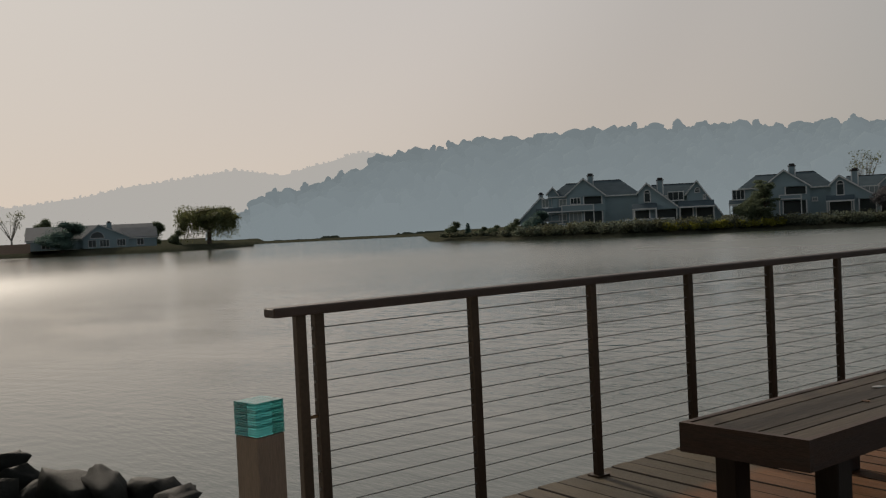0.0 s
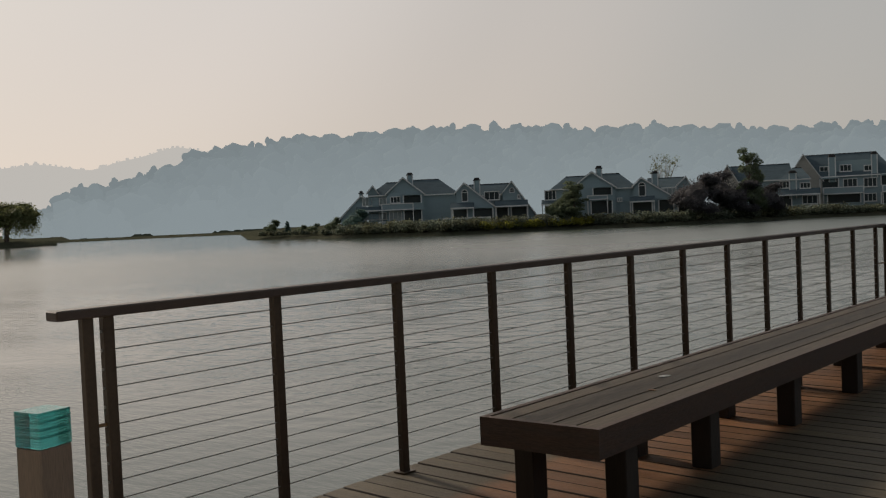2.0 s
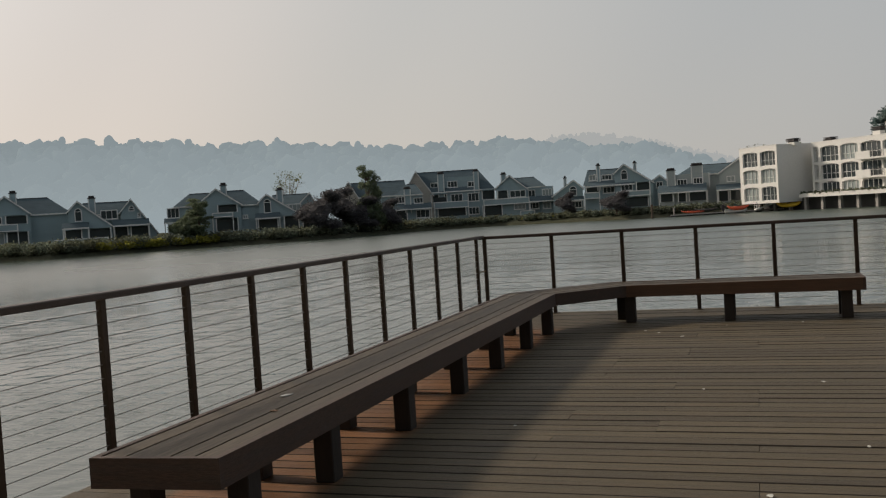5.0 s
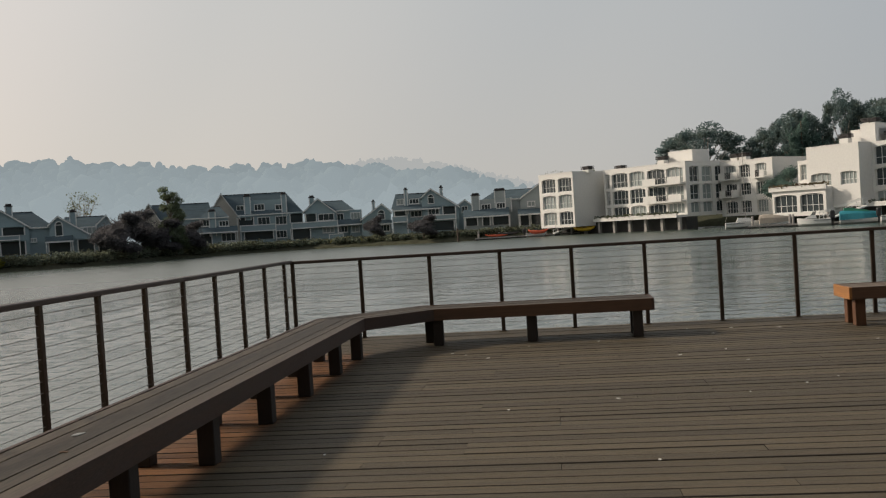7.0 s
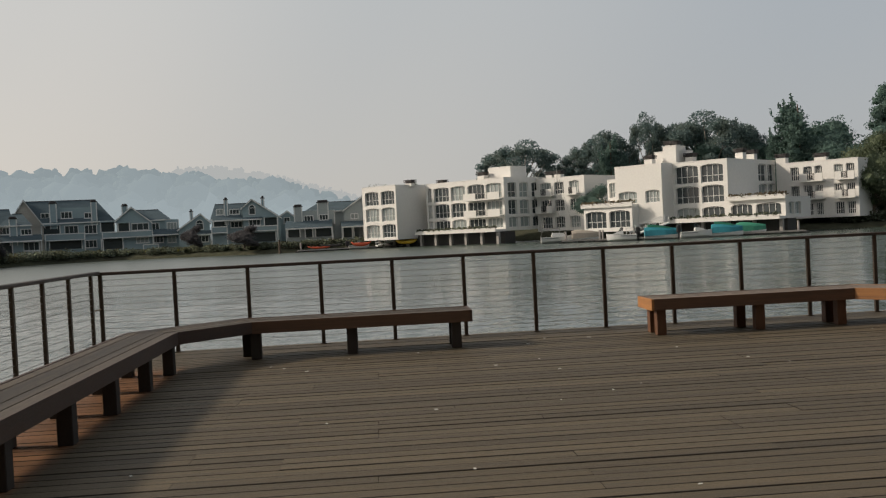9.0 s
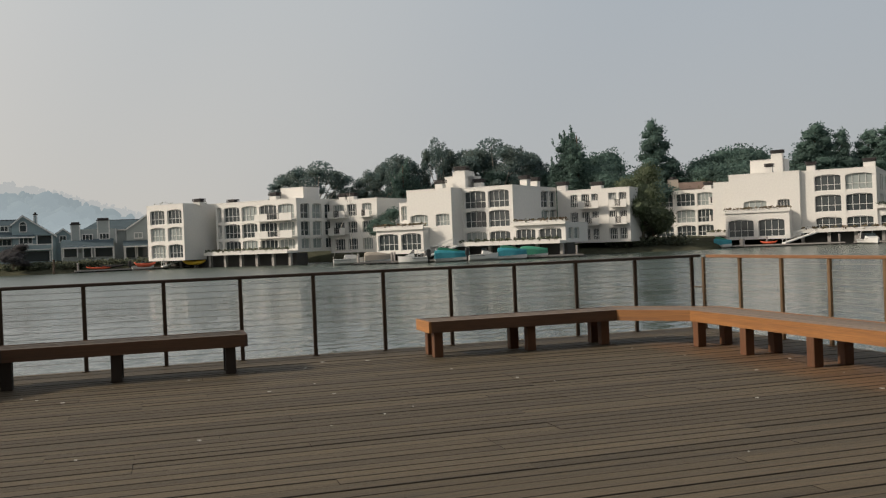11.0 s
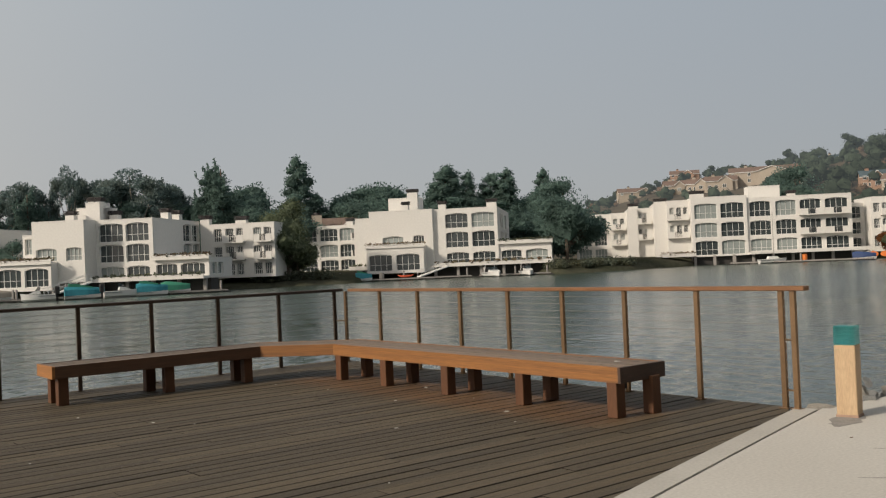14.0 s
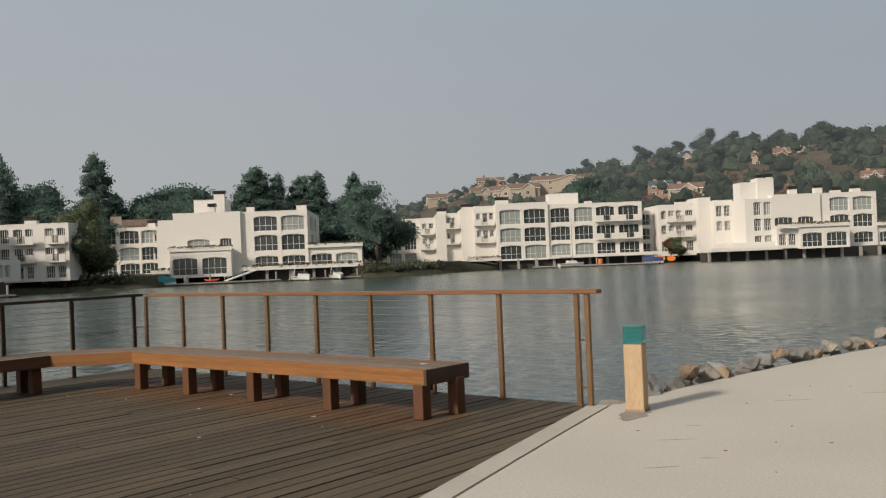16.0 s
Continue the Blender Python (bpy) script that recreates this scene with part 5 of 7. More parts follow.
def lattice(w, h, t, bar, mull, rails, y0, y1):
    """One connected window frame: border and glazing bars with the panes left open."""
    xs_ = [0, t] + [v for x in mull for v in (x - bar / 2, x + bar / 2)] + [w - t, w]
    zs_ = [0, t] + [v for z in rails for v in (z - bar / 2, z + bar / 2)] + [h - t, h]
    bm = bmesh.new()
    front = [[bm.verts.new((x, y0, z)) for x in xs_] for z in zs_]
    faces = []
    for j in range(len(zs_) - 1):
        for i in range(len(xs_) - 1):
            if i % 2 == 0 or j % 2 == 0:
                faces.append(bm.faces.new((front[j][i], front[j][i + 1], front[j + 1][i + 1], front[j + 1][i])))
    r = bmesh.ops.extrude_face_region(bm, geom=faces)
    for v in r["geom"]:
        if isinstance(v, bmesh.types.BMVert):
            v.co.y = y1
    return bm


def add_window(root, m, w, h, arched, bars=3):
    """A glazed opening: frame with mullions, and the pane behind it."""
    rise = min(0.34, w * 0.10) if arched else 0.0
    t = 0.07
    mull = [w * i / (bars + 1) for i in range(1, bars + 1)]
    rails = [h * 0.36 + 0.03] if h > 1.7 else []
    bm = lattice(w, h if not rise else h - rise * 0.25, t, 0.06, mull, rails, 0.0, 0.08)
    fr = part("window", bm, M_TRIM, root)
    fr.matrix_local = m
    bm = bmesh.new()
    prism(bm, arch_pts(w, h, rise) if rise else [(0, 0), (w, 0), (w, h), (0, h)], 0.09, 0.12)
    part("pane", bm, M_PANE_PALE if wrnd.random() < 0.34 else M_PANE_DARK, fr)


def facade(bm, m, width, z0, z1, cols, rows, arched=True, thick=0.45):
    """A wall face built round its openings: piers, spandrels and arch infills."""
    new_bm = bmesh.new()
    cols = sorted(cols)
    rows = sorted(rows)
    zs = [z0] + [z for r in rows for z in r] + [z1]
    for i in range(0, len(zs), 2):
        if zs[i + 1] - zs[i] > 0.01:
            box(new_bm, 0, width, 0, thick, zs[i], zs[i + 1])
    for zb, zt in rows:
        x = 0
        for a, b2 in cols + [(width, width)]:
            if a - x > 0.01:
                box(new_bm, x, a, 0, thick, zb, zt)
            x = b2
        if arched:
            for a, b2 in cols:
                w, h = b2 - a, zt - zb
                rise = min(0.34, w * 0.10)
                seg = 8
                arc = [(a + w / 2 - w / 2 * math.cos(math.pi * k / seg), zt - rise + rise * math.sin(math.pi * k / seg)) for k in range(seg + 1)]
                for p, q in zip(arc, arc[1:]):
                    prism(new_bm, [p, q, (q[0], zt + 0.001), (p[0], zt + 0.001)], 0, thick)
    me = bpy.data.meshes.new("tmp")
    new_bm.to_mesh(me)
    new_bm.free()
    me.transform(m)
    bm.from_mesh(me)
    bpy.data.meshes.remove(me)


def white_building(origin, blocks, chimneys, shelves, balconies, label, piles=()):
    root = thing("apartment_building", pose(origin[0], origin[1], WATER_Z, 0, 0, -FACE), label, "building", "lagoon apartment buildings")
    bm = bmesh.new()
    for u0, u1, v0, v1, z0, z1, cols, rows, side in blocks:
        f = 0.45 if cols else 0.0
        s = 0.45 if side else 0.0
        if cols:
            facade(bm, pose(u0, v0, 0), u1 - u0, z0, z1, [(a - u0, b2 - u0) for a, b2 in cols], rows)
            for a, b2 in cols:
                for zb, zt in rows:
                    add_window(root, pose(a, v0 + 0.25, zb), b2 - a, zt - zb, True)
        if side:
            facade(bm, pose(u1, v0 + f, 0, 0, 0, 90), v1 - v0 - f, z0, z1, [(a - v0 - f, b2 - v0 - f) for a, b2 in side], rows)
            for a, b2 in side:
                for zb, zt in rows:
                    add_window(root, pose(u1 - 0.25, a, zb, 0, 0, 90), b2 - a, zt - zb, True, 1)
        box(bm, u0 + 0.001, u1 - s, v0 + f, v1, z0, z1 - 0.02)
        box(bm, u0 - 0.03, u1 + 0.03, v0 - 0.03, v0 + 0.12, z1, z1 + 0.10)
        box(bm, u1 - 0.12, u1 + 0.03, v0 + 0.12, v1, z1, z1 + 0.10)
        box(bm, u0 - 0.03, u0 + 0.12, v0 + 0.12, v1, z1, z1 + 0.10)
    part("wall", bm, M_STUCCO, root)
    for u, v, w, z0, z1 in chimneys:
        bm = bmesh.new()
        box(bm, u, u + w, v, v + 1.0, z0, z1)
        ch = part("chimney", bm, M_STUCCO, root)
        bm = bmesh.new()
        box(bm, u + 0.08, u + w - 0.08, v + 0.08, v + 0.92, z1, z1 + 0.50)
        for dz in (0.10, 0.28, 0.46):
            box(bm, u - 0.16, u + w + 0.16, v - 0.16, v + 1.16, z1 + dz, z1 + dz + 0.10)
        part("cap", bm, M_DARK, ch, "dark metal chimney cap")
    for u0, u1, v0, v1, z, soil in shelves:
        bm = bmesh.new()
        box(bm, u0, u1, v0, v1, z - 0.35, z)
        box(bm, u0, u1, v0, v0 + 0.12, z, z + 0.25)
        sh = part("terrace", bm, M_STUCCO, root)
        if soil:
            bm = bmesh.new()
            leaf_cloud(bm, [(u0 + (i + .5) * (u1 - u0) / 14, v0 + 0.35, z + 0.28, 0.5, 0.30) for i in range(14)], int((u1 - u0) * 42), 0.18, wrnd)
            part("planting", bm, M_SHRUB if soil == 1 else M_PLANTER, sh, "trailing plants along the terrace")["kind"] = "stuff"
    for u0, u1, v, z in balconies:
        bm = bmesh.new()
        box(bm, u0, u1, v - 1.0, v + 0.02, z - 0.18, z)
        w = (u1 - u0)
        box(bm, u0, u0 + w * 0.34, v - 1.0, v - 0.9, z, z + 0.95)
        box(bm, u1 - w * 0.34, u1, v - 1.0, v - 0.9, z, z + 0.95)
        ba = part("balcony", bm, M_STUCCO, root)
        bm = bmesh.new()
        n_bar = 10
        for i in range(n_bar):
            x = u0 + w * (0.34 + 0.32 * (i + 0.5) / n_bar)
            box(bm, x - 0.015, x + 0.015, v - 0.97, v - 0.93, z, z + 0.9)
        box(bm, u0 + w * 0.34, u1 - w * 0.34, v - 0.98, v - 0.92, z + 0.9, z + 0.95)
        part("balustrade", bm, M_DARK, ba, "dark metal balustrade")
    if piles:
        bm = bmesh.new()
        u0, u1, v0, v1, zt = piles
        # a dark solid block paints the shade under the building
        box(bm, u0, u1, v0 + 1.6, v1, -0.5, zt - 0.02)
        part("undercroft", bm, M_UNDERSHADE, root, "dark solid block standing for the shaded space under the building")
        k = max(2, int((u1 - u0) / 3.2))
        for i in range(k + 1):
            u = u0 + 0.3 + (u1 - u0 - 0.6) * i / k
            part("pillar", boxed(u - 0.22, u + 0.22, v0 + 0.3, v0 + 0.74, -0.8, zt), M_PILE, root)
    return root


R3 = [(7.0, 9.25), (4.35, 6.55), (1.7, 3.85)]
white_building((14.6, 127.6), [
    (-19.8, -11.8, 0, 8, 1.3, 10.0, [(-19.1, -15.9), (-15.3, -12.2)], R3, []),
    (-9.9, 6.4, 5, 16, 1.9, 9.9, [(-9.5, -8.7), (-8.2, -4.9), (-4.5, -1.4), (-0.9, 2.5), (2.8, 5.9)], [(6.95, 9.25), (4.35, 6.6), (2.4, 4.0)], [(5.9, 8.0), (8.7, 11.0), (11.8, 14)]),
    (-11.8, -9.9, 7.6, 16, 1.3, 9.7, [], [], []),
    (6.4, 15.4, 13, 22, 1.5, 9.6, [(7.2, 9.2), (9.8, 11.6), (12.6, 14.4)], [(7.1, 9.0), (4.5, 6.3), (1.9, 3.7)], []),
    (0.1, 4.6, 9, 13, 9.5, 11.8, [], [], [])],
    [(-12.6, 3, 1.4, 9.8, 10.3), (-9.6, 7.5, 1.3, 9.8, 10.1), (-0.9, 7.5, 1.3, 9.8, 10.7), (7.6, 14, 1.2, 9.4, 10.2), (9.2, 14, 1.2, 9.4, 10.2)],
    [(-10.4, 6.3, 2.6, 5.0, 2.2, 1)],
    [(-1.0, 6.2, 5.0, 6.9), (-1.0, 6.2, 5.0, 4.3), (6.8, 10.0, 13.0, 7.0), (12.4, 14.6, 13.0, 7.0), (6.8, 10.0, 13.0, 4.4)],
    "white stucco three-storey apartment building with arched windows, on piles", piles=(-19.8, 6.4, 3.0, 7.2, 1.85))
white_building((45.9, 110.9), [
    (-3.9, 5.4, 0, 15, 2.0, 10.0, [(-2.2, 1.2), (1.6, 4.8)], [(7.1, 9.55), (4.4, 6.75), (2.35, 3.85)], [(9.4, 12.1), (12.5, 14.6)]),
    (-9.9, -2.6, -3, 9, 2.0, 10.0, [(-9.4, -6.5), (-5.2, -3.0)], [(4.85, 6.55)], []),
    (-12.2, -9.9, -1.5, 8, 4.6, 8.4, [(-11.9, -10.2)], [(5.9, 8.0)], []),
    (-14.3, -6.4, -4.6, -0.5, 1.1, 4.65, [(-14.0, -10.6), (-10.1, -6.8)], [(1.6, 4.0)], []),
    (5.4, 13.0, 0.0, 8, 1.9, 4.5, [(5.7, 8.6), (9.1, 12.4)], [(2.35, 3.95)], [(0.9, 2.6), (3.0, 4.8)]),
    (7.3, 17.2, 14, 24, 1.6, 9.4, [(8.0, 9.2), (9.8, 11.0), (11.4, 12.4), (14.0, 15.2), (15.6, 16.7)], [(6.9, 8.8), (4.4, 6.2), (2.0, 3.7)], []),
    (-6.4, -2.6, 2, 6, 9.5, 11.9, [], [], []), (-4.6, -2.6, 1.2, 4, 9.5, 12.5, [], [], [])],
    [(-4.5, 1.6, 0.85, 12.4, 12.75), (-3.5, 1.6, 0.85, 12.4, 12.7), (-6.6, -0.5, 1.2, 9.8, 10.9), (-2.2, 3, 1.2, 9.8, 10.9), (4.2, 5, 1.1, 9.8, 11.0), (4.2, 8.5, 1.1, 9.8, 10.9), (5.9, 14.2, 1.4, 3, 10.3), (11.0, 15, 1.6, 9.2, 10.0)],
    [(-3.6, 13.0, -2.0, 0, 2.2, 1), (-14.6, -6.2, -4.9, -4.5, 4.85, 2), (5.4, 13.2, -0.5, 0.1, 4.75, 2)],
    [(9.6, 12.8, 14.0, 6.8), (9.6, 12.8, 14.0, 4.3), (14.4, 17.0, 14.0, 6.8), (14.4, 17.0, 14.0, 4.3)],
    "white stucco stepped apartment building with arched windows and terraces", piles=(-9.0, 13.0, -1.2, 3.0, 1.85))
white_building((98.0, 104.6), [
    (-16.0, -13.5, 0.4, 12, 1.2, 10.2, [], [], []),
    (-13.5, -3.0, 0, 12, 1.2, 11.2, [(-11.4, -7.9), (-6.3, -4.5)], [(5.8, 7.1)], []),
    (-3.0, 7.5, 0.6, 24, 2.0, 11.1, [(-1.0, 2.7), (3.3, 7.0)], [(8.0, 10.4), (4.85, 7.4), (2.25, 4.05)], [(6, 8), (9, 11), (15, 18)]),
    (-13.6, -4.2, -2.6, 0, 1.1, 5.3, [(-13.2, -9.4), (-8.7, -4.9)], [(1.5, 4.15)], []),
    (7.5, 16.0, 0.9, 9, 2.0, 5.2, [(7.9, 11.2), (11.8, 15.4)], [(2.2, 4.1)], []),
    (-30.0, -16.5, 14, 24, 1.6, 9.9, [(-29.6, -26.6), (-26.0, -22.7), (-22.3, -19.6)], [(7.15, 9.45), (4.25, 6.55), (1.9, 3.8)], []),
    (-10.8, -5.6, 3, 7, 10.8, 13.4, [], [], [])],
    [(-7.5, 2.6, 1.7, 10.8, 14.3), (-7.9, -0.02, 1.0, 11.2, 12.1), (-2.2, 1.6, 1.2, 10.9, 12.0), (5.7, 2, 1.6, 10.9, 12.0), (-21.5, 16, 1.2, 9.7, 10.7)],
    [(-3.0, 16.2, -1.4, 0.9, 2.15, 2), (-13.8, -4.0, -2.8, -2.4, 5.5, 2), (7.4, 16.2, 0.4, 0.9, 5.4, 1), (-16.8, -13.6, -1.5, 0.2, 2.2, 1)],
    [(-16.9, -16.0, 1.6, 7.1), (-16.9, -16.0, 1.6, 4.2)],
    "white stucco apartment building with a blank stepped front and arched windows", piles=(-3.0, 16.0, -1.0, 3.0, 1.8))
R4 = [(8.2, 10.9), (4.9, 7.5), (1.75, 4.3)]
white_building((137.6, 92.7), [
    (4.5, 14.0, 0, 12, 1.5, 12.0, [(5.0, 8.9), (9.5, 13.5)], R4, []),
    (14.0, 31.6, 0.35, 12, 1.7, 11.5, [(14.5, 18.1), (18.9, 22.4), (23.0, 26.5), (27.2, 31.0)], R4, []),
    (31.6, 34.2, 5, 14, 1.7, 9.9, [(31.9, 33.9)], [(7.4, 9.6), (4.6, 6.8), (2.0, 3.9)], []),
    (0.6, 4.5, 3, 12, 1.7, 11.8, [(1.0, 1.8), (2.2, 3.1), (3.4, 4.2)], [(8.9, 10.6), (5.8, 7.4)], []),
    (-1.6, 0.6, 5, 16, 1.7, 11.5, [], [], []),
    (-4.4, -1.6, 9, 20, 1.2, 11.0, [(-4.2, -3.6), (-3.2, -2.6)], [(8.6, 10.2), (5.6, 7.2)], []),
    (-6.2, -4.4, 8, 20, 1.0, 10.9, [], [], []),
    (-9.2, -6.2, 14, 22, 1.4, 10.5, [(-8.8, -7.9), (-7.5, -6.6)], [(7.8, 9.5), (4.8, 6.6)], []),
    (-16, -9.2, 16, 24, 1.4, 10.5, [(-15.5, -13), (-12.4, -10)], [(7.6, 9.9), (4.4, 6.8), (1.8, 3.8)], []),
    (15.0, 20.5, 4, 8, 11, 13.7, [], [], [])],
    [(4.6, 2, 2.4, 11.6, 12.8), (-1.4, 6, 2.2, 11.2, 12.0), (-6.0, 9, 1.8, 10.7, 11.5), (21.6, 3, 1.3, 11, 12.1)],
    [(14.0, 34.0, -2.0, 0.3, 1.95, 0), (-1.0, 4.4, -2.4, 0.5, 2.0, 2)],
    [(22.8, 26.8, 0.35, 8.2), (26.9, 31.2, 0.35, 8.2), (22.8, 26.8, 0.35, 4.9), (26.9, 31.2, 0.35, 4.9), (0.4, 4.3, 3.0, 8.4), (0.4, 4.3, 3.0, 5.2), (-4.5, -1.9, 9.0, 8.2), (-4.5, -1.9, 9.0, 5.2), (-9.3, -6.4, 14.0, 7.4), (-9.3, -6.4, 14.0, 4.4)],
    "long white stucco apartment building with three rows of arched windows", piles=(4.5, 31.6, -0.8, 3.0, 1.7))
white_building((160.1, 54.4), [
    (3.9, 8.8, 0, 12, 1.7, 10.6, [(5.4, 6.7), (7.2, 8.5)], [(7.8, 10.1), (5.0, 7.2), (2.3, 4.2)], []),
    (8.8, 17.4, 0, 12, 1.7, 11.2, [(9.1, 12.4), (13.3, 16.2)], [(5.75, 7.3)], []),
    (17.4, 27.8, 0.4, 12, 1.7, 11.2, [(19.3, 22.8), (23.5, 27.1)], [(8.05, 10.5), (5.1, 7.4), (2.3, 4.2)], []),
    (8.6, 12.4, -1.8, 0, 1.8, 5.2, [(9.0, 10.3), (10.7, 12.0)], [(2.3, 4.3)], []),
    (12.4, 21.2, -2.6, 0.2, 1.6, 5.5, [(12.8, 16.4), (17.1, 20.8)], [(1.9, 4.35)], []),
    (27.8, 38, 0.8, 9, 1.7, 5.3, [(28.4, 31.4), (32.2, 35.4)], [(2.2, 4.1)], []),
    (0.5, 3.9, 6, 14, 1.7, 10.9, [(0.8, 1.9), (2.3, 3.4)], [(8.0, 10.0), (5.4, 7.2)], []),
    (-1.8, 0.5, 8, 18, 1.5, 11.6, [], [], []),
    (-8.6, -1.8, 10, 20, 1.2, 10.6, [(-8.2, -7.2), (-6.8, -5.8), (-5.4, -4.4), (-3.6, -2.2)], [(8.0, 9.6), (5.2, 6.9), (2.0, 4.0)], []),
    (-12.6, -8.6, 14, 22, 1.2, 9.8, [(-12.2, -9.2)], [(7.2, 9.3), (4.4, 6.6), (1.8, 3.8)], []),
    (4.1, 8.8, 2.5, 6, 10, 13.7, [], [], []), (7.0, 10.0, 2.0, 5, 10.5, 14.3, [], [], []),
    (0.3, 8.6, -1.0, 6, 1.6, 3.0, [], [], [])],
    [(7.1, 2.2, 1.3, 14.1, 14.5), (8.6, 2.2, 1.3, 14.1, 14.6), (12.6, 1.5, 1.4, 11, 12.2), (17.2, 1.5, 1.4, 11, 12.3), (20.6, 2, 1.6, 11, 11.8), (24.2, 2, 1.6, 11, 12.0), (-5.0, 11, 2.0, 10.4, 11.2)],
    [(-3.5, 9.0, -3.0, 0.0, 2.0, 0), (8.4, 21.4, -2.9, -2.4, 5.7, 2), (27.6, 38, 0.2, 0.8, 5.5, 2)],
    [(-7.2, -2.6, 10.0, 7.6), (-7.2, -2.6, 10.0, 4.8)],
    "white stucco stepped apartment building with a tall block and terrace", piles=(-3.5, 27.6, -1.4, 3.0, 1.6))


# ---- grey shingled lakeside houses ----
def gable(walls, roof, u0, u1, v0, v1, z0, eave, top, along, over=0.35, apex=None):
    """A gabled volume. along 'v': the gable faces front; along 'u': the ridge runs along the front."""
    mid = (u0 + u1) / 2 if apex is None else apex
    t = 0.16
    if along == "v":
        prism(walls, [(u0, z0), (u1, z0), (u1, eave), (mid, top), (u0, eave)], v0, v1)
        for ua, za, ub, zb in ((u0, eave, mid, top), (u1, eave, mid, top)):
            sl = (zb - za) / (ub - ua)
            uo = ua - math.copysign(over, ub - ua)
            zo = za + sl * (uo - ua)
            prism(roof, [(uo, zo + 0.02), (ub, zb + 0.02), (ub, zb + t + 0.02), (uo, zo + t + 0.02)], v0 - over, v1 + over)
    else:
        vm = (v0 + v1) / 2
        prism(walls, [(v0, z0), (v1, z0), (v1, eave), (vm, top), (v0, eave)], u0, u1, axis="x")
        for va, vb in ((v0, vm), (v1, vm)):
            sl = (top - eave) / (vb - va)
            vo = va - math.copysign(over, vb - va)
            zo = eave + sl * (vo - va)
            prism(roof, [(vo, zo + 0.02), (vm, top + 0.02), (vm, top + t + 0.02), (vo, zo + t + 0.02)], u0 - over, u1 + over, axis="x")


def house(az, dist, gables, windows, arches, chimneys, decks, trims, label, wall=None, roofm=None, turn=0.0, base=0.0, group="shingled lakeside houses"):
    x, y = polar(az, dist)
    root = thing("house", pose(x, y, WATER_Z + base, 0, 0, -az + turn), label, "house", group)
    for g in gables:
        wb_, rb = bmesh.new(), bmesh.new()
        gable(wb_, rb, *g[:8], apex=g[8] if len(g) > 8 else None)
        part("wall", wb_, wall or M_SHINGLE, root)
        ro = part("roof", rb, roofm or M_ROOF, root)
        u0, u1, v0, v1, z0, eave, top, along = g[:8]
        if along == "v" and len(g) < 10:
            bm = bmesh.new()
            mid = (u0 + u1) / 2 if len(g) < 9 or g[8] is None else g[8]
            for ua in (u0, u1):
                s = -1 if ua < mid else 1
                ue, ze = ua + s * 0.35, eave - 0.35 * (top - eave) / abs(mid - ua)
                prism(bm, [(ue, ze - 0.14), (mid, top - 0.10), (mid, top + 0.14), (ue, ze + 0.10)], v0 - 0.42, v0 - 0.36)
            part("barge_board", bm, M_TRIM, ro, "white barge board")
        else:
            bm = bmesh.new()
            box(bm, u0 - 0.35, u1 + 0.35, v0 - 0.46, v0 - 0.38, eave - 0.42, eave - 0.18)
            part("eave_board", bm, M_TRIM, ro, "white eave board")
    for u, v, z, w, h in windows:
        t = 0.11
        bm = lattice(w, h, t, 0.07, [w / 2] if w < 2.2 else [w / 3, w * 2 / 3], [], -0.09, 0.02)
        fr = part("window", bm, M_TRIM, root)
        fr.matrix_local = pose(u, v, z)
        bm = bmesh.new()
        box(bm, t, w - t, -0.03, 0.0, t, h - t)
        part("pane", bm, M_PANE_DARK if wrnd.random() < 0.7 else M_PANE_PALE, fr)
    for u, v, z, w, h in arches:
        bm = bmesh.new()
        outer = [(w / 2 + (w / 2) * math.cos(math.pi * i / 10), h - w / 2 + (w / 2) * math.sin(math.pi * i / 10)) for i in range(11)]
        inner = [(w / 2 + (w / 2 - 0.12) * math.cos(math.pi * i / 10), h - w / 2 + (w / 2 - 0.12) * math.sin(math.pi * i / 10)) for i in range(11)]
        for i in range(10):
            prism(bm, [outer[i], outer[i + 1], inner[i + 1], inner[i]], -0.09, 0.02)
        for a in ((0, 0.12, 0, h - w / 2), (w - 0.12, w, 0, h - w / 2), (0.12, w - 0.12, 0, 0.12), (0.12, w - 0.12, h - w / 2 - 0.05, h - w / 2 + 0.05)):
            box(bm, a[0], a[1], -0.09, 0.02, a[2], a[3])
        fr = part("arched_window", bm, M_TRIM, root)
        fr.matrix_local = pose(u, v, z)
        bm = bmesh.new()
        prism(bm, arch_pts(w - 0.1, h - 0.05, w / 2 - 0.05, 10), -0.03, 0.0)
        part("pane", bm, M_PANE_DARK, fr).location = (0.05, 0, 0)
    for u, v, w, z0, z1 in chimneys:
        bm = bmesh.new()
        box(bm, u, u + w, v, v + 0.9, z0, z1)
        for c in (0, 1):
            box(bm, u - 0.03 + c * (w - 0.06), u + 0.09 + c * (w - 0.06), v - 0.04, v + 0.06, z0, z1)
        ch = part("chimney", bm, [wall or M_SHINGLE], root, "shingle-clad chimney with white corner boards")
        bm = bmesh.new()
        box(bm, u - 0.08, u + w + 0.08, v - 0.08, v + 0.98, z1, z1 + 0.12)
        rod(bm, (u + w / 2, v + 0.45, z1 + 0.1), (u + w / 2, v + 0.45, z1 + 0.45), w * 0.3, 8)
        part("cap", bm, M_DARK, ch)
    for u0, u1, v0, v1, z in decks:
        bm = bmesh.new()
        box(bm, u0, u1, v0, v1, z - 0.2, z)
        box(bm, u0, u1, v0, v0 + 0.06, z + 0.9, z + 1.0)
        for u in (u0, u1 - 0.14):
            box(bm, u, u + 0.14, v0 - 0.02, v0 + 0.12, min(z - 1.9, 2.0), z + 1.1)
        ba = part("balcony", bm, M_TRIM, root)
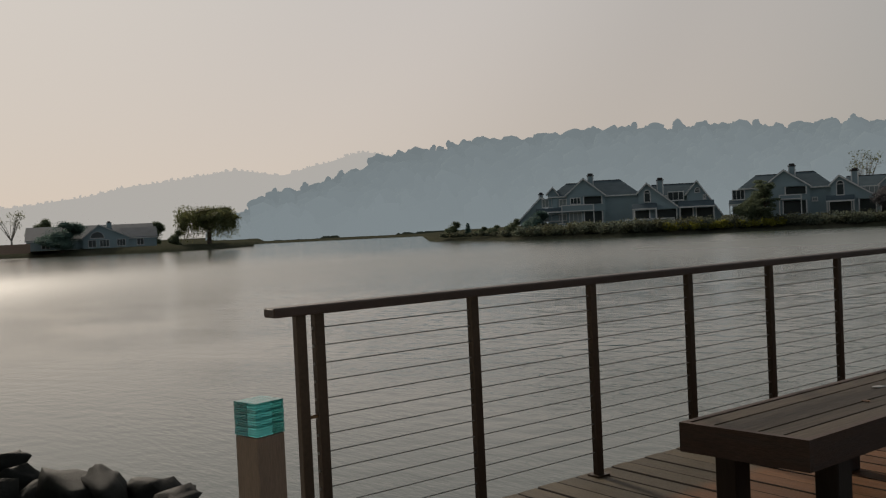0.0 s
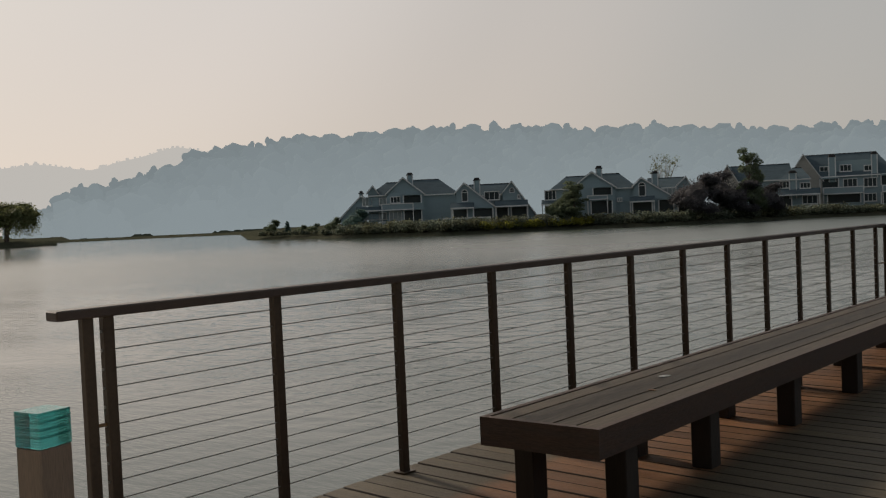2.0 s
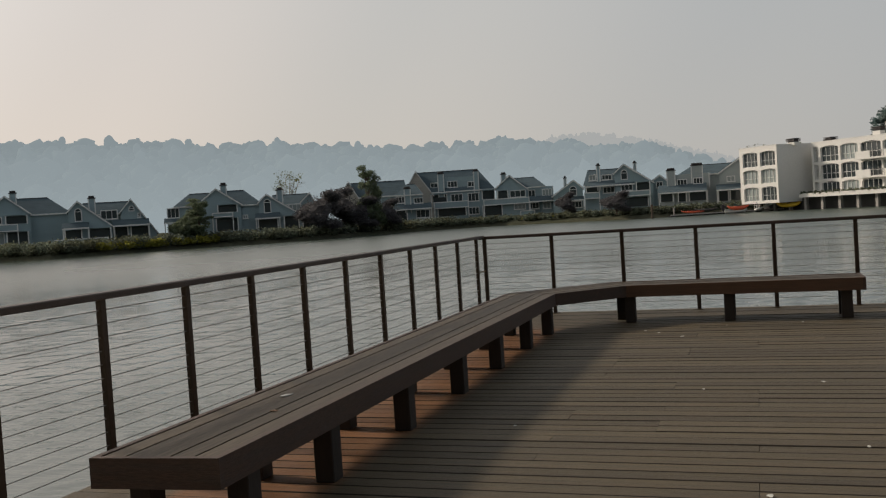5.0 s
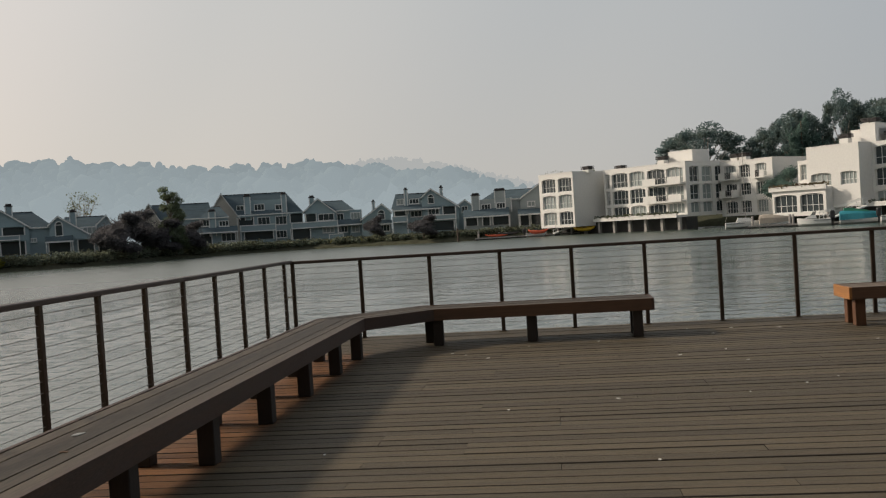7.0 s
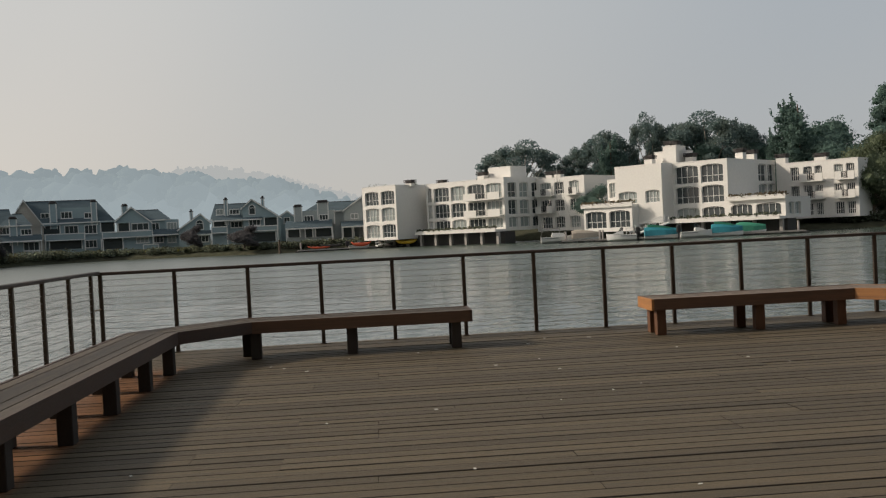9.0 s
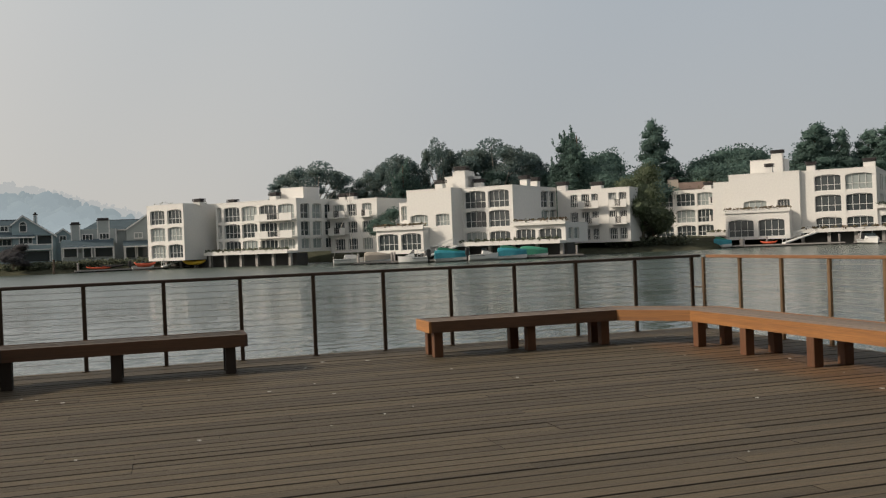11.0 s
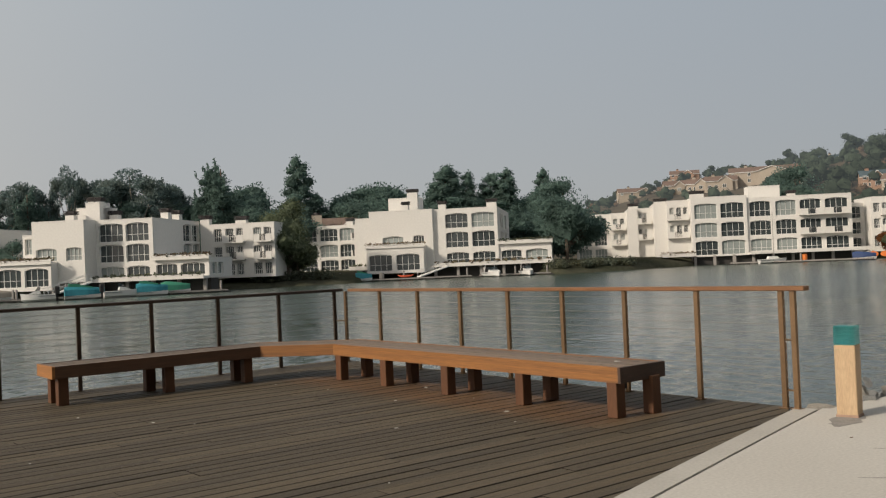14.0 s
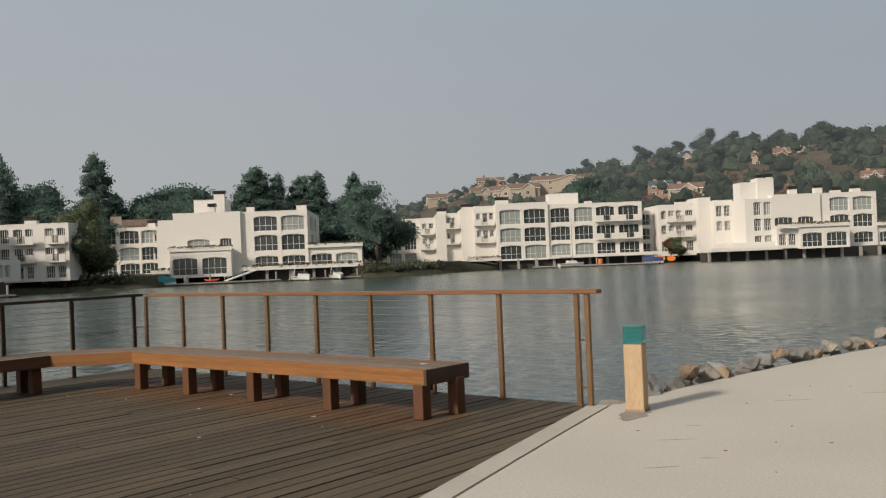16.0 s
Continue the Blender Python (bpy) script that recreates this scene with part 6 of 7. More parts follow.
        bm = bmesh.new()
        box(bm, u0 + 0.14, u1 - 0.14, v0 + 0.01, v0 + 0.05, z, z + 0.9)
        part("balustrade", bm, wall or M_SHINGLE, ba)
    for u0, u1, v, z0, z1 in trims:
        part("corner_board", boxed(u0, u1, v - 0.06, v + 0.02, z0, z1), M_TRIM, root, "white corner board")
    return root


# ---- grey shingled houses along the far bank ----
M_SHINGLE_PALE = mat("pale_grey_shingle", (0.34, 0.375, 0.37), 0.85, var=0.14, scale=0.4, fine=5, stretch=(1, 1, 6), tint=(0.28, 0.31, 0.31), bump=0.3)
BANK = 1.0


def lake_house(az, dist, shingle, label):
    x, y = polar(az, dist)
    root = thing("house", pose(x, y, WATER_Z, 0, 0, -az), label, "house", "shingled lakeside houses")
    return root, shingle


def lake_gable(home, ul, zl, ua, za, ur, zr, v0, v1, shingle=None):
    """A gabled block whose end wall faces the water; its two slopes may come down to different heights."""
    root = home[0]
    bm = bmesh.new()
    prism(bm, [(ul, min(zl - 0.3, BANK)), (ur, min(zr - 0.3, BANK)), (ur, zr), (ua, za), (ul, zl)], v0, v1)
    part("wall", bm, shingle or home[1], root)
    rb, bb = bmesh.new(), bmesh.new()
    for ue, ze in ((ul, zl), (ur, zr)):
        slope = (za - ze) / (ua - ue)
        uo = ue - math.copysign(0.3, ua - ue)
        zo = ze + slope * (uo - ue)
        prism(rb, [(uo, zo + 0.02), (ua, za + 0.02), (ua, za + 0.19), (uo, zo + 0.19)], v0 - 0.35, v1 + 0.2)
        prism(bb, [(uo, zo - 0.13), (ua, za - 0.13), (ua, za + 0.15), (uo, zo + 0.15)], v0 - 0.42, v0 - 0.36)
    roof = part("roof", rb, M_ROOF, root)
    part("barge_board", bb, M_TRIM, roof, "white barge board")


def lake_roof(home, r0, r1, top, e0, e1, eave, v0, v1):
    """A block with its ridge along the water, the ends hipped where the ridge is shorter than the eaves."""
    root = home[0]
    part("wall", boxed(min(e0, r0) + 0.25 if e0 > r0 else e0 + 0.25, e1 - 0.25, v0, v1, BANK, eave), home[1], root)
    bm = bmesh.new()
    vm, o = (v0 + v1) / 2, 0.4
    base = [bm.verts.new(p) for p in ((e0, v0 - o, eave), (e1, v0 - o, eave), (e1, v1 + o, eave), (e0, v1 + o, eave))]
    crest = [bm.verts.new(p) for p in ((r0, vm, top), (r1, vm, top))]
    bm.faces.new((base[0], base[1], crest[1], crest[0]))
    bm.faces.new((base[2], base[3], crest[0], crest[1]))
    bm.faces.new((base[1], base[2], crest[1]))
    bm.faces.new((base[3], base[0], crest[0]))
    bm.faces.new(base[::-1])
    roof = part("roof", bm, M_ROOF, root)
    part("gutter", boxed(e0, e1, v0 - o - 0.10, v0 - o - 0.02, eave - 0.16, eave + 0.06, bevel=0.02), M_TRIM, roof, "white gutter board")
    part("ridge_cap", boxed(r0, r1, vm - 0.12, vm + 0.12, top - 0.05, top + 0.07), M_DARK, roof)


def lake_wall(home, u0, u1, z0, z1, v0, v1):
    part("wall", boxed(u0, u1, v0, v1, z0 if z0 > 4 else BANK, z1), home[1], home[0])
    part("corner_board", boxed(u1 - 0.12, u1 + 0.02, v0 - 0.04, v0 + 0.1, z0 if z0 > 4 else BANK, z1), M_TRIM, home[0], "white corner board")


def lake_pane(fr, w, h, t, dark):
    pick = wrnd.random()
    part("pane", boxed(t, w - t, -0.02, 0.02, t, h - t), M_PANE_DARK if dark or pick < 0.6 else M_PANE_PALE, fr)


def lake_window(home, u0, u1, z0, z1, v):
    w, h, t = u1 - u0, z1 - z0, 0.13
    fr = part("window", lattice(w, h, t, 0.08, [w / 2] if w < 1.6 else [w / 3, w * 2 / 3], [], -0.10, 0.09), M_TRIM, home[0])
    fr.matrix_local = pose(u0, v, z0)
    lake_pane(fr, w, h, t, False)
    part("sill", boxed(-0.08, w + 0.08, -0.18, -0.10, -0.06, 0.06), M_TRIM, fr)


def lake_porch(home, u0, u1, z0, z1, v):
    """A sheltered opening between white posts under a shadowing beam; a dark glazed panel paints its shade."""
    w, h = u1 - u0, z1 - z0
    recess = part("sliding_door", lattice(w, h, 0.08, 0.07, [w * 0.5], [], 0.0, 0.09), M_DARK, home[0], "dark glazed panel standing for the shaded opening")
    recess.matrix_local = pose(u0, v, z0)
    lake_pane(recess, w, h, 0.08, True)
    for u in (u0 - 0.05, u1 - 0.13):
        part("porch_post", boxed(u, u + 0.18, v - 0.75, v - 0.57, z0 - 0.1, z1 + 0.12), M_TRIM, home[0], "white porch post")
    part("porch_beam", boxed(u0 - 0.05, u1 + 0.05, v - 0.80, v + 0.05, z1 + 0.12, z1 + 0.3), home[1], home[0])


def lake_arch(home, u0, u1, z0, z1, v):
    w, h = u1 - u0, z1 - z0
    rise = min(w / 2, h * 0.6)
    bm = bmesh.new()
    ring = [[(w / 2 + (w / 2 - g) * math.cos(math.pi * i / 10), h - rise + (rise - g) * math.sin(math.pi * i / 10)) for i in range(11)] for g in (0.0, 0.13)]
    for i in range(10):
        prism(bm, [ring[0][i], ring[0][i + 1], ring[1][i + 1], ring[1][i]], -0.10, 0.05)
    for a in ((0, 0.13, 0, h - rise), (w - 0.13, w, 0, h - rise), (0.13, w - 0.13, 0, 0.13), (0.13, w - 0.13, h - rise - 0.05, h - rise + 0.05)):
        if a[3] - a[2] > 0.02:
            box(bm, a[0], a[1], -0.10, 0.05, a[2], a[3])
    fr = part("arched_window", bm, M_TRIM, home[0])
    fr.matrix_local = pose(u0, v, z0)
    bm = bmesh.new()
    prism(bm, arch_pts(w - 0.1, h - 0.05, rise - 0.05, 10), -0.03, 0.0)
    part("pane", bm, M_PANE_DARK, fr).location = (0.05, 0, 0)


def lake_chimney(home, u0, u1, z0, z1, v):
    bm = bmesh.new()
    box(bm, u0 + 0.06, u1 - 0.06, v + 0.04, v + 0.9, z0 - 1.6, z1 - 0.25)
    ch = part("chimney", bm, home[1], home[0], "shingle-clad chimney with white corner boards")
    for u in (u0, u1 - 0.18):
        part("corner_board", boxed(u, u + 0.18, v - 0.02, v + 0.14, z0 - 1.6, z1 - 0.25), M_TRIM, ch)
    bm = bmesh.new()
    box(bm, u0 - 0.08, u1 + 0.08, v - 0.08, v + 0.98, z1 - 0.25, z1 - 0.10)
    box(bm, u0 + 0.1, u1 - 0.1, v + 0.1, v + 0.8, z1 - 0.10, z1 + 0.22, bevel=0.08)
    part("cap", bm, M_DARK, ch, "dark metal chimney cap")


def lake_balcony(home, u0, u1, z0, z1, v):
    """A shingled parapet with a white cap and end posts on a floor that reaches back to the wall."""
    bm = bmesh.new()
    box(bm, u0, u1, v, v + 0.08, z0, z1 - 0.1)
    box(bm, u0, u1, v + 0.08, v + 1.3, z0, z0 + 0.15)
    ba = part("balcony", bm, home[1], home[0])
    part("cap_rail", boxed(u0 - 0.06, u1 + 0.06, v - 0.07, v + 0.12, z1 - 0.1, z1 + 0.06), M_TRIM, ba, "white cap rail")
    part("floor_edge", boxed(u0 - 0.02, u1 + 0.02, v - 0.05, v - 0.005, z0 - 0.05, z0 + 0.12), M_TRIM, ba, "white floor edge")
    for u in (u0 - 0.06, u1 - 0.10):
        part("end_post", boxed(u, u + 0.16, v - 0.09, v + 0.10, min(z0, 1.4), z1 - 0.11), M_TRIM, ba, "white post")


def lake_shed(home, u0, u1, z0, z1, v0, v1):
    """A lean-to roof over the ground floor with a white fascia."""
    bm = bmesh.new()
    prism(bm, [(v0, z0), (v1, z1), (v1, z1 + 0.16), (v0, z0 + 0.16)], u0, u1, axis="x")
    ro = part("lean_to_roof", bm, M_ROOF, home[0])
    part("fascia", boxed(u0, u1, v0 - 0.07, v0 - 0.005, z0 - 0.08, z0 + 0.15), M_TRIM, ro, "white fascia")
    if z0 < 4.5:
        for u in (u0 + 0.05, u1 - 0.2):
            part("post", boxed(u, u + 0.15, v0 + 0.05, v0 + 0.2, BANK, z0), M_TRIM, ro)


home = lake_house(-44.1, 164, M_SHINGLE, "grey shingled house with a balcony, white trim and hipped dark roof")
lake_gable(home, -2.8, 7.5, 0.2, 10.1, 3.8, 7.2, 0, 11)
lake_roof(home, 1.7, 6.8, 9.9, 1.6, 10.1, 7.0, 1.2, 11)
lake_roof(home, -2.9, -0.3, 9.6, -6.1, -0.4, 7.2, 1.0, 10)
lake_gable(home, -6.1, 7.9, -5.2, 8.9, -4.4, 7.8, 0.8, 4)
lake_gable(home, -11.1, 3.5, -7.4, 7.2, -7.0, 7.0, 1.0, 9)
lake_chimney(home, 0.9, 2.0, 9.6, 10.9, 2.0)
lake_chimney(home, -7.8, -7.0, 7.0, 8.0, 3.0)
lake_window(home, -7.2, -5.4, 5.4, 7.0, 0.9)
lake_window(home, -4.2, -2.8, 5.5, 6.8, 0.9)
lake_window(home, -2.2, -0.4, 5.7, 6.9, -0.1)
lake_porch(home, 0.1, 3.3, 5.7, 6.9, -0.1)
lake_balcony(home, -3.7, 1.8, 4.5, 5.6, -1.2)
lake_shed(home, -8.3, -3.7, 4.5, 5.1, -0.4, 0.8)
lake_window(home, -6.9, -2.9, 2.9, 4.2, 0.9)
lake_window(home, -2.5, -0.2, 2.4, 4.3, -0.1)
lake_porch(home, 0.1, 3.3, 2.2, 4.3, -0.1)
lake_window(home, -9.5, -8.3, 3.1, 3.9, 0.9)
lake_balcony(home, -4.3, 1.1, 2.1, 2.5, -2.4)
home = lake_house(-39.1, 156, M_SHINGLE, "grey shingled house with steep gables and an arched window")
lake_gable(home, -4.6, 7.0, -3.2, 8.4, 1.7, 4.4, 0, 9)
lake_roof(home, -2.5, 4.6, 8.3, -2.6, 5.5, 6.3, 2.5, 10)
lake_gable(home, 3.2, 6.6, 4.8, 8.4, 8.5, 3.0, 1.2, 9)
lake_chimney(home, -1.6, -0.5, 6.7, 9.1, 1.2)
lake_arch(home, -3.7, -2.6, 5.3, 7.4, -0.1)
lake_window(home, 0.1, 2.7, 5.4, 6.9, 1.0)
lake_arch(home, 4.4, 5.3, 6.5, 7.4, 1.1)
lake_window(home, 5.7, 6.2, 5.4, 6.2, 1.1)
lake_shed(home, -5.6, -1.7, 4.2, 5.0, -1.6, 0)
lake_porch(home, -5.3, -2.8, 2.4, 4.0, -0.1)
lake_porch(home, -1.8, 1.5, 2.2, 4.0, -0.1)
lake_balcony(home, -6.8, 1.0, 2.1, 2.6, -2.2)
lake_shed(home, 1.8, 7.4, 4.2, 5.1, -0.8, 1.0)
lake_porch(home, 2.0, 4.1, 1.9, 4.2, 1.1)
lake_porch(home, 4.5, 7.3, 2.0, 4.0, 1.1)
home = lake_house(-32.1, 159, M_SHINGLE, "grey shingled house with a hipped roof behind a dark tree")
lake_gable(home, -3.1, 7.8, -1.0, 9.4, 2.9, 6.7, 0, 10)
lake_roof(home, 0.1, 3.7, 9.2, 0.0, 6.6, 6.5, 1.2, 10)
lake_roof(home, -5.5, -1.6, 9.0, -8.1, -1.7, 6.8, 0.9, 9)
lake_chimney(home, -0.3, 0.8, 8.9, 10.3, 2.0)
lake_window(home, -9.1, -7.1, 5.0, 6.7, 0.8)
lake_porch(home, -0.9, 2.3, 5.5, 6.6, -0.1)
lake_balcony(home, -1.8, 1.5, 4.7, 5.4, -1.2)
lake_porch(home, -1.3, 2.3, 2.4, 4.4, -0.1)
lake_shed(home, -9.6, -6.8, 4.2, 4.9, -0.4, 0.8)
lake_window(home, -9.1, -7.2, 2.4, 4.1, 0.8)
lake_window(home, 3.1, 4.0, 4.2, 4.9, 1.1)
home = lake_house(-28.9, 159, M_SHINGLE, "grey shingled house with a long sloping gable and porch")
lake_gable(home, -3.0, 6.8, -1.7, 8.0, 4.1, 4.2, 0, 9)
lake_roof(home, -0.7, 5.5, 8.0, -0.8, 6.6, 6.2, 2.5, 10)
lake_gable(home, 4.1, 6.5, 5.6, 7.9, 6.7, 5.8, 1.6, 9)
lake_chimney(home, -0.0, 1.1, 6.7, 8.9, 1.2)
lake_arch(home, -2.2, -1.0, 4.9, 7.3, -0.1)
lake_window(home, 1.9, 4.0, 5.0, 6.2, 1.0)
lake_shed(home, -3.7, 0.4, 4.0, 4.8, -1.6, 0)
lake_porch(home, -3.3, 0.0, 2.1, 4.0, -0.1)
lake_porch(home, 1.0, 3.5, 1.7, 4.1, -0.1)
lake_shed(home, 4.0, 7.0, 4.0, 4.9, -0.6, 1.0)
lake_porch(home, 4.1, 6.6, 1.6, 3.9, 1.1)
home = lake_house(-22.1, 178, M_SHINGLE, "dark-roofed shingled house half hidden by trees")
lake_gable(home, -8.8, 8.0, -7.5, 10.1, -5.7, 7.0, 0.4, 9, M_SHINGLE_SUNLIT)
lake_roof(home, -7.2, 3.3, 10.0, -5.7, 4.0, 7.0, 1.0, 9)
lake_roof(home, 3.7, 5.3, 9.1, 1.3, 6.7, 6.9, -1.0, 8)
lake_chimney(home, 3.0, 4.3, 5.1, 8.3, -1.3)
lake_window(home, 1.4, 3.1, 5.4, 6.7, -1.1)
lake_window(home, 4.8, 6.6, 5.2, 6.3, -1.1)
lake_shed(home, 1.0, 8.1, 4.1, 5.1, -2.6, -1.0)
lake_porch(home, 1.3, 3.4, 2.2, 4.0, -1.1)
lake_window(home, 5.1, 7.7, 2.4, 4.0, -1.1)
lake_balcony(home, 5.8, 10.4, 1.9, 2.2, -3.0)
home = lake_house(-18.1, 182, M_SHINGLE, "long three-storey shingled house with dormers and two chimneys")
lake_gable(home, -8.3, 9.6, -7.1, 11.5, -4.0, 6.9, 1.0, 11, M_SHINGLE_SUNLIT)
lake_roof(home, -7.0, 5.2, 11.5, -4.1, 8.4, 7.2, 1.6, 11)
lake_wall(home, -1.8, 4.9, 7.3, 10.0, 2.2, 7)
lake_chimney(home, -2.9, -1.6, 7.8, 11.0, 1.4)
lake_chimney(home, 4.2, 5.3, 8.2, 11.1, 1.4)
lake_window(home, -4.4, -2.9, 8.2, 9.2, 2.6)
lake_window(home, -1.0, 1.0, 8.0, 9.3, 2.1)
lake_window(home, 3.0, 4.6, 7.9, 9.0, 2.1)
lake_porch(home, -4.4, -1.2, 5.3, 6.7, 1.5)
lake_window(home, -0.5, 1.9, 5.0, 6.7, 1.5)
lake_window(home, 2.9, 5.1, 5.0, 6.7, 1.5)
lake_balcony(home, -3.8, 2.9, 4.0, 5.2, 0.2)
lake_porch(home, -3.2, 2.4, 2.4, 3.9, 1.5)
lake_window(home, 2.9, 5.0, 2.4, 3.9, 1.5)
lake_porch(home, 5.7, 8.2, 5.3, 6.9, 1.5)
home = lake_house(-14.2, 181, M_SHINGLE, "shingled house with a wide gable and long balcony")
lake_gable(home, -3.9, 7.2, -1.2, 9.5, 2.1, 6.8, 0.6, 10)
lake_roof(home, -0.3, 3.7, 9.1, -0.3, 5.9, 7.0, 1.6, 10)
lake_chimney(home, -2.9, -1.8, 8.5, 10.1, 2.0)
lake_porch(home, -3.7, -1.6, 5.2, 6.6, 0.5)
lake_window(home, -1.3, 1.8, 5.2, 6.6, 0.5)
lake_window(home, 2.3, 3.7, 5.1, 6.5, 1.5)
lake_window(home, 5.0, 6.9, 5.1, 6.5, 1.0)
lake_wall(home, 4.7, 7.2, 3.0, 7.0, 1.1, 8)
lake_balcony(home, -6.4, 2.4, 4.0, 5.1, -0.6)
lake_shed(home, 2.4, 7.4, 4.1, 5.1, -0.6, 1.0)
lake_porch(home, -6.7, -2.9, 2.0, 3.9, 0.5)
lake_window(home, -0.6, 1.7, 2.8, 3.9, 0.5)
lake_window(home, 2.3, 4.3, 2.7, 4.0, 1.0)
lake_window(home, 5.0, 6.6, 2.6, 3.9, 1.0)
lake_balcony(home, 0.6, 3.3, 1.0, 2.5, -2.0)
home = lake_house(-10.9, 177, M_SHINGLE, "small shingled house with an arched gable window")
lake_gable(home, -3.3, 4.9, 0.7, 7.6, 2.3, 6.1, 0, 9)
lake_arch(home, -0.2, 1.2, 4.7, 6.6, -0.1)
lake_chimney(home, -1.2, -0.6, 6.5, 8.4, 1.0)
lake_window(home, 0.1, 2.0, 2.4, 3.7, -0.1)
lake_shed(home, -1.1, 2.5, 3.8, 4.4, -1.0, 0)
home = lake_house(-8.2, 169, M_SHINGLE, "shingled house with a tall gable, arched window and balcony")
lake_roof(home, -4.9, 1.1, 9.2, -5.7, 0.9, 6.3, 1.6, 11)
lake_gable(home, 0.0, 8.2, 1.7, 9.6, 6.6, 6.2, 0.4, 10)
lake_chimney(home, -3.2, -2.5, 6.9, 10.0, 1.2)
lake_chimney(home, 3.4, 4.0, 8.4, 10.1, 3.0)
lake_window(home, -4.6, -3.3, 7.1, 8.2, 1.4)
lake_window(home, -2.3, -0.5, 7.1, 8.1, 1.4)
lake_arch(home, 1.1, 2.3, 6.9, 8.7, 0.3)
lake_shed(home, -5.3, 3.4, 6.0, 6.8, -0.2, 1.4)
lake_porch(home, -5.2, -2.8, 4.7, 6.0, 1.5)
lake_window(home, -2.2, -0.1, 4.7, 5.9, 1.5)
lake_window(home, 1.0, 3.1, 4.9, 6.1, 0.3)
lake_porch(home, 3.7, 6.1, 4.0, 6.2, 0.3)
lake_balcony(home, 0.2, 6.0, 3.9, 4.8, -0.8)
lake_balcony(home, -5.5, -2.8, 3.9, 5.0, 0.2)
lake_window(home, -2.2, -0.3, 2.3, 3.7, 1.5)
lake_porch(home, 0.3, 5.7, 2.0, 3.6, 0.3)
home = lake_house(-5.7, 176, M_SHINGLE, "small grey shingled house set back between neighbours")
lake_gable(home, -1.0, 6.4, 0.5, 7.4, 2.1, 6.1, 0, 8)
lake_window(home, -0.2, 1.0, 5.1, 6.3, -0.1)
home = lake_house(-3.3, 164, M_SHINGLE_PALE, "pale shingled house with two stout chimneys and a hedge")
lake_roof(home, -0.9, 6.5, 8.6, -3.8, 7.0, 6.8, 2.0, 12)
lake_gable(home, 3.4, 6.8, 7.0, 9.2, 8.6, 7.0, 1.0, 11)
lake_wall(home, -4.0, 1.8, 4.5, 7.0, 1.0, 8)
lake_chimney(home, -5.3, -3.8, 4.9, 8.0, 0.6)
lake_chimney(home, -1.2, 0.8, 6.5, 8.6, 1.0)
lake_window(home, -3.6, -1.9, 5.0, 6.2, 0.9)
lake_window(home, -0.9, 0.7, 5.2, 6.3, 0.9)
lake_shed(home, -6.8, 1.3, 3.9, 5.2, -1.4, 1.0)
lake_porch(home, -6.5, -4.3, 2.5, 4.0, -0.2)
lake_porch(home, -3.5, -2.1, 2.4, 4.0, -0.2)
lake_porch(home, -1.7, 1.3, 2.4, 3.9, -0.2)
lake_wall(home, -6.8, 1.4, 0.9, 4.0, 0, 7)
lake_window(home, 4.6, 6.0, 5.2, 6.2, 0.9)
lake_shed(home, 2.8, 7.2, 3.8, 4.7, -1.2, 0.9)
lake_porch(home, 3.1, 4.8, 2.0, 3.9, 0.9)
lake_porch(home, 5.0, 6.8, 2.0, 3.9, 0.9)

# the low house on the spit
house(-73.3, 256, [(-16.5, 14.5, 2, 16, 1.6, 4.3, 7.6, "u"), (-3.0, 8.2, 0.5, 12, 1.6, 4.4, 7.6, "v", 1.0), (6.5, 15.2, 1.0, 10, 1.6, 4.2, 6.6, "u")],
      [(-1.8, 0.45, 1.9, 2.0, 1.9), (1.0, 0.45, 1.9, 2.4, 1.9), (5.2, 0.45, 2.0, 2.2, 1.8), (10.2, 0.95, 2.0, 1.8, 1.8), (-13, 1.95, 2.0, 2.0, 1.8)], [(-1.3, 0.45, 4.2, 3.6, 1.75)], [(3.0, 6, 1.2, 6.0, 8.2)], [], [],
      "low grey lakeside house with a broad pale roof and arched window", roofm=mat("pale_grey_roof", (0.17, 0.185, 0.20), 0.8, var=0.15, scale=0.5, fine=6))
x, y = polar(-77.9, 252)
wl_ = thing("garden_wall", pose(x, y, WATER_Z + 1.2, 0, 0, 78), "reddish brown garden wall by the low house", "wall")
bm = bmesh.new()
box(bm, -7, 5.0, 0, 0.3, 0, 2.2, bevel=0.03)
box(bm, -7.1, 5.1, -0.05, 0.35, 2.2, 2.32)
part("wall", bm, M_OCHRE, wl_)

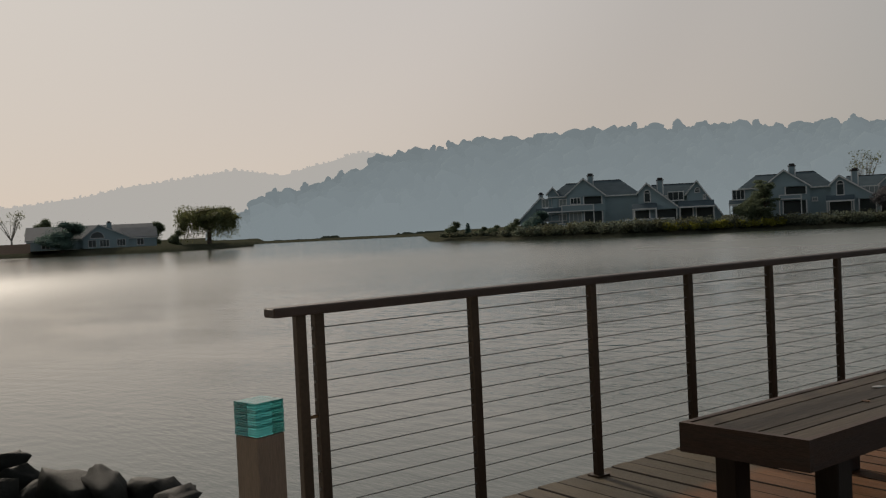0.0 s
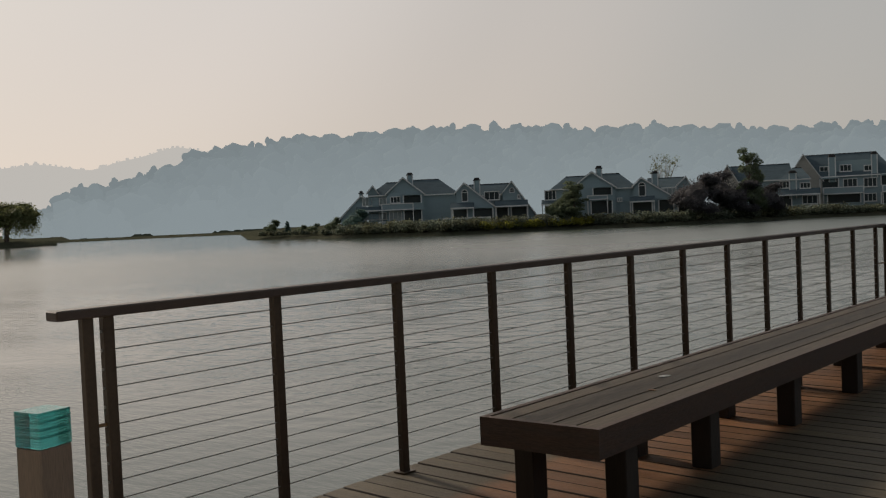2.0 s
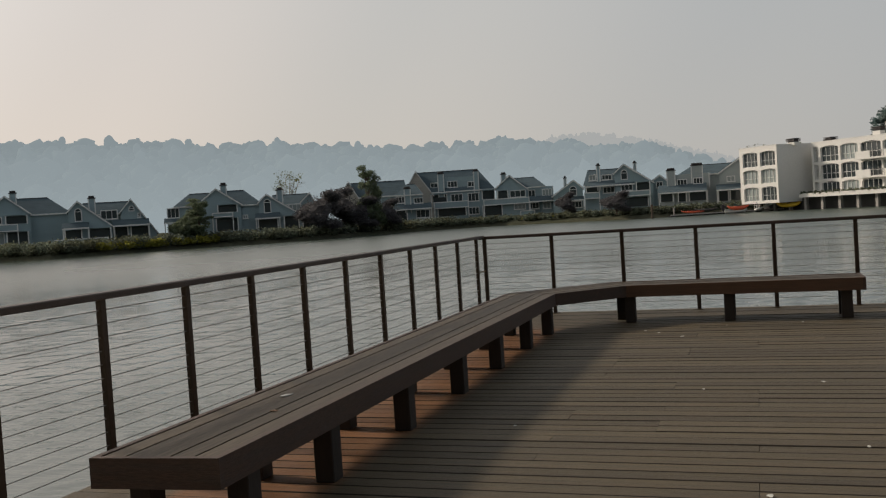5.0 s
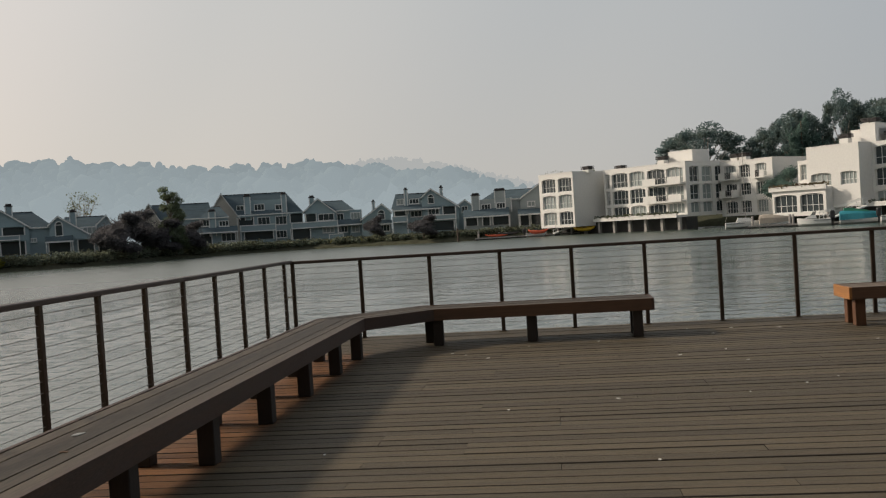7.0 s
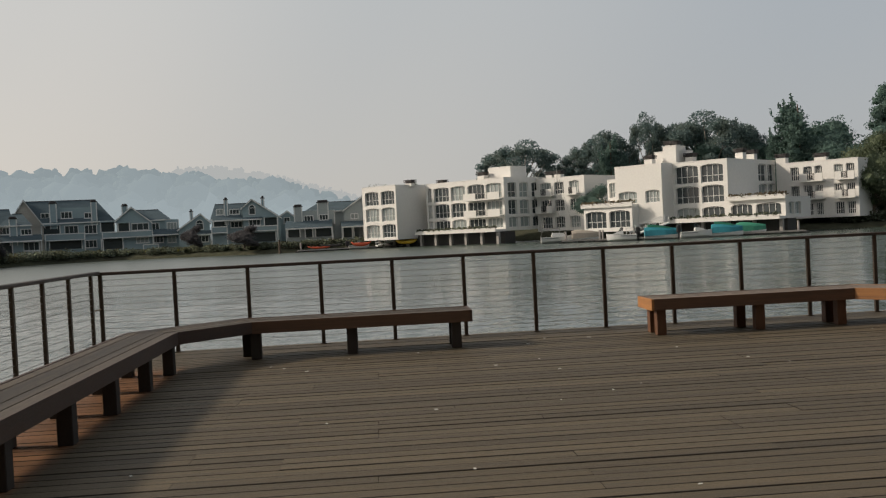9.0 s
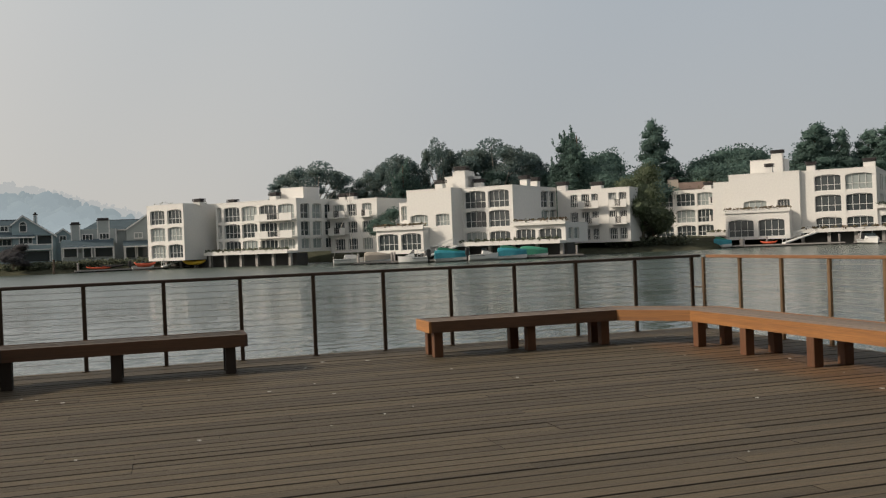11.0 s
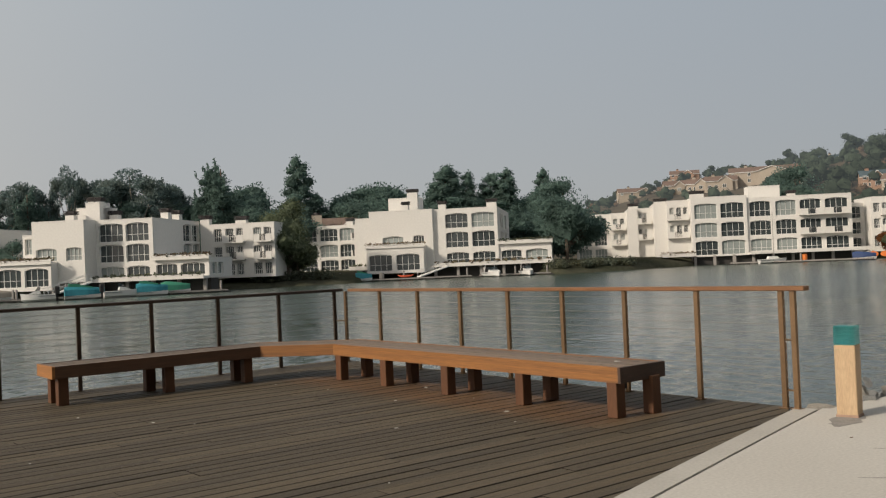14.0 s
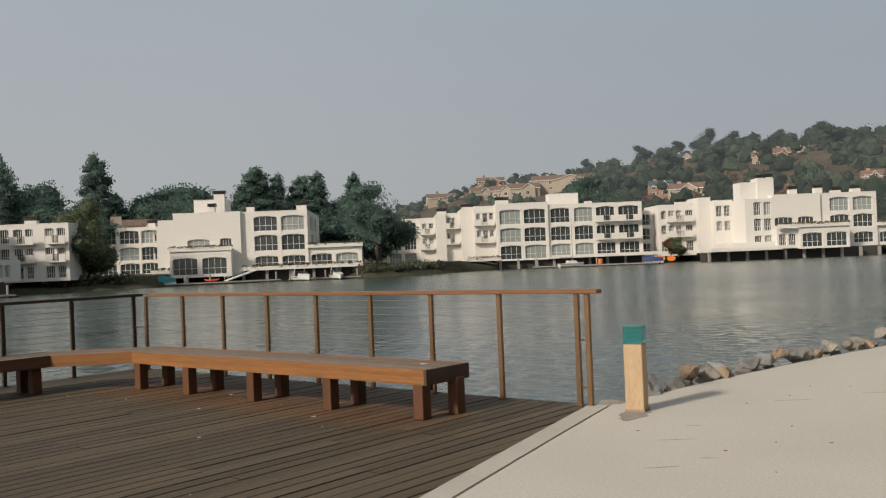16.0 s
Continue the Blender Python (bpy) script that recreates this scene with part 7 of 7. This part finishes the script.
# houses on the slope
for az, f, w, h, dep, wall, roofm, turn in (
        (50.6, 0.79, 21.0, 3.1, 10, M_TAN, M_ROOF_BROWN, 8), (53.2, 0.88, 14.2, 5.3, 10, M_OCHRE, M_ROOF_BROWN, 0), (52.7, 0.64, 10.1, 4.6, 7, M_TAN,
        M_ROOF_BROWN, 10), (54.0, 0.60, 10.4, 4.4, 7, M_TAN, M_ROOF_BROWN, -8), (55.3, 0.59, 12.7, 4.9, 9, M_TAN, M_ROOF_BROWN, 5), (57.7, 0.61, 27.8,
        6.0, 10, M_TAN, M_ROOF_BROWN, 0), (58.9, 0.49, 11.3, 3.6, 8, M_TAN, M_ROOF_BROWN, -6), (61.8, 0.80, 17.5, 3.1, 10, M_TAN, M_ROOF, 0), (63.5,
        0.42, 8.6, 5.2, 6, M_OCHRE, M_ROOF, 8), (64.9, 0.40, 12.7, 4.2, 9, M_TAN, M_ROOF_BROWN, -10), (64.9, 0.76, 10.4, 4.1, 7, M_TAN, M_ROOF, 0),
        (65.8, 0.76, 7.7, 3.6, 6, M_TAN, M_ROOF_BROWN, 12), (68.9, 0.58, 2.4, 5.3, 6, M_TAN, M_ROOF_BROWN, 0), (70.4, 0.56, 6.2, 7.2, 6, M_OCHRE,
        M_ROOF_BROWN, 6), (71.5, 0.66, 5.7, 3.6, 6, M_TAN, M_ROOF_BROWN, 0), (72.3, 0.40, 6.8, 3.8, 6, M_TAN, M_ROOF, 0), (75.1, 0.41, 6.8, 2.6, 6,
        M_OCHRE, M_ROOF_BROWN, 0)):
    px, py, pz = hill_point(az, f)
    d = math.hypot(px - EYE.x, py - EYE.y)
    win = [(-w / 2 + 0.8 + i * (w - 1.6) / 4, -0.05, zz, 1.3, 1.4) for i in range(4) for zz in ((0.9, 3.4) if h > 5 else (1.0,))]
    house(az, d, [(-w / 2, w / 2, 0, dep, -4.0, h - 0.6, h + 1.4, "u"), (-w * 0.12, w * 0.34, -1.2, dep * 0.8, -4.0, h - 0.9, h + 1.1, "v")], win + [(w * 0.02, -1.25, 1.2, 1.6, 1.5)], [],
          [(-w * 0.28, dep * 0.45, 1.2, h, h + 2.2)], [], [], "tan stucco hillside house with a brown tiled roof", wall=wall, roofm=roofm, turn=turn, base=pz - WATER_Z, group="hillside houses")
# the shingled house between the trees
house(31.6, 172, [(-7, 7, 0, 10, 1.6, 8.2, 11.6, "u"), (1.0, 8, -0.5, 9, 1.6, 8.4, 11.2, "v", 3.4)], [(-4.6, -0.05, 8.6 - 2, 2.6, 1.2), (0, -0.05, 6.0, 2.0, 1.2)], [], [(-3.4, 1, 1.8, 8, 12.2)], [], [], "brown shingled house with a steep roof among trees", wall=M_TAN, roofm=M_ROOF_BROWN)


# ---- docks and boats ----
def dock(m, length, width, label="low floating timber dock along the building"):
    root = thing("dock", m, label, "dock", "floating docks")
    n_b = max(3, int(length / 2.5))
    for i in range(n_b):
        a, b2 = i * length / n_b, (i + 1) * length / n_b - 0.05
        part("deck_panel", boxed(a, b2, 0, width, 0.12, 0.38, bevel=0.02), M_DOCK, root)
    for i in range(n_b + 1):
        x = i * length / n_b
        part("float", boxed(x - 0.4, x + 0.4, 0.1, width - 0.1, -0.25, 0.14), M_DARK, root)
    part("bumper", boxed(0, length, -0.05, 0.0, 0.2, 0.36), M_PILE, root, "pale bumper strip")
    for x in (0.6, length * 0.5, length - 0.6):
        part("mooring_post", rodded((x, width - 0.15, -1), (x, width - 0.15, 1.5), 0.14, 8), M_PILE, root, "pale round mooring post")
    return root


def hull(bm, length, beam, high, rake=0.25, seg=9):
    """A boat's hull: sections from a square stern to a raked bow."""
    rows = []
    for i in range(seg):
        f = i / (seg - 1)
        w = beam / 2 * (1 - max(0, f - 0.45) ** 2 * 3.2)
        w = max(0.04, w)
        x = f * length
        top = high * (1 + 0.25 * f * f)
        rows.append([bm.verts.new(p) for p in ((x, -w, top), (x - rake * f * 0.4, -w * 0.82, high * 0.35), (x - rake * f, 0, -0.12 + 0.2 * f * f),
                                               (x - rake * f * 0.4, w * 0.82, high * 0.35), (x, w, top))])
    for a, b2 in zip(rows, rows[1:]):
        for k in range(4):
            bm.faces.new((a[k], b2[k], b2[k + 1], a[k + 1]))
        bm.faces.new((a[4], b2[4], b2[0], a[0]))
    bm.faces.new(rows[0])
    bm.faces.new(rows[-1])


COVERS = {"covered": M_TEALCOVER, "green": M_GREEN, "navy": M_NAVY, "grey": M_GREYCOVER, "tan": M_TAN}


def boat(m, length, kind, label):
    root = thing("boat", m, label, "boat", "moored boats")
    beam = length * 0.36
    bm = bmesh.new()
    rim = 0.45 if kind in COVERS else 0.70
    hull(bm, length, beam, rim)
    part("hull", bm, M_BOAT, root)
    part("rub_rail", boxed(-0.02, length * 0.5, -beam * 0.52, beam * 0.52, rim * 0.80, rim * 0.92, bevel=0.02), M_GREYCOVER, root)
    if kind in ("motor", "cabin"):
        bm = bmesh.new()
        prism(bm, [(length * 0.42, 0.78), (length * 0.78, 0.82), (length * 0.62, 1.05), (length * 0.45, 1.15)], -beam * 0.34, beam * 0.34)
        part("foredeck", bm, M_BOAT, root)
        bm = bmesh.new()
        prism(bm, [(length * 0.44, 1.12), (length * 0.60, 1.05), (length * 0.50, 1.5), (length * 0.42, 1.5)], -beam * 0.3, beam * 0.3)
        part("windscreen", bm, M_WINDSCREEN, root)
        bm = bmesh.new()
        box(bm, -0.55, 0.10, -0.28, 0.28, 0.65, 1.50, bevel=0.12)
        box(bm, -0.35, -0.1, -0.08, 0.08, -0.2, 0.8)
        part("outboard_motor", bm, M_MOTOR, root, "black outboard motor")
    if kind == "cabin":
        for s in (-1, 1):
            bm = bmesh.new()
            rod(bm, (length * 0.2, s * beam * 0.42, 0.8), (length * 0.28, s * beam * 0.36, 2.3), 0.05, 6)
            part("arch_leg", bm, M_BOAT, root)
        bm = bmesh.new()
        box(bm, length * 0.2, length * 0.5, -beam * 0.4, beam * 0.4, 2.28, 2.38, bevel=0.04)
        part("hard_top", bm, M_BOAT, root)
    if kind in COVERS:
        bm = bmesh.new()
        rows = []
        for i in range(8):
            f = i / 7
            w = beam / 2 * (1 - max(0, f - 0.45) ** 2 * 3.0)
            rows.append([bm.verts.new((f * length * 0.98, w * math.cos(math.pi * k / 6), 0.43 + 0.12 * f * f + (1.25 - 0.70 * f - 0.35 * (1 - f) ** 6) * math.sin(math.pi * k / 6) ** 0.7)) for k in range(7)])
        for a, b2 in zip(rows, rows[1:]):
            for k in range(6):
                bm.faces.new((a[k], b2[k], b2[k + 1], a[k + 1]))
        bm.faces.new(rows[0])
        bm.faces.new(rows[-1])
        if kind == "covered":
            gb = bmesh.new()
            prism(gb, [(length * 0.10, 1.40), (length * 0.70, 1.18), (length * 0.66, 1.32), (length * 0.30, 1.62), (length * 0.10, 1.66)], -beam * 0.26, beam * 0.26)
            part("cover_panel", gb, M_GREEN, root, "green top panel of the cover")
        part("cover", bm, COVERS[kind], root, "fabric boat cover")
    if kind == "sail":
        bm = bmesh.new()
        prism(bm, [(length * 0.3, 0.75), (length * 0.72, 0.8), (length * 0.66, 1.15), (length * 0.34, 1.2)], -beam * 0.28, beam * 0.28)
        part("cabin", bm, M_BOAT, root)
        part("mast", rodded((length * 0.55, 0, 0.8), (length * 0.55, 0, 8.6), 0.06, 8, 0.04), M_CABLE, root, "bare aluminium mast")
        part("boom", rodded((length * 0.55, 0, 1.7), (length * 0.05, 0, 1.8), 0.05, 6), M_CABLE, root)
        for a in ((length, 0, 1.0), (0, 0, 0.8)):
            part("stay", rodded(a, (length * 0.55, 0, 8.4), 0.012, 4), M_CABLE, root)
    return root


def kayak(m, length, colour, label):
    root = thing("kayak", m, label, "kayak", "stored kayaks")
    bm = bmesh.new()
    rows = []
    for i in range(11):
        f = i / 10
        r = 0.34 * math.sin(math.pi * (0.04 + 0.92 * f)) ** 0.6
        rows.append([bm.verts.new((f * length, r * math.cos(6.283 * k / 10), 0.2 + r * 0.62 * math.sin(6.283 * k / 10) + 0.25 * (2 * f - 1) ** 4)) for k in range(10)])
    for a, b2 in zip(rows, rows[1:]):
        for k in range(10):
            bm.faces.new((a[k], b2[k], b2[(k + 1) % 10], a[(k + 1) % 10]))
    bm.faces.new(rows[0])
    bm.faces.new(rows[-1])
    part("hull", bm, colour, root, smooth=True)
    bm = bmesh.new()
    bmesh.ops.create_cone(bm, cap_ends=True, segments=14, radius1=0.26, radius2=0.24, depth=0.06, matrix=pose(length * 0.5, 0, 0.42) @ Matrix.Diagonal((1.7, 0.9, 1, 1)))
    part("cockpit_rim", bm, M_MOTOR, root)
    return root


def on_water(az, d, turn, z=0.0):
    x, y = polar(az, d)
    return pose(x, y, WATER_Z + z, 0, 0, -az + turn)


dock(on_water(-5.0, 152, 4), 27, 1.8)
dock(on_water(11.2, 121, 0), 10, 1.6)
dock(on_water(13.4, 119, -2), 25, 1.8)
dock(on_water(31.8, 144, -4), 21, 1.8)
dock(on_water(40.6, 143, -6), 11, 1.8)
dock(on_water(55.6, 164, -8), 22, 2.0)
kayak(on_water(-4.4, 153, 8, 0.4), 4.0, M_RED, "red plastic kayak stored on the dock")
kayak(on_water(-3.6, 153.4, 8, 0.62), 3.6, M_DARK, "dark plastic kayak stored on the dock")
boat(on_water(-1.9, 153, 5, 0.0), 3.4, "motor", "small white skiff at the floating dock")
kayak(on_water(-1.75, 150.8, 6, 0.5) @ Matrix.Diagonal((0.85, 1.2, 1.6, 1)), 3.8, M_RED, "red plastic kayak stored on the dock")
kayak(on_water(1.0, 150.4, 6, 0.5) @ Matrix.Diagonal((0.8, 1.2, 1.5, 1)), 4.4, M_YELLOW, "yellow plastic kayak stored on the dock")
kayak(on_water(1.1, 151.2, 6, 0.5) @ Matrix.Diagonal((0.75, 1.2, 1.9, 1)), 4.2, M_YELLOW, "yellow plastic kayak stored on the dock")
SMALL = Matrix.Diagonal((0.82, 0.88, 1.15, 1))
boat(on_water(9.95, 125, 3) @ SMALL, 5.6, "sail", "white sailing boat with a bare mast")
boat(on_water(11.85, 124, 4) @ SMALL, 4.6, "tan", "small cabin boat under a tan cover")
boat(on_water(13.5, 118.0, 176) @ pose(-4.6, 0, 0) @ SMALL, 4.6, "motor", "white motor boat with a black outboard")
boat(on_water(16.2, 118.6, 4) @ SMALL, 5.6, "covered", "motor boat under a teal and green fabric cover")
boat(on_water(18.3, 118.0, 8) @ SMALL, 4.9, "motor", "white motor boat with a black outboard")
boat(on_water(20.1, 119, 5) @ SMALL, 4.6, "covered", "motor boat under a teal and green fabric cover")
boat(on_water(21.5, 121, 8) @ SMALL, 4.4, "green", "small boat under a green fabric cover")
boat(on_water(41.1, 143, -70), 5.4, "cabin", "white motor boat with a hard top")
boat(on_water(43.4, 143, -80), 5.0, "cabin", "white motor boat with a hard top")
boat(on_water(33.0, 143.6, 0, 0.1), 2.6, "covered", "small dinghy under a green cover")
kayak(on_water(35.6, 144.5, 0, 0.4), 2.4, M_RED, "short red kayak on the dock")
boat(on_water(57.2, 163, 20), 4.6, "sail", "white sailing boat with a bare mast")
boat(on_water(62.2, 163.5, 0), 3.6, "navy", "small boat under a navy cover")
for az, z, c, w in ((63.0, 0.5, M_BOAT, 1.0), (63.3, 0.5, M_ORANGE, 1.0), (63.9, 0.6, M_ORANGE, 1.1)):
    x, y = polar(az, 165)
    root = thing("paddle_board", pose(x, y, WATER_Z + 0.4, 0, 0, -az), "paddle board standing on its edge on the dock", "board", "stored boards")
    bm = bmesh.new()
    prism(bm, [(0.75 * math.cos(6.283 * k / 16), 0.5 + 0.48 * math.sin(6.283 * k / 16)) for k in range(16)], -0.06, 0.06)
    part("board", bm, c, root)
for az, d, z in ((59.7, 164, 0.4), (34.6, 144.6, 0.4), (17.4, 119.8, 0.4)):
    root = thing("storage_barrel", on_water(az, d, 0, z), "round plastic drum standing on the dock", "barrel", "dock drums")
    bm = bmesh.new()
    rod(bm, (0, 0, 0), (0, 0, 0.9), 0.38, 12)
    rod(bm, (0, 0, 0.28), (0, 0, 0.34), 0.40, 12)
    rod(bm, (0, 0, 0.58), (0, 0, 0.64), 0.40, 12)
    part("drum", bm, M_ORANGE if az > 50 else M_PILE, root)
# marker post in the water, gangways
root = thing("marker_post", on_water(-6.1, 150, 0), "dark timber marker post standing in the water", "post")
part("post", rodded((0, 0, -1.5), (0, 0, 2.2), 0.16, 8), M_JOIST, root)
for az, d, turn, ln in ((36.9, 146, 35, 6.0), (-0.2, 152, 20, 6.0), (15.2, 122, 30, 6.0)):
    root = thing("gangway", on_water(az, d, turn), "white railed gangway down to the dock", "gangway", "dock gangways")
    bm = bmesh.new()
    prism(bm, [(0, 0.35), (ln, 1.9), (ln, 2.05), (0, 0.5)], -0.5, 0.5)
    part("ramp", bm, M_TRIM, root)
    for s in (-0.5, 0.46):
        for z in (0.5, 1.0):
            bm = bmesh.new()
            prism(bm, [(0, 0.45 + z), (ln, 2.0 + z), (ln, 2.06 + z), (0, 0.51 + z)], s, s + 0.04)
            part("handrail", bm, M_TRIM, root)
        for i in range(5):
            x = 0.1 + i * (ln - 0.2) / 4
            part("baluster", boxed(x - 0.03, x + 0.03, s, s + 0.04, 0.45 + x / ln * 1.55, 1.5 + x / ln * 1.55), M_TRIM, root)

# ---- small things on the deck and path ----
rnd = random.Random(31)


def splat(x, y, z, r, material, name, label, cat):
    root = None
    bm = bmesh.new()
    k = 9
    pts = [(r * rnd.uniform(0.5, 1.1) * math.cos(6.283 * i / k) * 1.5, r * rnd.uniform(0.5, 1.1) * math.sin(6.283 * i / k)) for i in range(k)]
    prism(bm, pts, 0, 0.003, axis="z")
    ob = link(name, bm, material)
    ob.matrix_world = pose(x, y, z, 0, 0, rnd.uniform(0, 180))
    return tagged(ob, label, cat, group=cat + " marks")


for _ in range(42):
    x, y = rnd.uniform(1.6, 11.0), rnd.uniform(-9.4, -0.3)
    if y < curb_y(x) + 0.15:
        continue
    splat(x, y, 0.003, rnd.uniform(0.006, 0.02), M_DROP, "bird_dropping", "dried white bird dropping on the deck boards", "dropping")
splat(0.98, -7.5, BT + 0.005, 0.03, M_DROP, "bird_dropping", "dried white bird dropping on the bench", "dropping")
splat(10.3, -6.2, BT + 0.005, 0.03, M_DROP, "bird_dropping", "dried white bird dropping on the bench", "dropping")
splat(1.12, -7.9, BT + 0.006, 0.02, M_DRYLEAF, "dry_leaf", "curled dry leaf on the bench", "leaf")
for _ in range(26):
    x, y = rnd.uniform(9.0, 15.5), rnd.uniform(-11.0, -8.0)
    if y < curb_y(min(x, 11.5)) - 0.3 and y < -8.2:
        splat(x, y, 0.002, rnd.uniform(0.004, 0.011), M_DRYLEAF, "dry_leaf", "small dry leaf scrap on the concrete", "leaf")
for x, y, sx, sy, a in ((11.0, -7.98, 0.36, 0.12, 10),):
    bm = bmesh.new()
    k = 18
    prism(bm, [(sx * rnd.uniform(0.7, 1.1) * math.cos(6.283 * i / k), sy * rnd.uniform(0.4, 1.2) * math.sin(6.283 * i / k)) for i in range(k)], 0, 0.0015, axis="z")
    ob = link("damp_stain", bm, mat("damp_concrete", (0.30, 0.285, 0.265), 0.8, var=0.2, scale=9, fine=50))
    ob.matrix_world = pose(x, y, 0.0005, 0, 0, a)
    tagged(ob, "dark damp stain on the pale concrete", "stain", group="concrete stains")

M_SCUFF = mat("grey_scuff", (0.40, 0.385, 0.35), 0.9, var=0.3, scale=14, fine=60)
for x, y, sx, sy, a in ((10.2, -8.75, 0.13, 0.010, -52), (10.75, -8.62, 0.08, 0.008, -56), (9.35, -9.05, 0.12, 0.012, -47), (9.75, -9.2, 0.06, 0.01, -60), (12.3, -8.9, 0.20, 0.010, -50), (13.0, -9.4, 0.12, 0.010, -55), (8.7, -9.5, 0.06, 0.016, -40)):
    bm = bmesh.new()
    k = 14
    prism(bm, [(sx * rnd.uniform(0.5, 1.2) * math.cos(6.283 * i / k), sy * rnd.uniform(0.3, 1.3) * math.sin(6.283 * i / k)) for i in range(k)], 0, 0.0012, axis="z")
    ob = link("scuff", bm, M_SCUFF)
    ob.matrix_world = pose(x, y, 0.0005, 0, 0, a)
    tagged(ob, "thin grey scuff mark on the pale concrete", "scuff", group="concrete stains")

# ---- deck boards ----
deck = tagged(new("floor"), "weathered grey-brown timber deck with narrow gaps", "deck", kind="structure")
rnd = random.Random(11)
PITCH, y = 0.142, 0.10
row = 0
while y > -10.4:
    y0, y1 = y - PITCH + 0.010, y

    def end_x(yy):
        lo, hi = -0.1, 11.31
        if curb_y(hi) <= yy - 0.0:
            return hi
        for _ in range(30):
            mid = (lo + hi) / 2
            if curb_y(mid) < yy:
                lo = mid
            else:
                hi = mid
        return lo
    e0, e1 = end_x(y0) - 0.004, end_x(y1) - 0.004
    if e1 > 0.1:
        cuts = [-0.105]
        x = -0.105 + rnd.choice((2.4, 3.0, 3.6, 4.2, 4.8))
        while x < min(e0, e1) - 0.8:
            cuts.append(x)
            x += rnd.choice((3.0, 3.6, 4.2, 4.8))
        for k, xa in enumerate(cuts):
            last = k == len(cuts) - 1
            xb0, xb1 = (max(e0, -0.09), e1) if last else (cuts[k + 1] - 0.003,) * 2
            zt = rnd.uniform(-0.003, 0.002)
            bm = bmesh.new()
            c = 0.004
            rings = []
            for z, g in ((-0.04, 0), (zt - c, 0), (zt, c)):
                rings.append([bm.verts.new(p) for p in ((xa, y0 + g, z), (xb0, y0 + g, z), (xb1, y1 - g, z), (xa, y1 - g, z))])
            bm.faces.new(rings[2])
            for lo, hi in ((0, 1), (1, 2)):
                for i in range(4):
                    j = (i + 1) % 4
                    fc = bm.faces.new((rings[lo][i], rings[lo][j], rings[hi][j], rings[hi][i]))
                    fc.material_index = 1
            part("plank", bm, [M_DECK, M_DECKEDGE], deck)
    y -= PITCH
    row += 1
